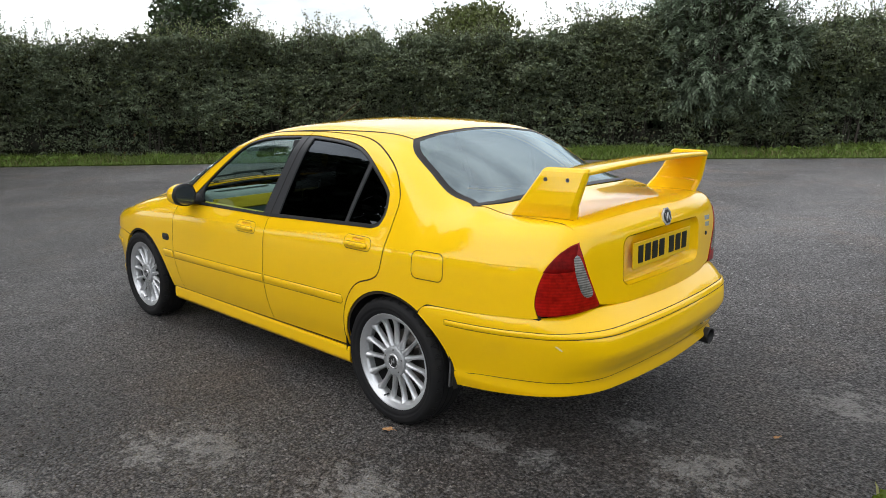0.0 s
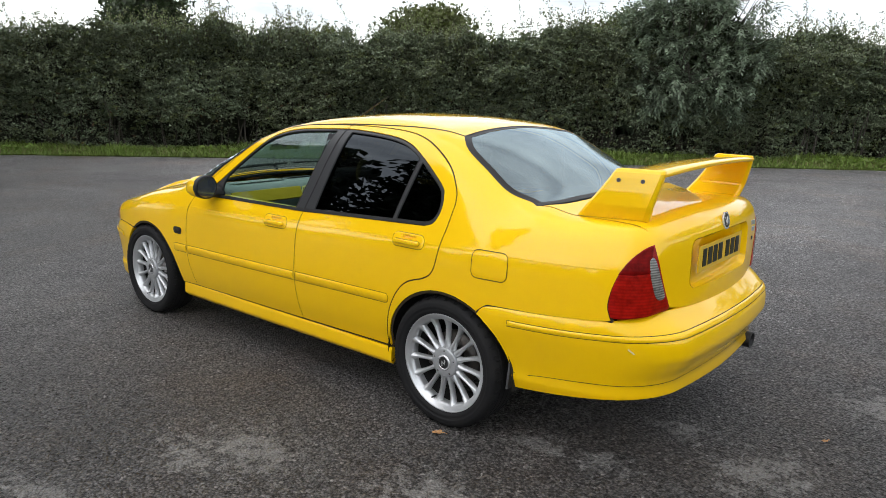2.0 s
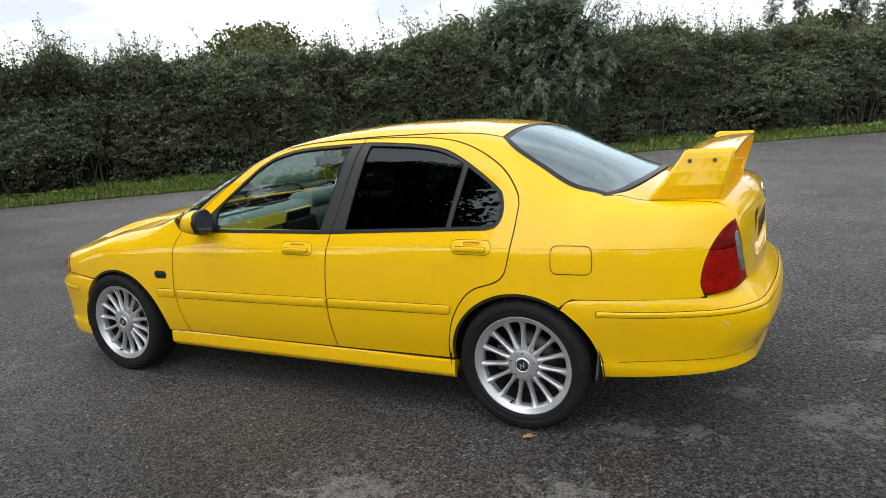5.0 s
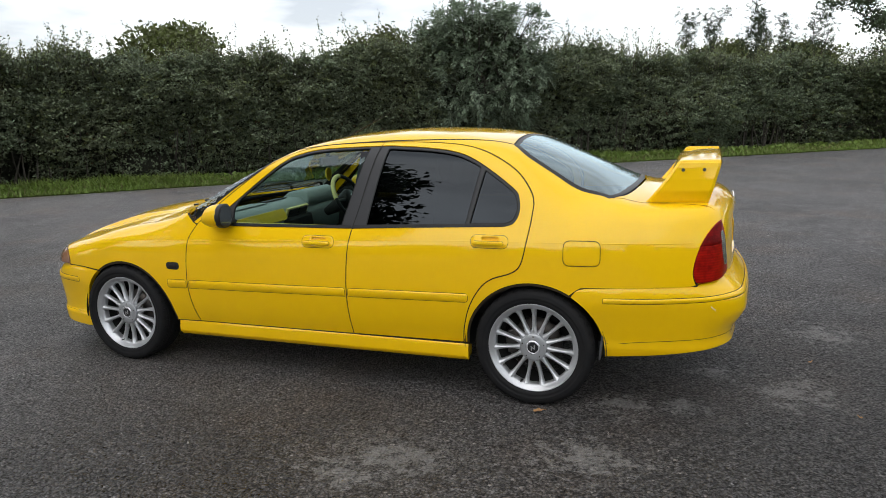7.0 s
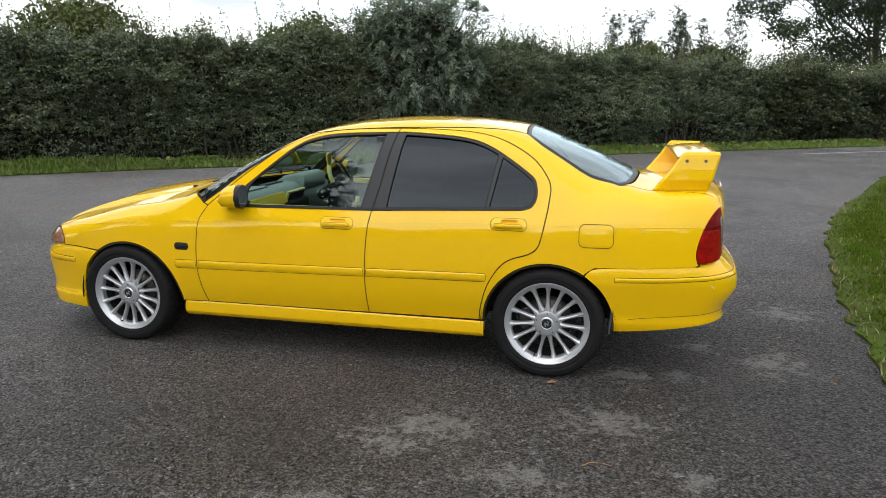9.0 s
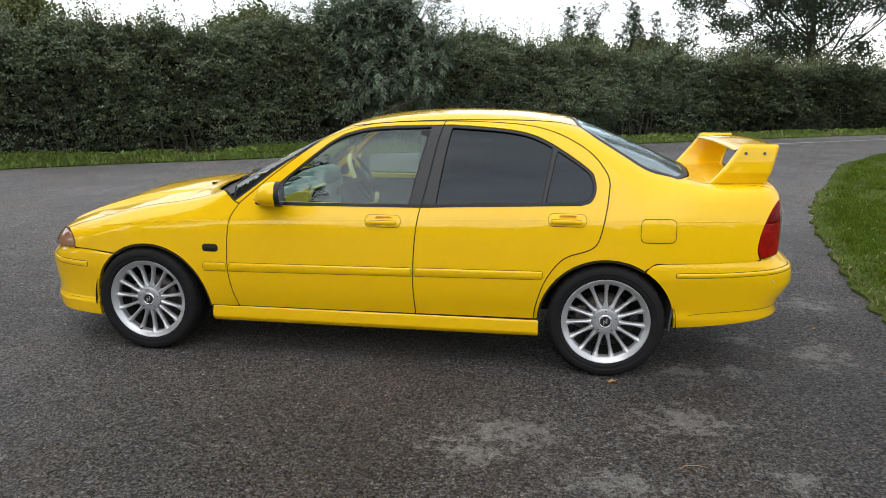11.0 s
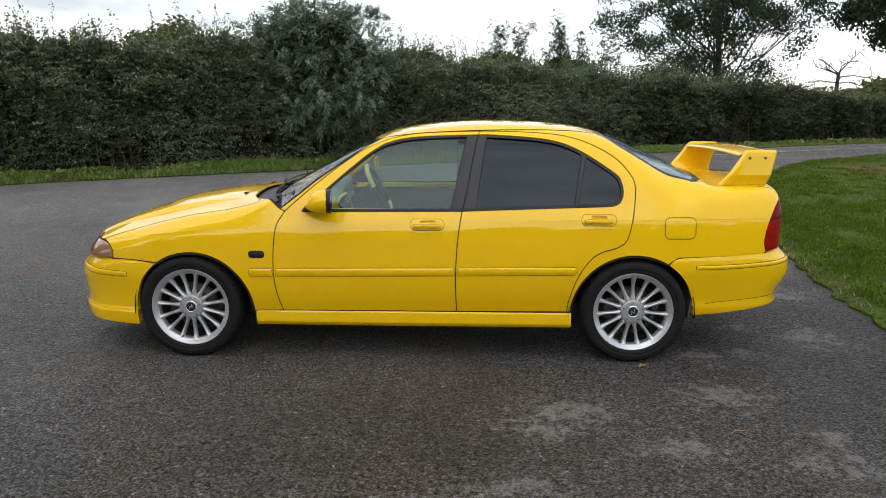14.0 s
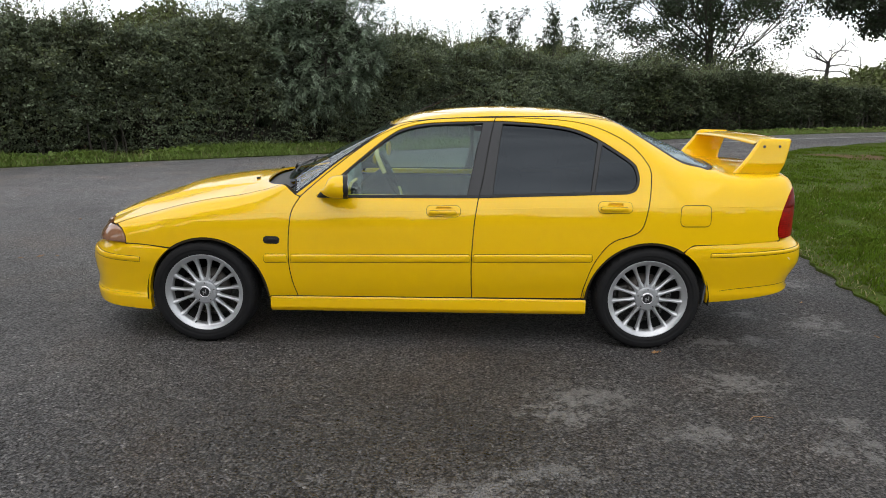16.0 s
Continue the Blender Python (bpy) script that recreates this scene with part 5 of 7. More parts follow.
def asphalt(name, dark, light, patches=(), wet=0.0):
    """Worn tarmac: stone grain in three sizes, broad stains, dry pale patches, and damp ground towards the car's front."""
    m = bpy.data.materials.new(name)
    m.use_nodes = True
    n, l = m.node_tree.nodes, m.node_tree.links
    p = n["Principled BSDF"]
    at = n.new("ShaderNodeTexCoord").outputs["Object"]

    def math_node(kind, a, b):
        k = n.new("ShaderNodeMath")
        k.operation = kind
        for v, i in ((a, 0), (b, 1)):
            if isinstance(v, (int, float)):
                k.inputs[i].default_value = v
            else:
                l.new(v, k.inputs[i])
        return k.outputs[0]

    def spread(v, lo, hi, to_lo=0.0, to_hi=1.0):
        r = n.new("ShaderNodeMapRange")
        for key, value in (("From Min", lo), ("From Max", hi), ("To Min", to_lo), ("To Max", to_hi)):
            r.inputs[key].default_value = value
        l.new(v, r.inputs["Value"])
        return r.outputs[0]

    def noise(scale, detail=6.0, rough=0.6):
        t = n.new("ShaderNodeTexNoise")
        t.inputs["Scale"].default_value, t.inputs["Detail"].default_value, t.inputs["Roughness"].default_value = scale, detail, rough
        l.new(at, t.inputs["Vector"])
        return t.outputs["Fac"]

    def mixed(fac, a, b, kind="MIX"):
        x = n.new("ShaderNodeMix")
        x.data_type, x.blend_type = "RGBA", kind
        if isinstance(fac, float):
            x.inputs["Factor"].default_value = fac
        else:
            l.new(fac, x.inputs["Factor"])
        for v, s in ((a, "A"), (b, "B")):
            if isinstance(v, tuple):
                x.inputs[s].default_value = (*v, 1)
            else:
                l.new(v, x.inputs[s])
        return x.outputs["Result"]

    def cells(scale):
        t = n.new("ShaderNodeTexVoronoi")
        t.inputs["Scale"].default_value = scale
        l.new(at, t.inputs["Vector"])
        sep = n.new("ShaderNodeSeparateColor")
        l.new(t.outputs["Color"], sep.inputs[0])
        return sep.outputs[0], t.outputs["Distance"]

    def ellipse(px, py, rx, ry):
        off, fit_in, d = (n.new("ShaderNodeVectorMath") for _ in range(3))
        off.operation, fit_in.operation, d.operation = "SUBTRACT", "MULTIPLY", "LENGTH"
        l.new(at, off.inputs[0])
        off.inputs[1].default_value = (px, py, 0)
        l.new(off.outputs[0], fit_in.inputs[0])
        fit_in.inputs[1].default_value = (1 / rx, 1 / ry, 0)
        l.new(fit_in.outputs[0], d.inputs[0])
        return d.outputs["Value"]

    def soft_spot(px, py, rx, ry):
        return spread(math_node("ADD", ellipse(px, py, rx, ry), spread(noise(1.6, 5.0, 0.6), 0.3, 0.7, -0.3, 0.3)), 1.15, 0.45)
    stone, stone_edge = cells(80.0)
    chip, chip_edge = cells(210.0)
    base = mixed(spread(noise(0.55), 0.35, 0.68), dark, tuple(0.5 * (a + b) for a, b in zip(dark, light)))
    base = mixed(spread(noise(4.5), 0.5, 0.72, 0.0, 0.5), base, light)
    base = mixed(spread(noise(0.9, 5.0, 0.65), 0.50, 0.66, 0.0, 0.75), base, tuple(c * k for c, k in zip(dark, (1.65, 1.45, 1.28))))
    # pit shade put into the colour between stones, clotted grit, a few pale chips
    grain = math_node("MULTIPLY", spread(stone_edge, 0.25, 0.66, 1.15, 0.40), spread(noise(38.0, 9.0, 0.82), 0.40, 0.60, 0.50, 1.50))
    grain = math_node("MULTIPLY", grain, math_node("ADD", spread(stone, 0.0, 1.0, 0.42, 1.20), spread(chip, 0.0, 1.0, 0.0, 0.48)))
    base = mixed(1.0, base, grain, "MULTIPLY")
    base = mixed(spread(stone, 0.985, 0.995, 0.0, 0.35), base, tuple(min(1.0, 4.0 * c) for c in light))
    x = n.new("ShaderNodeSeparateXYZ")
    l.new(at, x.inputs[0])
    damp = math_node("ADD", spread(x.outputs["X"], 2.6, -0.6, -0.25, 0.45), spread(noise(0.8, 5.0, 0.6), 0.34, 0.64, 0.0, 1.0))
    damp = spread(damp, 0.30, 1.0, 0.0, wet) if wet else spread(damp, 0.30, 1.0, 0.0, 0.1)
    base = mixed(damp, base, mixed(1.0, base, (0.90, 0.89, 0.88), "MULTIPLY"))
    if wet:     # base made paler from the car towards the verge
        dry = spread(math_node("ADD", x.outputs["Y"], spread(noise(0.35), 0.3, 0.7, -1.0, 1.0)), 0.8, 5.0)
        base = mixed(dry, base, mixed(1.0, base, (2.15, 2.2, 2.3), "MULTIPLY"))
    if wet:     # darker towards the island, paler before the car, and a broad darker, smoother spot beside it
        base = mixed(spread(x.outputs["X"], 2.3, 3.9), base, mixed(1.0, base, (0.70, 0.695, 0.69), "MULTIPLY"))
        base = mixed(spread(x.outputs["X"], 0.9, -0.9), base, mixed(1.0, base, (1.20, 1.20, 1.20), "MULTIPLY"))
        dark_spot = soft_spot(1.0, -2.1, 1.5, 1.0)
        base = mixed(dark_spot, base, mixed(1.0, base, (0.70, 0.69, 0.68), "MULTIPLY"))
        damp = math_node("MAXIMUM", damp, dark_spot)
    flakes = spread(noise(11.0, 14.0, 0.84), 0.30, 0.70, -0.62, 0.62)
    if patches:     # crumbs of pale worn surface where the tarmac is coarse
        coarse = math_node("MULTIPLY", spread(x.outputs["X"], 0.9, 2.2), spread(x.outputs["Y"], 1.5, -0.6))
        # coarse part darkened evenly, pit shade put into its colour
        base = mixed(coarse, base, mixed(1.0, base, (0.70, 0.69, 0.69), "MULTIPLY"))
        crumbs = math_node("MULTIPLY", spread(noise(20.0, 12.0, 0.85), 0.55, 0.62, 0.0, 0.60), coarse)
        base = mixed(crumbs, base, (0.20, 0.192, 0.178))
    for px, py, rx, ry in patches:
        edge = math_node("ADD", spread(ellipse(px, py, rx, ry), 1.7, 0.0, -0.40, 0.18), flakes)
        base = mixed(spread(edge, 0.0, 0.09, 0.0, 0.80), base, mixed(0.25, (0.285, 0.275, 0.258), base))
    l.new(spread(grain, 0.15, 1.3, 0.08, 1.0), p.inputs["Specular IOR Level"])     # pits do not shine
    l.new(base, p.inputs["Base Color"])
    rough = math_node("ADD", spread(damp, 0.0, 1.0, 0.62, 0.36), spread(stone, 0.0, 1.0, -0.10, 0.12))
    l.new(rough, p.inputs["Roughness"])
    normal = None
    for height_in, strength, distance, flip in ((stone_edge, 1.0, 0.026, True), (chip_edge, 0.6, 0.005, True), (noise(20.0), 0.7, 0.020, False)):
        b = n.new("ShaderNodeBump")
        b.inputs["Strength"].default_value, b.inputs["Distance"].default_value = strength, distance
        b.invert = flip
        l.new(height_in, b.inputs["Height"])
        if normal:
            l.new(normal, b.inputs["Normal"])
        normal = b.outputs[0]
    l.new(normal, p.inputs["Normal"])
    return m


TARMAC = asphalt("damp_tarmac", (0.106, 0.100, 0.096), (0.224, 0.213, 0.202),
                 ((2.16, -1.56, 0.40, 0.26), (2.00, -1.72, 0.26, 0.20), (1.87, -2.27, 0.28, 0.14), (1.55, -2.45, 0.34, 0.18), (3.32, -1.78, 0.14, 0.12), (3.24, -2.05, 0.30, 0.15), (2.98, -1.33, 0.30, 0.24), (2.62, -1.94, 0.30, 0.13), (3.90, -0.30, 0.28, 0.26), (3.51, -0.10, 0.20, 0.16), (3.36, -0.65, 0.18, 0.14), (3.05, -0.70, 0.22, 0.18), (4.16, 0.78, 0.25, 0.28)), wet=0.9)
LANE = asphalt("pale_road_surface", (0.24, 0.235, 0.225), (0.33, 0.32, 0.31))
PAINT = material("worn_road_paint", (0.55, 0.55, 0.53), 0.6, spots=((6.0, 0.5, (0.25, 0.25, 0.24)),))
SOIL = material("grassy_soil", (0.066, 0.105, 0.016), 0.95, spec=0.05, spots=((0.7, 0.6, (0.060, 0.062, 0.026)), (6.0, 0.6, (0.05, 0.045, 0.022))), bumps=((18.0, 0.6, 0.03, "noise"),))
FIELD = material("far_fields", (0.075, 0.105, 0.030), 0.95, spots=((0.02, 0.6, (0.11, 0.12, 0.04)), (0.6, 0.4, (0.05, 0.07, 0.02))))
BLADE = material("grass_blades", (0.165, 0.250, 0.045), 0.55, island=0.30, translucent=0.3, spots=((0.8, 0.5, (0.13, 0.16, 0.04)),))
LAWN = material("lawn_blades", (0.092, 0.150, 0.014), 0.7, spec=0.04, island=0.30, translucent=0.45, spots=((0.8, 0.6, (0.110, 0.128, 0.022)), (2.4, 0.5, (0.062, 0.108, 0.010))))
BARE = material("bare_worn_soil", (0.115, 0.078, 0.045), 0.95, spec=0.05, spots=((3.0, 0.6, (0.075, 0.055, 0.032)), (20.0, 0.4, (0.15, 0.11, 0.07))), bumps=((14.0, 0.7, 0.03, "noise"),))
DRY = material("dry_grass", (0.20, 0.19, 0.075), 0.6, island=0.35, translucent=0.3)
HEDGE_LEAF = material("hawthorn_leaves", (0.168, 0.206, 0.128), 0.5, spec=0.3, island=0.60, translucent=0.20, spots=((0.45, 0.45, (0.135, 0.142, 0.075)), (1.7, 0.45, (0.085, 0.120, 0.072))))
# darker copy of the hedge leaf colour: shade put into the far stretch
FAR_HEDGE_LEAF = material("darkened_hedge_leaves", (0.066, 0.082, 0.042), 0.5, spec=0.3, island=0.60, translucent=0.25, spots=((0.45, 0.45, (0.055, 0.066, 0.024)), (1.7, 0.45, (0.024, 0.042, 0.018))))
TOP_LEAF = material("young_hedge_leaves", (0.150, 0.178, 0.078), 0.45, spec=0.3, island=0.45, translucent=0.3)
BROWN_LEAF = material("rusty_leaves", (0.115, 0.070, 0.034), 0.6, island=0.5, translucent=0.2)
BUSH_LEAF = material("elder_leaves", (0.185, 0.235, 0.160), 0.45, spec=0.35, island=0.55, translucent=0.25, spots=((1.0, 0.35, (0.065, 0.10, 0.05)),))
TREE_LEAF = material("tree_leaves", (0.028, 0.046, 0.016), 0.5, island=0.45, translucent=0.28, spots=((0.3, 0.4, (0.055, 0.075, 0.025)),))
OAK_LEAF = material("oak_leaves", (0.018, 0.030, 0.010), 0.5, island=0.45, translucent=0.15)
FAR_LEAF = material("far_tree_leaves", (0.078, 0.098, 0.022), 0.6, island=0.4, translucent=0.18, spots=((0.25, 0.5, (0.070, 0.082, 0.020)),))
BARK = material("bark", (0.045, 0.038, 0.030), 0.9, spots=((9.0, 0.6, (0.08, 0.07, 0.055)),), bumps=((30.0, 0.8, 0.02, "noise"),))
DEADWOOD = material("bare_grey_wood", (0.06, 0.055, 0.05), 0.9, spots=((4.0, 0.5, (0.06, 0.055, 0.05)),), bumps=((20.0, 0.6, 0.02, "noise"),))
# near-black colour that stands for the shade inside the hedges
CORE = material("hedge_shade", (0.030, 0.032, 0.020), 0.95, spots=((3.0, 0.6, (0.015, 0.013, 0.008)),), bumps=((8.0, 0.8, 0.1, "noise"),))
DEAD_LEAF = material("fallen_leaf", (0.46, 0.25, 0.10), 0.7, spots=((60.0, 0.5, (0.22, 0.11, 0.05)),))


def value_noise(x, y, seed=0):
    """Smooth 2D noise, -1 to 1."""
    def corner(i, j):
        h = np.sin(i * 127.1 + j * 311.7 + seed * 74.7) * 43758.5453
        return (h - np.floor(h)) * 2 - 1
    i, j = np.floor(x), np.floor(y)
    u, v = x - i, y - j
    u, v = u * u * (3 - 2 * u), v * v * (3 - 2 * v)
    return (corner(i, j) * (1 - u) + corner(i + 1, j) * u) * (1 - v) + (corner(i, j + 1) * (1 - u) + corner(i + 1, j + 1) * u) * v


def sheet(name, loop, z, mat, label, step=0.5, height=None, thick=0.0):
    """A flat piece of ground inside a closed outline, with a turned-down edge."""
    loop = np.array(loop, float)
    lo, hi = loop.min(0), loop.max(0)
    gx, gy = np.meshgrid(np.arange(lo[0], hi[0], step), np.arange(lo[1], hi[1], step))
    grid = np.stack([gx, gy], -1).reshape(-1, 2)
    grid = grid[within(grid, [loop])]
    pts = np.concatenate([loop, grid])
    n = len(loop)
    v, _, f, *_ = delaunay_2d_cdt([Vector(p) for p in pts], [(i, (i + 1) % n) for i in range(n)], [], 0, 1e-5)
    v, f = np.array([tuple(p) for p in v]), np.array([t for t in f if len(t) == 3])
    f = f[within(v[f].mean(1), [loop])]
    zz = np.full(len(v), float(z)) + (height(v[:, 0], v[:, 1]) if height else 0)
    verts = np.concatenate([np.c_[v, zz], np.c_[loop, np.full(n, z - thick)]])
    faces = f.tolist()
    if thick:
        m = len(v)
        faces += [t for i in range(n) for t in ((i, m + i, m + (i + 1) % n), (i, m + (i + 1) % n, (i + 1) % n))]
    ob = new(name, fast_mesh(name, verts, faces, mat, False))
    return tagged(ob, label, name.replace("_", " "), kind="structure")


# the verge and the hedge run along one slightly wavering line
LINE_DIR = np.array([math.cos(radians(37.5)), math.sin(radians(37.5))])
LINE_OUT = np.array([-LINE_DIR[1], LINE_DIR[0]])
LINE_AT = np.array([0.0, 13.6])
verge_bend = curve([(-40, -3.0), (-25, -1.1), (-18.4, -0.4), (-13, 0.0), (-8, 0.27), (-4, 0.2), (0, 0.12), (5, -0.07), (10, -0.28), (15, -0.57), (19, -0.9), (25, -2.0), (34, -4.2), (46, -9.0), (60, -17.0)])


def along(s, out):
    s, out = np.asarray(s, float), np.asarray(out, float)
    return LINE_AT + s[..., None] * LINE_DIR + (out + verge_bend(s))[..., None] * LINE_OUT


ground = sheet("ground", [(-900, -900), (900, -900), (900, 900), (-900, 900)], -0.05, FIELD, "wide green fields out to the horizon", 150.0)
s_run = np.linspace(-40, 60, 120)
edge = along(s_run, 0 * s_run)
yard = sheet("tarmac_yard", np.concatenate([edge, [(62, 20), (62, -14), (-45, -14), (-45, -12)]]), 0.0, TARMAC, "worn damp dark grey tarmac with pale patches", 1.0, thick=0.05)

verge_loop = np.concatenate([edge + 0.03 * rng.standard_normal(edge.shape), along(s_run[::-1], 0 * s_run + 3.4)])
verge = sheet("verge", verge_loop, 0.03, SOIL, "low grassy verge below the hedge", 0.5, lambda x, y: 0.03 * value_noise(x * 2, y * 2, 3), 0.05)

island_line = glide([(4.30, -14.0), (4.35, -8.0), (4.38, -3.0), (4.40, -1.2), (4.43, -0.44), (4.49, 0.14), (4.55, 0.56), (4.67, 1.34), (4.88, 2.31), (5.27, 4.06), (6.04, 6.40), (7.0, 8.64), (8.2, 11.5), (9.39, 13.34), (10.76, 15.3), (12.52, 16.8), (14.58, 18.48), (16.4, 19.5), (22.0, 21.6), (40.0, 25.0)], 0.12)
wob = 0.035 * value_noise(island_line[:, 0] * 4, island_line[:, 1] * 4, 5) + 0.02 * rng.standard_normal(len(island_line))
island_line = island_line + np.stack([wob, 0 * wob], -1)
island_loop = np.concatenate([island_line, [(55, 24), (55, -14)]])


def island_height(x, y):
    edge_x = np.interp(y, island_line[:, 1], island_line[:, 0])
    return 0.05 * np.clip((x - edge_x) / 0.6, 0, 1) + 0.02 * value_noise(x * 1.5, y * 1.5, 9)


island = sheet("grass_island", island_loop, 0.012, SOIL, "green grass island with bare worn soil", 0.4, island_height, 0.04)

t_run = np.linspace(0, 2 * math.pi, 70, endpoint=False)
patch_r = 1 + 0.22 * value_noise(t_run * 2, 0 * t_run, 15) + 0.07 * rng.standard_normal(70)
patch_loop = np.stack([13.0 + 3.0 * patch_r * np.cos(t_run), 12.4 + 1.3 * patch_r * np.sin(t_run)], -1)
soil_patch = sheet("bare_patch", patch_loop, 0.016, BARE, "bare brown worn soil in the grass", 0.4, island_height)

lane_s = np.linspace(11, 58, 60)
lane = sheet("pale_lane", np.concatenate([along(lane_s, 0 * lane_s - 0.05 ), along(lane_s[::-1], -np.interp(lane_s[::-1], [11, 14, 22, 58], [0.9, 1.6, 2.1, 2.4]))]), 0.006, LANE, "pale worn lane beside the verge", 1.0)
mark_s = np.linspace(8.5, 45, 60)
line_mark = sheet("road_marking", np.concatenate([along(mark_s, -np.interp(mark_s, [8.5, 14, 22, 58], [1.68, 1.75, 2.3, 2.6])), along(mark_s[::-1], -np.interp(mark_s[::-1], [8.5, 14, 22, 58], [1.68, 1.75, 2.3, 2.6]) - 0.12)]), 0.010, PAINT, "faded white road marking", 1.0)


# ---- leaves, blades and twigs ----
def leaf_cloud(points, size, rng, flat=0.0, long=1.7, spread=0.35):
    """Folded leaf shapes at the points, turned at random."""
    n = len(points)
    axis = rng.standard_normal((n, 3))
    axis[:, 2] = axis[:, 2] * (1 - flat) - 0.25
    axis /= np.linalg.norm(axis, axis=1)[:, None]
    up = rng.standard_normal((n, 3)) * (1 - flat * 0.7) + (0, 0, 0.9 + flat)
    wide = np.cross(axis, up)
    wide /= np.linalg.norm(wide, axis=1)[:, None] + 1e-9
    nor = np.cross(wide, axis)
    sz = size * (1 + spread * rng.uniform(-1, 1, n))[:, None]
    a, w, h = axis * sz * long / 2, wide * sz / 2, nor * sz * 0.12
    verts = np.stack([points - a, points - 0.1 * a + w + h, points + a, points - 0.1 * a - w + h], 1).reshape(-1, 3)
    i = np.arange(n)[:, None] * 4
    return verts, np.concatenate([i + [0, 1, 2], i + [0, 2, 3]], 1).reshape(-1, 3)


def leaf_part(name, points, size, mat, parent, label="", **how):
    v, f = leaf_cloud(np.asarray(points, float), size, rng, **how)
    return tagged(put(name, fast_mesh(name, v, f, mat), parent, label), kind="stuff")


def blades(points, tall, rng, wide=0.006, lean=0.4):
    n = len(points)
    t = rng.uniform(0, 2 * math.pi, n)
    d, e = np.stack([np.cos(t), np.sin(t), 0 * t], -1), np.stack([-np.sin(t), np.cos(t), 0 * t], -1)
    h = (tall * rng.uniform(0.4, 1.15, n))[:, None]
    k = (lean * rng.uniform(0.1, 1.4, n))[:, None]
    up = np.array([0, 0, 1.0])
    p0, p1, p2 = points, points + up * h * 0.6 + d * h * k * 0.35, points + up * h * 0.95 + d * h * k
    verts = np.stack([p0 - e * wide, p0 + e * wide, p1 + e * wide * 0.8, p1 - e * wide * 0.8, p2], 1).reshape(-1, 3)
    i = np.arange(n)[:, None] * 5
    return verts, np.concatenate([i + [0, 1, 2], i + [0, 2, 3], i + [3, 2, 4]], 1).reshape(-1, 3)


def grass(name, points, tall, mat, label, **how):
    v, f = blades(np.asarray(points, float), tall, rng, **how)
    return tagged(new(name, fast_mesh(name, v, f, mat)), label, "grass", kind="stuff")


# verge grass
n = 90000
s_at = np.where(rng.random(n) < 0.75, rng.uniform(-22, 18, n), rng.uniform(18, 45, n))
out = rng.uniform(-0.06, 1.3, n) - 0.13 * np.abs(rng.standard_normal(n))
p = along(s_at, out)
tuft = value_noise(p[:, 0] * 1.1, p[:, 1] * 1.1, 11)
keep = rng.random(n) < 0.55 + 0.5 * tuft
p, tall = p[keep], (0.20 + 0.12 * np.clip(tuft, -0.6, 1))[keep] * np.clip(0.55 + out[keep] * 1.3, 0.5, 1) * np.interp(s_at[keep], [5, 16], [1.0, 0.6])
grass("verge_grass", np.c_[p, np.full(len(p), 0.03)], tall, BLADE, "long green grass on the verge", wide=0.012, lean=1.1)
p = along(rng.uniform(-22, 40, 6000), rng.uniform(0.0, 1.0, 6000))
grass("verge_grass", np.c_[p, np.full(len(p), 0.03)], 0.16, DRY, "dry straw-coloured grass on the verge", wide=0.008, lean=0.9)
n = 2500
s_at = rng.choice(rng.uniform(-22, 30, 60), n) + 0.22 * rng.standard_normal(n)
p = along(s_at, 0.25 + 0.5 * rng.random(n))
weeds = thing("verge_weeds", (0, 12, 0.03), "broad-leaved weeds scattered along the verge", "weeds", kind="stuff")
leaf_part("weed_leaves", np.c_[p, 0.05 + 0.16 * rng.random(n)], 0.075, BLADE, weeds, flat=0.3)

# island grass, close-mown
n = 128000
y = np.where(rng.random(n) < 0.6, rng.uniform(-1.6, 6, n), rng.uniform(2, 20, n))
x = np.interp(y, island_line[:, 1], island_line[:, 0]) + rng.random(n) ** 1.5 * np.interp(y, [-2, 4, 20], [3.5, 6.5, 16])
bare = np.exp(-((x - 13.0) / 3.5) ** 2 - ((y - 12.5) / 1.6) ** 2)
keep = rng.random(n) < (0.75 + 0.35 * value_noise(x * 1.3, y * 1.3, 21)) * (1 - 0.85 * bare)
x, y = x[keep], y[keep]
edge_x = np.interp(y, island_line[:, 1], island_line[:, 0])
sparse = rng.random(len(x)) < np.clip((x - edge_x) / 0.35, 0.25, 1)
x, y, edge_x = x[sparse], y[sparse], edge_x[sparse]
far = np.clip(np.hypot(x - 2, y + 4) / 9, 0.7, 2)
grass("island_grass", np.c_[x, y, 0.01 + island_height(x, y)], 0.046 * (0.8 + 0.5 * value_noise(x * 2.5, y * 2.5, 31)) * np.clip(0.35 + (x - edge_x) / 0.6, 0.35, 1), LAWN, "short green grass on the island", wide=0.0065)
# rougher grass over the rest of the island
n = 36000
y = rng.uniform(-9, 20, n)
x = np.interp(y, island_line[:, 1], island_line[:, 0]) + rng.uniform(0.05, 13, n)
keep = (y < -1.4) | (x - np.interp(y, island_line[:, 1], island_line[:, 0]) > np.interp(y, [-2, 4, 20], [2.6, 4.5, 9]))
x, y = x[keep], y[keep]
grass("island_grass", np.c_[x, y, 0.01 + island_height(x, y)], 0.065 * (0.8 + 0.5 * value_noise(x * 2.5, y * 2.5, 31)), LAWN, "rough green grass on the island", wide=0.014, lean=0.7)
tuft_n = 700
ty = rng.uniform(-1.5, 16, tuft_n)
tx = np.interp(ty, island_line[:, 1], island_line[:, 0]) + 0.22 + rng.random(tuft_n) ** 1.3 * np.interp(ty, [-2, 4, 20], [3.2, 6.0, 12])
pick = rng.integers(0, tuft_n, 30000)
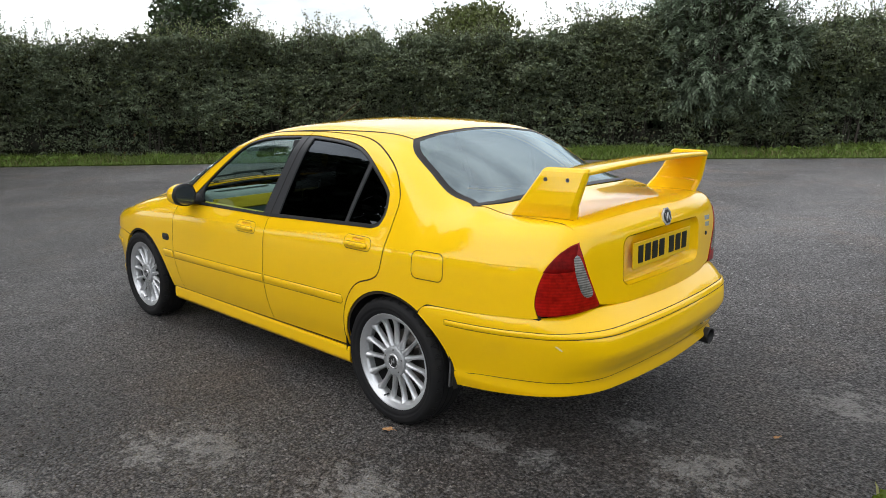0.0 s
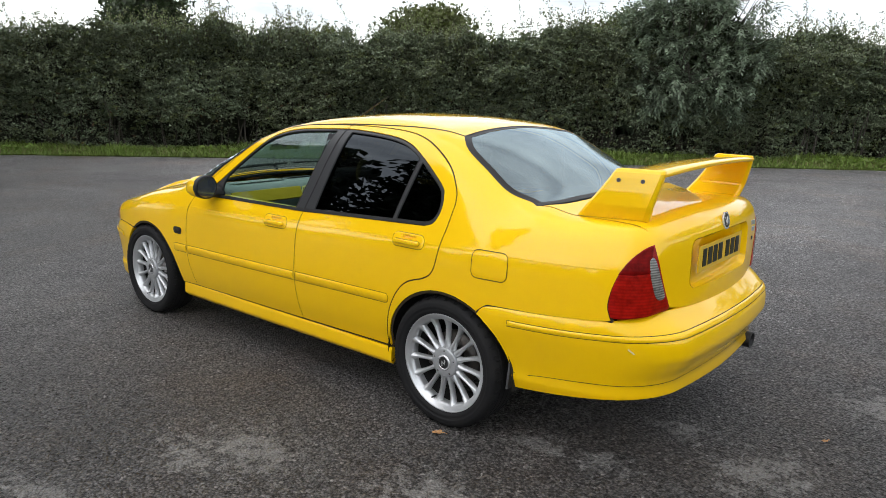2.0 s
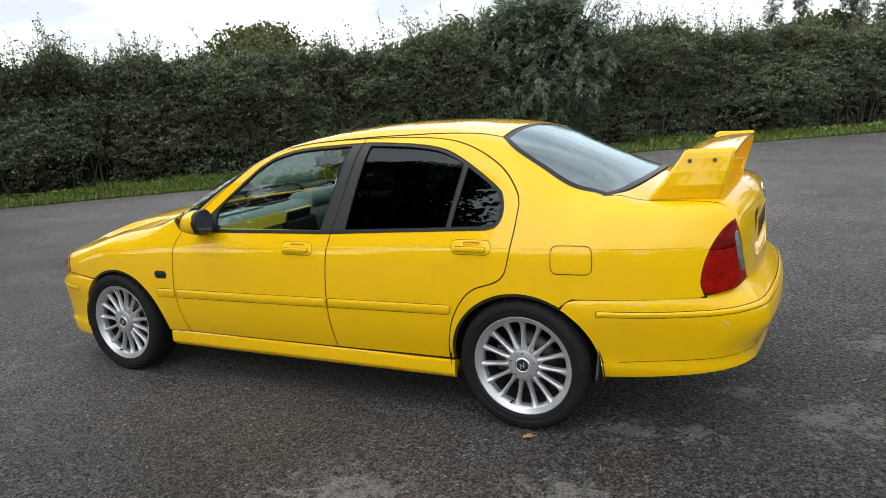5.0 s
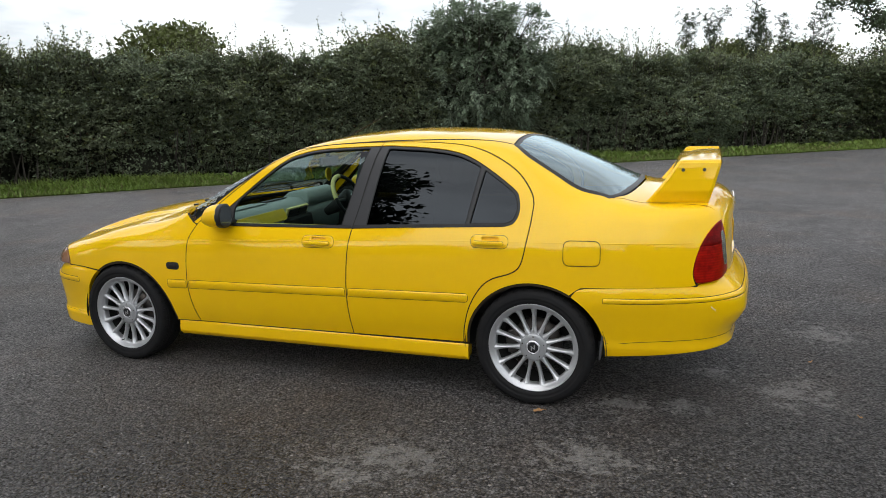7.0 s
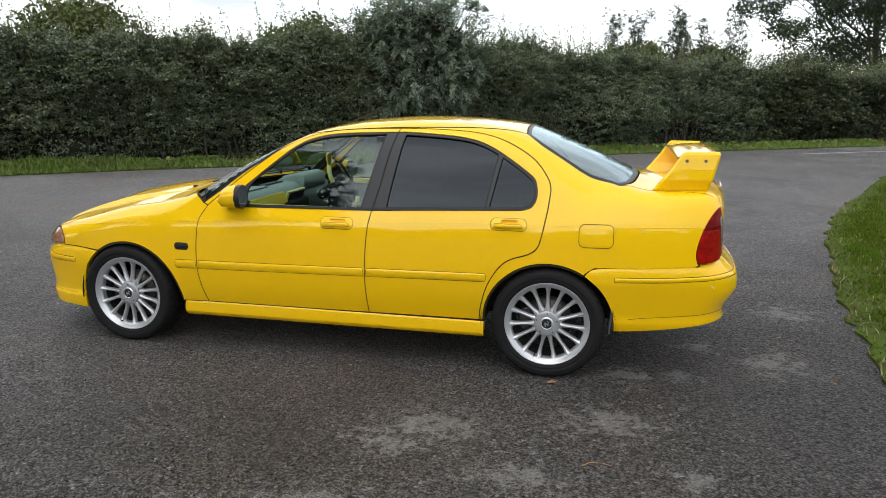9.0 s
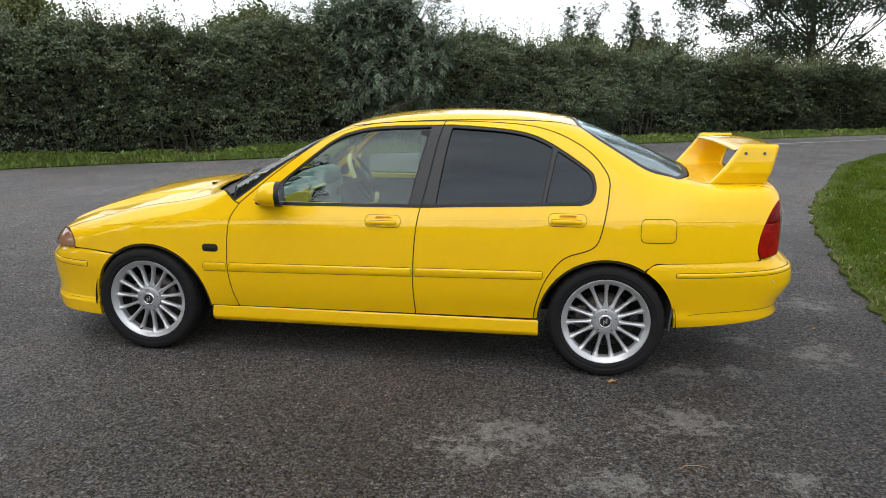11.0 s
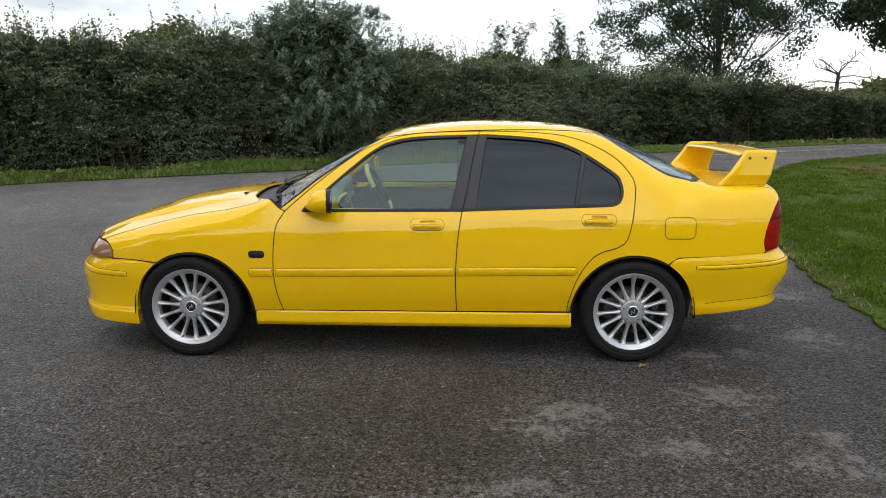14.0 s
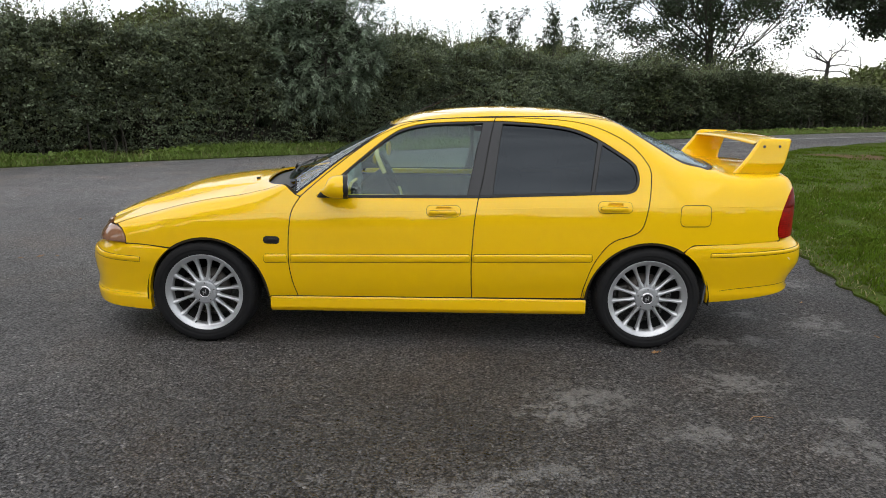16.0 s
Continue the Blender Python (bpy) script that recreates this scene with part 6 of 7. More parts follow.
x, y = tx[pick] + 0.07 * rng.standard_normal(30000), ty[pick] + 0.07 * rng.standard_normal(30000)
grass("island_grass", np.c_[x, y, 0.01 + island_height(x, y)], 0.04 + 0.035 * (pick % 7) / 7, LAWN, "longer green tufts on the island", wide=0.006, lean=0.8)
n = 1500
pick = rng.integers(0, 130, n)
x, y = tx[pick] + 0.10 * rng.standard_normal(n), ty[pick] + 0.10 * rng.standard_normal(n)
island_weeds = thing("island_weeds", (6, 2, 0.03), "low broad-leaved weeds in the island grass", "weeds", kind="stuff")
leaf_part("weed_leaves", np.c_[x, y, 0.03 + island_height(x, y) + 0.03 * rng.random(n)], 0.036, LAWN, island_weeds, flat=0.45)
n = 1500
y = rng.uniform(-1.6, 8, n)
x = np.interp(y, island_line[:, 1], island_line[:, 0]) + rng.random(n) ** 2 * 2.5
grass("island_grass", np.c_[x, y, 0.01 + island_height(x, y)], 0.045, DRY, "dry grass among the green", lean=1.0)


# ---- the hedge ----
def hedge_top(s):
    return np.interp(s, [-30, -22, -13.5, -11, -9.3, -7.7, -4, 1, 6, 12, 19, 23, 27, 45], [2.94, 2.96, 2.94, 2.72, 2.72, 2.94, 2.86, 2.82, 2.57, 2.42, 2.2, 1.92, 1.72, 1.65]) + 0.30 * value_noise(s * 0.5, s * 0 + 0.5, 41) + 0.22 * value_noise(s * 1.5, s * 0 + 0.5, 42) + 0.17 * value_noise(s * 3.7, s * 0 + 0.5, 43)


def hedge_face(s, z):
    """How far behind the verge's edge the hedge's face stands."""
    belly = 0.50 * (1 - np.clip(z / 1.0, 0, 1)) ** 1.6 + 0.18 * np.clip((z - 1.8) / 1.2, 0, 1) ** 2
    return 1.15 + belly - 0.46 * value_noise(s * 0.75, z * 0.9, 51) - 0.30 * value_noise(s * 2.1, z * 2.1, 52) - 0.15 * value_noise(s * 4.7, z * 4.7, 54)


hedge = thing("hedge", (0, 14, 0), "tall dense dark green hawthorn hedge with straggly shoots on top", "hedge")
# lumpy sheet behind the leaves, dark in place of inner shade
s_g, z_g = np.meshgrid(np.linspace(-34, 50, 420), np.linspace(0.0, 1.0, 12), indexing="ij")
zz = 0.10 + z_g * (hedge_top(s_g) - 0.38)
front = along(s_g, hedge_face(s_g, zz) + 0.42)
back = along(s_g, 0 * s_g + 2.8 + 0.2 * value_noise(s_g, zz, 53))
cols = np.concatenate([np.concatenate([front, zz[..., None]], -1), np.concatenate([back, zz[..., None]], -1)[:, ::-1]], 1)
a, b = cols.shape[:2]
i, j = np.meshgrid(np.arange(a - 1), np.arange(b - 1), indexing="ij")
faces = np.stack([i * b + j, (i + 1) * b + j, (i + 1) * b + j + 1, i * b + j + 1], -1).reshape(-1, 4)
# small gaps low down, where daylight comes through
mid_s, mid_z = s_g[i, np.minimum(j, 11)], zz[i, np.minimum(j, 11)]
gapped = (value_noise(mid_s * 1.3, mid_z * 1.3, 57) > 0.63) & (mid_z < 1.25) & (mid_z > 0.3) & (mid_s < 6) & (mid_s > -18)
put("hedge_core", fast_mesh("hedge_core", cols.reshape(-1, 3), faces[~gapped.ravel()], CORE, True), hedge, "dark sheet inside the hedge, coloured as its shade")


def hedge_points(n, s0, s1, deep=0.42):
    s = rng.uniform(s0, s1, n)
    h = hedge_top(s)
    z = 0.12 + (h - 0.12) * rng.random(n) ** 0.9
    thin = (z < 0.85) & (rng.random(n) < 0.55 + 0.4 * value_noise(s * 1.2, z * 2, 61))
    thin |= (value_noise(s * 1.3, z * 1.3, 57) > 0.63) & (z < 1.25) & (z > 0.3) & (s < 6) & (rng.random(n) < 0.85)
    out = hedge_face(s, z) + deep * rng.random(n) ** 1.6 - 0.05
    p = along(s, out)
    return np.c_[p, z][~thin], s[~thin]


pts, _ = hedge_points(110000, -26, 9, 0.40)
leaf_part("hedge_leaves", pts, 0.037, HEDGE_LEAF, hedge, "small dark hawthorn leaves")
# far stretch wears the darkened leaf colour
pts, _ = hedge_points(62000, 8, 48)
leaf_part("hedge_leaves", pts, 0.058, FAR_HEDGE_LEAF, hedge, "far hedge leaves, darkened in colour for shade")
pts, _ = hedge_points(60000, -26, 13, 0.14)
leaf_part("lighter_leaves", pts[rng.random(len(pts)) < np.clip(pts[:, 2] / 2.2 - 0.35, 0.05, 1)], 0.040, TOP_LEAF, hedge, "lighter outer leaves")
pts, _ = hedge_points(6000, -26, 30, 0.3)
leaf_part("rusty_leaves", pts[(pts[:, 2] < 1.5)], 0.048, BROWN_LEAF, hedge, "rusty brown leaves low in the hedge")
n = 66000
s = rng.uniform(-30, 46, n)
p = along(s, rng.uniform(1.1, 2.8, n))
leaf_part("hedge_crown", np.c_[p, hedge_top(s) - 0.34 * rng.random(n) ** 1.4], 0.046, HEDGE_LEAF, hedge, "leaves on the hedge top")

# leafy sprays that reach out of the face, flat side up
def sprays(n, s0, s1, each, reach, size, mat, label, share=1.0):
    at, _ = hedge_points(n, s0, s1, 0.16)
    at = at[rng.random(len(at)) < share]
    n = len(at)
    way = np.c_[np.tile(-LINE_OUT, (n, 1)) * rng.uniform(0.35, 1.0, (n, 1)) + LINE_DIR * 0.65 * rng.standard_normal((n, 1)), rng.uniform(-0.35, 0.45, n) + 0.35 * (at[:, 2] > 2.2)]
    way /= np.linalg.norm(way, axis=1)[:, None]
    across = np.cross(way, (0, 0, 1.0))
    far = rng.uniform(0.5, 1.0, (n, 1)) * reach
    f = rng.random((n, each))
    pts = at[:, None] + way[:, None] * (far * f)[..., None] + across[:, None] * (0.45 * far * (1 - 0.6 * f) * rng.uniform(-1, 1, (n, each)))[..., None]
    pts[..., 2] += 0.018 * rng.standard_normal((n, each)) - 0.10 * far * f * f
    leaf_part("spray_leaves", pts.reshape(-1, 3), size, mat, hedge, label, flat=0.30)


sprays(11500, -26, 10, 20, 0.40, 0.037, HEDGE_LEAF, "grey-green leafy sprays")
sprays(5200, -26, 12, 16, 0.34, 0.038, TOP_LEAF, "lighter leafy sprays", 0.45)
sprays(4200, 9, 46, 18, 0.50, 0.056, FAR_HEDGE_LEAF, "far leafy sprays, darkened in colour for shade")

runs, tips = [], []
bursts = rng.uniform(-26, 40, 230)
for k in range(3400):       # shoots above the clipped top, in bursts
    s0 = rng.choice(bursts) + 0.30 * rng.standard_normal() if k % 3 else rng.uniform(-26, 40)
    o0 = rng.uniform(1.15, 2.2)
    base = np.r_[along(s0, o0), hedge_top(s0) - 0.35]
    tall = rng.uniform(0.25, 0.85) * (1.45 if rng.random() < 0.10 else 1)
    lean = 0.16 * rng.standard_normal(3)
    pts = np.array([base + (lean[0] * t * t, lean[1] * t * t, tall * t) for t in np.linspace(0, 1, 5)])
    runs.append((pts, np.linspace(0.008, 0.002, 5), 4))
    m = int(44 * tall)
    f = rng.random(m)
    q = np.stack([np.interp(f, np.linspace(0, 1, 5), pts[:, c]) for c in range(3)], -1)
    tips.append(q + 0.035 * rng.standard_normal((m, 3)))
tagged(put("shoot_growth", tubes("shoot_growth", runs, BARK), hedge, "thin upright shoots"), kind="stuff")
leaf_part("shoot_leaves", np.concatenate(tips), 0.033, TOP_LEAF, hedge, "young leaves on the shoots")
runs = []
for k in range(420):       # bare stems in the hedge foot
    s0 = rng.uniform(-24, 30)
    base = np.r_[along(s0, rng.uniform(1.35, 1.9)), 0.0]
    lean = 0.22 * rng.standard_normal(2)
    pts = np.array([base + (lean[0] * t + 0.04 * rng.standard_normal(), lean[1] * t, 1.25 * t) for t in np.linspace(0, 1, 5)])
    runs.append((pts, np.linspace(rng.uniform(0.012, 0.035), 0.008, 5), 5))
tagged(put("undergrowth", tubes("undergrowth", runs, BARK), hedge, "bare brown stems at the hedge foot"), kind="stuff")


# ---- trees ----
def branch_out(base, tall, spread, rng, depth=4, first=0.3, thick=0.22, droop=0.0, kids=(3, 5), wobble=0.12, limbs=2, stem=0.45, fine=0.5):
    """A trunk with limbs that fork again and again: the runs of wood, and the fine ends."""
    runs, ends = [], []

    def grow(p, d, length, r, level):
        n = 6
        pts = [np.array(p, float)]
        d = np.array(d, float)
        for i in range(n - 1):
            d = d + wobble * rng.standard_normal(3) + (0, 0, -droop * level * 0.1)
            d /= np.linalg.norm(d)
            pts.append(pts[-1] + d * length / (n - 1))
        pts = np.array(pts)
        runs.append((pts, np.linspace(r, r * fine, n), 8 if level == 0 else 5 if level < 3 else 4))
        if level >= depth:
            ends.append(pts[-1])
            ends.append(pts[3])
            return
        m = rng.integers(kids[0], kids[1] + 1) + (limbs if level == 0 else 0)
        for k in range(m):
            f = rng.uniform(first if level == 0 else 0.35, 1.0) if k else 1.0
            at = np.array([np.interp(f, np.linspace(0, 1, n), pts[:, c]) for c in range(3)])
            t = rng.uniform(0, 2 * math.pi)
            sideways = np.array([math.cos(t), math.sin(t), 0.0]) * spread
            nd = d * (0.55 if k else 0.9) + sideways * (1.0 if k else 0.3) + np.array([0, 0, 0.28])
            grow(at, nd / np.linalg.norm(nd), length * rng.uniform(0.5, 0.72), r * 0.5 * (1.15 if not k else 0.8), level + 1)
    grow(base, (0.03, 0.02, 1), tall * stem, thick, 0)
    return runs, np.array(ends)


def crown_tree(name, base, middle, radii, seed, clumps, leaves, size, mat, label, category="tree", group="", thick=0.3, airy=0.55, clump=0.55, low_limb=0.12, limb_thick=0.20, rise=0.35):
    """A trunk whose limbs reach out to leaf clumps that fill an uneven crown."""
    r = np.random.default_rng(seed)
    ob = thing(name, base, label, category, group)
    base, middle, radii = np.array(base, float), np.array(middle, float), np.array(radii, float)
    d = r.standard_normal((clumps, 3))
    d /= np.linalg.norm(d, axis=1)[:, None]
    t = np.arctan2(d[:, 1], d[:, 0])
    reach = (r.random(clumps) ** airy) * (1 + 0.22 * value_noise(t * 1.6, d[:, 2] * 2, seed))
    at = middle + d * reach[:, None] * radii
    top_z = middle[2] + 0.55 * radii[2]
    trunk = np.array([base + (0.25 * math.sin(2.1 * f + seed), 0.2 * math.sin(3.3 * f), (top_z - base[2]) * f) * np.array([thick, thick, 1]) + (middle - base) * (1, 1, 0) * f for f in np.linspace(0, 1, 9)])
    runs = [(trunk, np.linspace(thick, thick * 0.2, 9), 8)]
    main = [int(np.argmax(at[:, 2]))]
    for _ in range(max(6, clumps // 11)):      # main limbs, spread far apart
        main.append(int(np.argmax(np.min(np.linalg.norm(at[:, None] - at[main][None], axis=2), 1))))
    limbs = []
    for k in main:
        c = at[k]
        f = np.clip((c[2] - base[2] - rise * np.hypot(*(c - middle)[:2])) / (top_z - base[2]) * r.uniform(0.75, 1.0), low_limb, 0.95)
        root = np.array([np.interp(f, np.linspace(0, 1, 9), trunk[:, i]) for i in range(3)])
        span = np.linalg.norm(c - root)
        limb = glide([root, root + 0.35 * (c - root) + 0.06 * span * r.standard_normal(3) - (0, 0, 0.05 * span), root + 0.7 * (c - root) + 0.06 * span * r.standard_normal(3), c], max(0.25, span / 9))
        limbs.append(limb)
        runs.append((limb, np.linspace(thick * limb_thick * (1.5 - 0.8 * f), thick * 0.05, len(limb)), 6))
    for k, c in enumerate(at):
        if k not in main:
            limb = limbs[int(np.argmin([np.linalg.norm(at[i] - c) for i in main]))]
            root = limb[int(len(limb) * r.uniform(0.35, 0.85))]
            mid = 0.5 * (root + c) + 0.10 * np.linalg.norm(c - root) * r.standard_normal(3)
            runs.append((glide([root, mid, c], max(0.2, np.linalg.norm(c - root) / 5)), thick * 0.07, 4))
        for _ in range(3):
            e = c + clump * r.standard_normal(3)
            runs.append((np.array([c, 0.5 * (c + e) + 0.1 * clump * r.standard_normal(3), e]), [thick * 0.045, thick * 0.035, thick * 0.02], 3))
    runs = [(q, np.broadcast_to(w, len(q)), k) for q, w, k in runs]
    put("trunk", tubes("trunk", runs, BARK), ob, "trunk and spreading limbs")
    pick = at[r.integers(0, clumps, leaves)]
    pts = pick + clump * np.clip(r.standard_normal((leaves, 3)), -1.7, 1.7) * (1, 1, 0.72)
    v, f = leaf_cloud(pts, size, r)
    tagged(put("crown", fast_mesh("crown", v, f, mat), ob, "uneven leafy crown"), kind="stuff")
    return ob


ash = crown_tree("ash_tree", (13.8, 31.1, -0.05), (13.2, 31.2, 7.4), (5.7, 5.2, 5.2), 5, 270, 54000, 0.080, TREE_LEAF, "tall dark ash tree with an airy crown behind the hedge", thick=0.20, airy=0.48, clump=0.31, low_limb=0.22, limb_thick=0.24, rise=0.85)
for at, n, wide in (((13.6, 31.0, 2.9), 5200, (1.5, 1.2, 0.50)), ((11.5, 32.2, 3.0), 4200, (0.9, 0.9, 0.45)), ((10.2, 31.6, 2.8), 2600, (0.8, 0.8, 0.35))):
    leaf_part("low_growth", np.array(at) + np.clip(rng.standard_normal((n, 3)), -1.8, 1.8) * wide, 0.060, TREE_LEAF, ash, "dark low shoots round the trunk")
dead_tree = thing("dead_tree", (21.4, 35.5, -0.05), "leafless grey dead tree with wide crooked limbs in the field", "tree")
r = np.random.default_rng(12)
runs = [(np.array([(21.4, 35.5, -0.05), (21.42, 35.5, 1.4), (21.36, 35.5, 2.6), (21.40, 35.5, 3.3)]), [0.16, 0.13, 0.11, 0.09], 8)]


def dead_limb(at, way, length, thick, level):
    pts, d = [np.array(at, float)], np.array(way, float)
    for k in range(6):
        d = d / np.linalg.norm(d) + 0.24 * r.standard_normal(3) * (1, 1, 0.8)
        pts.append(pts[-1] + d / np.linalg.norm(d) * length / 6)
    pts = np.array(pts)
    runs.append((pts, np.linspace(thick, thick * 0.45, 7), 6))
    if level:
        for k in (2, 3, 4, 5, 6):
            side_way = pts[k] - pts[k - 1]
            side_way = side_way / np.linalg.norm(side_way) + 0.85 * r.standard_normal(3) + (0, 0, 0.25)
            dead_limb(pts[k], side_way, length * r.uniform(0.28, 0.5), thick * 0.5, level - 1)


for at_z, way, length in ((3.2, (-0.8, 0.3, 0.45), 1.7), (3.25, (-0.4, 0.2, 0.9), 1.55), (3.3, (0.15, -0.1, 1.0), 1.4), (3.25, (0.6, -0.3, 0.75), 1.7), (3.05, (0.95, -0.4, 0.30), 1.9), (2.8, (-0.95, 0.45, 0.12), 1.6), (2.75, (0.9, -0.4, 0.02), 1.5), (3.1, (0.1, 0.8, 0.6), 1.2)):
    dead_limb((21.40, 35.5, at_z), way, length * 0.82, 0.042, 2)
put("trunk", tubes("trunk", runs, DEADWOOD), dead_tree, "bare trunk and crooked limbs")
crown_tree("oak_tree", (28.7, 32.5, -0.05), (28.0, 32.5, 9.55), (10.5, 9.5, 5.2), 8, 220, 92000, 0.118, OAK_LEAF, "large dark oak with wide spreading branches", thick=0.5, airy=0.30, clump=0.50)
for at, r, z, rz, seed, lab in (((-48.0, 57.4), 5.0, 6.6, 4.6, 21, "round green tree beyond the hedge"), ((-46.0, 24.0), 3.4, 5.8, 4.0, 22, "round dark green tree beyond the hedge"),
                                ((-36.0, 31.0), 2.3, 3.5, 2.3, 23, "low round tree beyond the hedge"), ((-13.5, 32.5), 2.0, 3.6, 2.0, 24, "low green tree beyond the hedge"),
                                ((4.0, 66.0), 3.0, 4.0, 2.2, 25, "far green tree beyond the hedge"), ((11.0, 70.0), 3.2, 4.0, 2.2, 26, "far green tree beyond the hedge"), ((44.6, 67.5), 4.2, 2.4, 2.0, 28, "low yellow-green tree beyond the hedge"), ((50.5, 66.0), 4.6, 2.2, 1.9, 29, "low yellow-green tree beyond the hedge"), ((-22.0, 55.0), 3.0, 4.4, 2.4, 27, "far green tree beyond the hedge")):
    crown_tree("field_tree", (*at, -0.05), (*at, z), (r, r, rz), seed, 120, 12500, 0.050 * r + 0.036, TREE_LEAF if "dark" in lab else FAR_LEAF, lab, group="trees beyond the hedge", thick=0.22, airy=0.28, clump=0.17 * r)

def leaflets(at, way, up, length, wide):
    """Long pointed leaflets: where each begins, the way it points, the side that it turns up."""
    side_way = np.cross(way, up)
    side_way /= np.linalg.norm(side_way, axis=1)[:, None] + 1e-9
    v = np.stack([at, at + way * 0.42 * length + side_way * wide / 2, at + way * length - (0, 0, 0.012), at + way * 0.42 * length - side_way * wide / 2], 1).reshape(-1, 3)
    i = np.arange(len(at))[:, None] * 4
    return v, np.concatenate([i + [0, 1, 2], i + [0, 2, 3]], 1).reshape(-1, 3)


def fronds(centres, outward_way, each, length, leaf=0.115):
    n = len(centres) * each
    root = np.repeat(centres, each, 0) + 0.07 * rng.standard_normal((n, 3))
    way = np.repeat(outward_way, each, 0) * 0.60 + 0.85 * rng.standard_normal((n, 3)) + (0, 0, -0.05)
    way /= np.linalg.norm(way, axis=1)[:, None]
    across = np.cross(way, (0, 0, 1.0))
    across /= np.linalg.norm(across, axis=1)[:, None] + 1e-9
    up = np.cross(across, way)
    long = length * rng.uniform(0.7, 1.2, n)[:, None]
    at, ways, ups = [], [], []
    for f, turn in ((0.30, 1), (0.30, -1), (0.52, 1), (0.52, -1), (0.74, 1), (0.74, -1), (0.95, 0)):
        at.append(root + way * long * f - (0, 0, 1.0) * long * 0.25 * f * f)
        w = way * (0.75 if turn else 1.0) + across * 0.75 * turn + (0, 0, -0.16) + 0.16 * rng.standard_normal((n, 3))
        ways.append(w / np.linalg.norm(w, axis=1)[:, None])
        ups.append(up)
    return leaflets(np.concatenate(at), np.concatenate(ways), np.concatenate(ups), leaf, 0.36 * leaf)


# saplings standing up behind the hedge
for k, (x, y, tall) in enumerate(((4.5, 20.7, 4.5), (4.75, 20.9, 4.0), (3.4, 20.8, 4.3), (2.7, 20.9, 4.2), (6.2, 20.5, 4.05), (5.5, 20.7, 3.9))):
    sap = thing("ash_sapling", (x, y, -0.05), "slim upright ash sapling with feathery leaves", "sapling", "saplings behind the hedge")
    runs, pts = [], []
    for b in range(2):
        foot = np.array([x, y, 0.0]) + 0.14 * rng.standard_normal(3) * (1, 1, 0)
        top_h = tall * rng.uniform(0.82, 1.0) if b else tall
        stem = np.array([foot + (0.15 * rng.standard_normal() * t, 0.15 * rng.standard_normal() * t, top_h * t) for t in np.linspace(0, 1, 7)])
        runs.append((stem, np.linspace(0.03, 0.005, 7), 5))
        for f in np.linspace(0.45, 0.98, 15):
            at = np.array([np.interp(f, np.linspace(0, 1, 7), stem[:, c]) for c in range(3)])
            for h in range(3):
                t = rng.uniform(0, 2 * math.pi)
                d = np.array([math.cos(t), math.sin(t), 0.75]) * rng.uniform(0.26, 0.42) * (1.42 - 1.15 * f)
                runs.append((np.array([at, at + d * 0.6, at + d]), [0.006, 0.004, 0.002], 3))
                pts.append(np.r_[at + 0.5 * d, d / np.linalg.norm(d)])
                pts.append(np.r_[at + d, d / np.linalg.norm(d)])
    put("stem", tubes("stem", runs, BARK), sap)
    pts = np.array(pts)
    v, f = fronds(pts[:, :3], pts[:, 3:], 3, 0.18, 0.080)
    tagged(put("sapling_leaves", fast_mesh("sapling_leaves", v, f, TREE_LEAF), sap), kind="stuff")

# the big elder bush that leans out of the hedge
elder = thing("elder_bush", (-2.3, 13.9, 0.0), "tall rounded elder bush standing out of the hedge", "bush")
runs, ends = branch_out((-2.3, 13.9, 0.0), 3.6, 1.0, np.random.default_rng(33), depth=3, first=0.15, thick=0.10)
put("trunk", tubes("trunk", runs, BARK), elder)
n = 420
d = rng.standard_normal((n, 3))
d /= np.linalg.norm(d, axis=1)[:, None]
t = np.arctan2(d[:, 1], d[:, 0])
rad = 1.0 + 0.20 * value_noise(t * 2.2, d[:, 2] * 2.6, 71) + 0.22 * value_noise(t * 5, d[:, 2] * 6, 72)
clusters = np.array([-2.3, 13.95, 2.40]) + d * (rad * rng.random(n) ** 0.16)[:, None] * (1.75, 1.40, 1.70)
ok = clusters[:, 2] > 0.8
v, f = fronds(clusters[ok], d[ok], 15, 0.27)
tagged(put("bush_leaves", fast_mesh("bush_leaves", v, f, BUSH_LEAF), elder, "long drooping grey-green elder leaves"), kind="stuff")
runs = [(np.array([(-2.3, 13.95, 1.2), 0.5 * (c + (-2.3, 13.95, 1.4)) + 0.08 * rng.standard_normal(3), c]), [0.03, 0.018, 0.006], 4) for c in clusters[ok]]
tagged(put("twig_growth", tubes("twig_growth", runs, BARK), elder, "thin branches"), kind="stuff")
# inner fill in a darker leaf colour, shade painted between the fronds
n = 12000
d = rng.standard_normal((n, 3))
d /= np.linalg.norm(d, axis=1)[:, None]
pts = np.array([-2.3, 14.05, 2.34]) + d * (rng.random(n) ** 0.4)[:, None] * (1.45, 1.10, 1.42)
leaf_part("inner_leaves", pts[pts[:, 2] > 0.9], 0.070, TREE_LEAF, elder, "inner leaves in a darker colour, as shade inside the bush", long=2.0)

# hedge and trees behind the camera, seen only as reflections
far_hedge = thing("field_hedge", (0, -26, 0), "dark hedge along the far side of the yard", "hedge")
n = 34000
x = rng.uniform(-45, 50, n)
z = rng.random(n) * (np.interp(x, [-6, 3], [3.2, 2.3]) + 0.4 * value_noise(x * 0.4, x * 0, 81))
leaf_part("hedge_leaves", np.c_[x, -26 + 0.8 * rng.standard_normal(n), z], 0.20, HEDGE_LEAF, far_hedge)
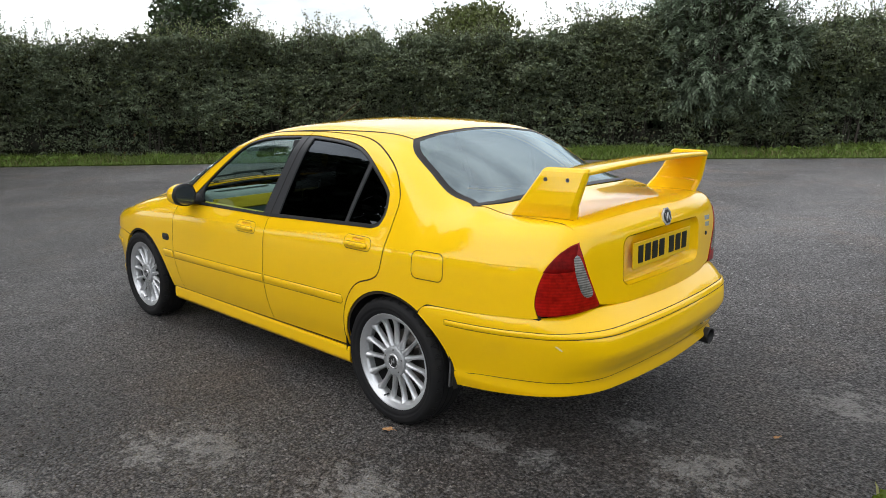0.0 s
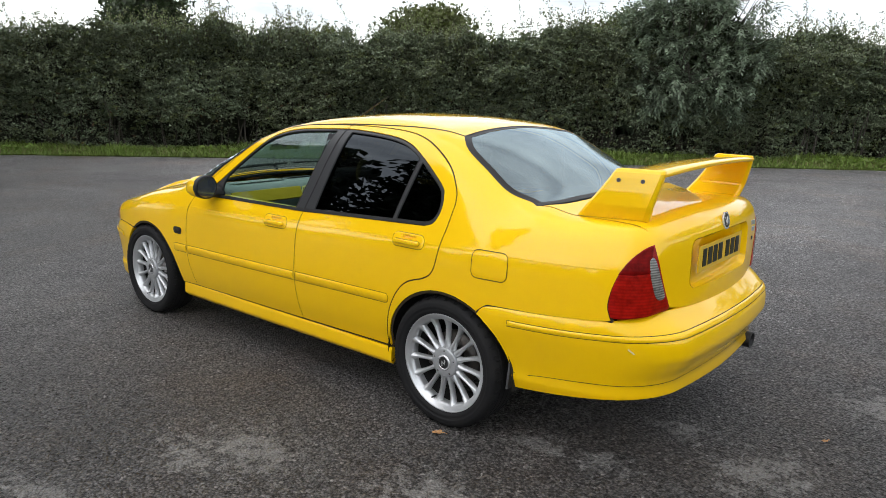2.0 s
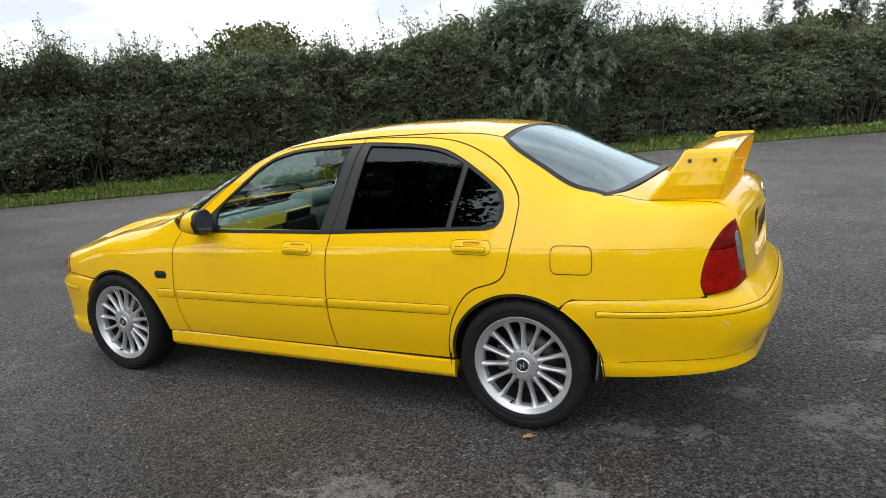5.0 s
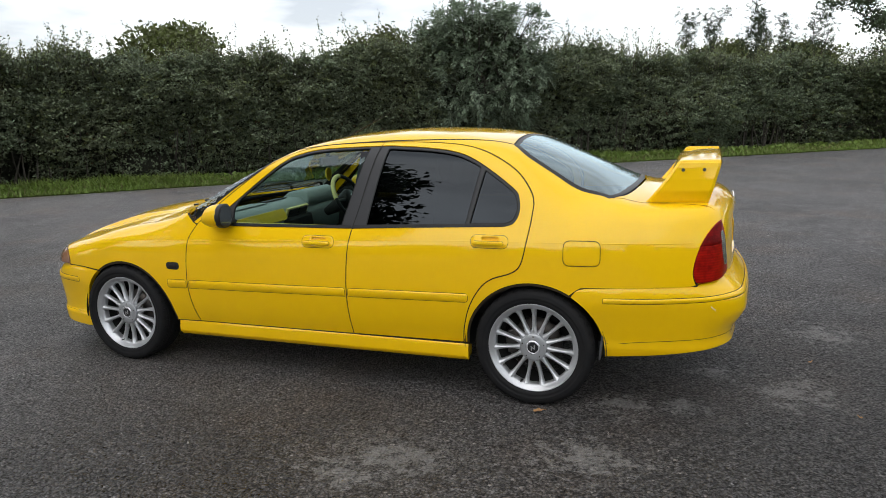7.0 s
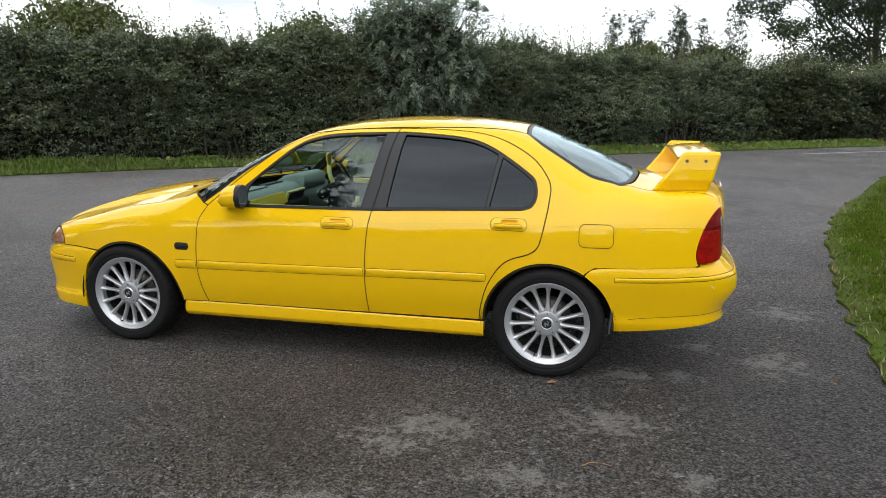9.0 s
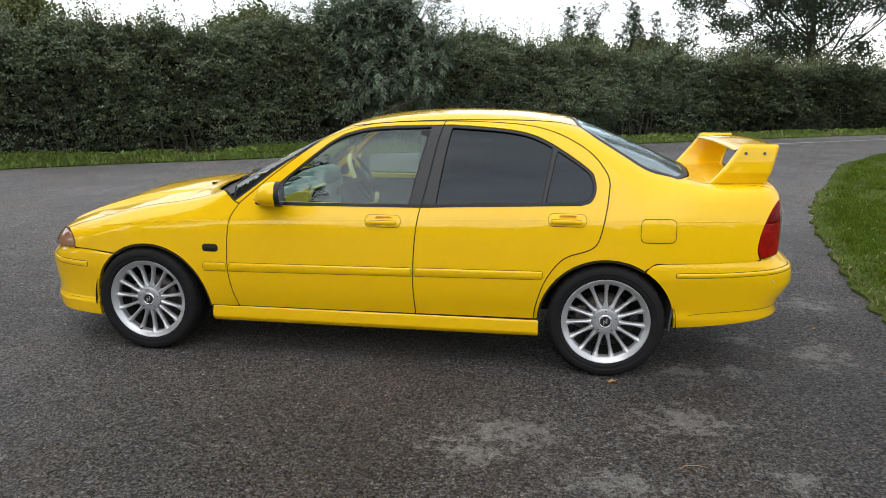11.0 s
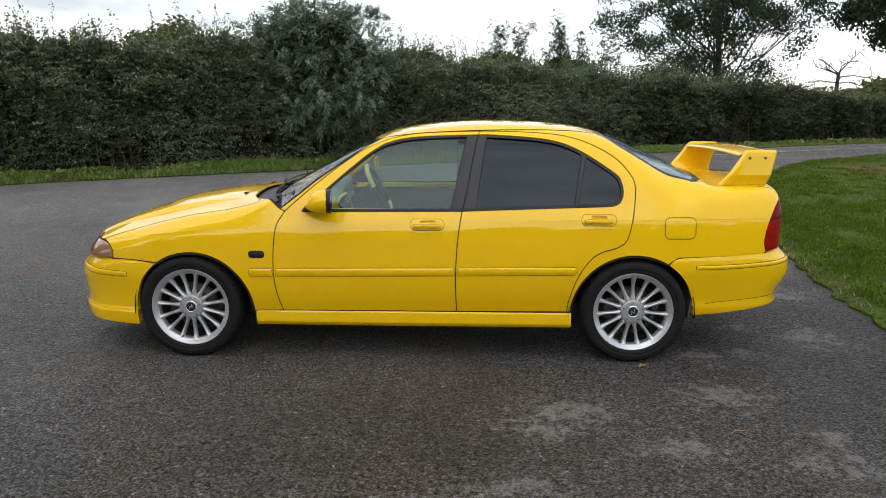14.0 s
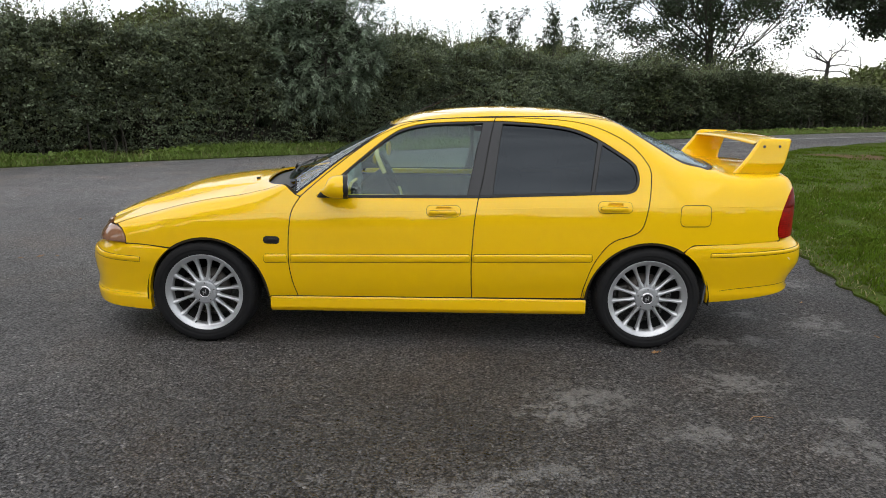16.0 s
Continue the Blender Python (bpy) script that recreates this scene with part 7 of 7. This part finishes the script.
# dark box behind the leaves, coloured as their inner shade
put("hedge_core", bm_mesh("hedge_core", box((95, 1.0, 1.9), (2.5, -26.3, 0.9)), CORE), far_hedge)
yard_trees = [(-7.6, -11.2, 15.0), (-13.0, -8.5, 11.0), (-16.5, -5.0, 11.0), (-20.0, -0.5, 11.0)] + [(x, -24.0 + 2.5 * math.sin(x * 1.7), 4.6 + 1.0 * math.sin(x * 0.9)) for x in np.arange(-17.0, 38.0, 5.0)]
for k, (x, y, tall) in enumerate(yard_trees):
    crown_tree("yard_tree", (x, y, -0.05), (x, y, 0.60 * tall), (0.18 * tall, 0.18 * tall, 0.42 * tall), 90 + k, 110 if tall > 8 else 45, (26000 if tall > 14 else 9000) if tall > 8 else 2000, 0.20 if tall > 14 else 0.42, OAK_LEAF, "dark leafy tree on the far side of the yard", group="trees across the yard", thick=0.3, airy=0.4, clump=0.6)

# distant wooded ridge
ridge_x = np.linspace(-500, 500, 160)
ridge_z = 13 + 5 * value_noise(ridge_x * 0.008, ridge_x * 0, 91) + 1.8 * value_noise(ridge_x * 0.05, ridge_x * 0, 92)
front = np.c_[ridge_x, np.full(160, 430.0), np.full(160, -1.0)]
crest = np.c_[ridge_x, np.full(160, 520.0), ridge_z]
behind = np.c_[ridge_x, np.full(160, 640.0), np.full(160, -1.0)]
k = np.arange(159)
f = np.concatenate([np.stack([k, k + 1, k + 161, k + 160], -1), np.stack([k + 160, k + 161, k + 321, k + 320], -1)])
ridge = tagged(new("distant_ridge", fast_mesh("distant_ridge", np.concatenate([front, crest, behind]), f, FIELD, True)), "low green ridge on the horizon", "hill", kind="structure")
n = 16000
x = rng.uniform(40, 460, n)
row = rng.random(n)
y = 440 + 80 * np.round(row * 4) / 4
base_z = np.interp(y, [430, 520], [0, 1]) * np.interp(x, ridge_x, ridge_z)
wood = thing("far_wood", (250, 480, 0), "far dark green wood along the ridge", "wood", kind="stuff")
leaf_part("far_leaves", np.c_[x, y + 4 * rng.standard_normal(n), base_z + 4.0 * rng.random(n) * (0.6 + 0.5 * value_noise(x * 0.1, y * 0.1, 95))], 1.5, FAR_LEAF, wood)

# ---- small things on the tarmac ----
def fallen_leaf(at, size, turn, seed):
    r = np.random.default_rng(seed)
    ob = thing("fallen_leaf", (at[0], at[1], 0.0), "curled brown autumn leaf lying on the tarmac", "leaf", "fallen leaves")
    t = np.linspace(0, 2 * math.pi, 28, endpoint=False)
    lobes = 1 + 0.28 * np.cos(5 * t + 0.4) + 0.1 * r.standard_normal(28)
    rim = np.stack([0.62 * np.cos(t) * lobes, 0.40 * np.sin(t) * lobes, 0.16 * np.cos(2 * t) ** 2 + 0.10], -1) * size
    verts = np.concatenate([[(0, 0, 0.004)], 0.5 * rim * (1, 1, 0.5), rim])
    i = np.arange(28)
    j = (i + 1) % 28
    faces = np.concatenate([np.stack([0 * i, 1 + i, 1 + j], -1), np.stack([1 + i, 29 + i, 29 + j], -1), np.stack([1 + i, 29 + j, 1 + j], -1)])
    c, s_ = math.cos(turn), math.sin(turn)
    verts = verts @ np.array([[c, s_, 0], [-s_, c, 0], [0, 0, 1]]) + (at[0], at[1], 0.002)
    put("blade", fast_mesh("blade", verts, faces, DEAD_LEAF, True), ob)
    stalk = np.array([(0.5 * size, 0, 0.006), (0.8 * size, 0.04 * size, 0.008), (1.05 * size, 0.02 * size, 0.003)]) @ np.array([[c, s_, 0], [-s_, c, 0], [0, 0, 1]]) + (at[0], at[1], 0.002)
    put("stalk", tubes("stalk", [(stalk, 0.0012, 4)], DEAD_LEAF), ob)


for k, (x, y, size, turn) in enumerate(((2.665, -0.90, 0.040, 0.4), (-2.24, 1.31, 0.045, 1.2), (-2.10, 1.34, 0.030, 2.5), (-2.38, 1.24, 0.025, 0.2), (-2.86, 3.20, 0.04, 2.0), (4.02, 0.2, 0.025, 1.0), (4.15, -0.55, 0.02, 2.2))):
    fallen_leaf((x, y), size, turn, k)
twig = put("twig", tubes("twig", [(np.array([(2.87, -1.78, 0.004), (2.90, -1.745, 0.006), (2.95, -1.735, 0.004), (2.99, -1.75, 0.004)]), [0.002, 0.002, 0.0015, 0.001], 5)], DEAD_LEAF), None, "")
tagged(twig, "thin pale curved twig lying on the tarmac", "twig")
for k in range(60):
    x, y = rng.uniform(-2.5, 4.2), rng.uniform(-3.2, -0.9)
    r = rng.uniform(0.004, 0.009)
    bm = bmesh.new()
    bmesh.ops.create_icosphere(bm, subdivisions=1, radius=r, matrix=pose(x, y, r * 0.4))
    for v in bm.verts:
        v.co += Vector(rng.standard_normal(3)) * r * 0.2
    me = bm_mesh("pebble", bm, LANE)
    tagged(new("pebble", me), "tiny grey stone lying on the tarmac", "stone", "loose stones")
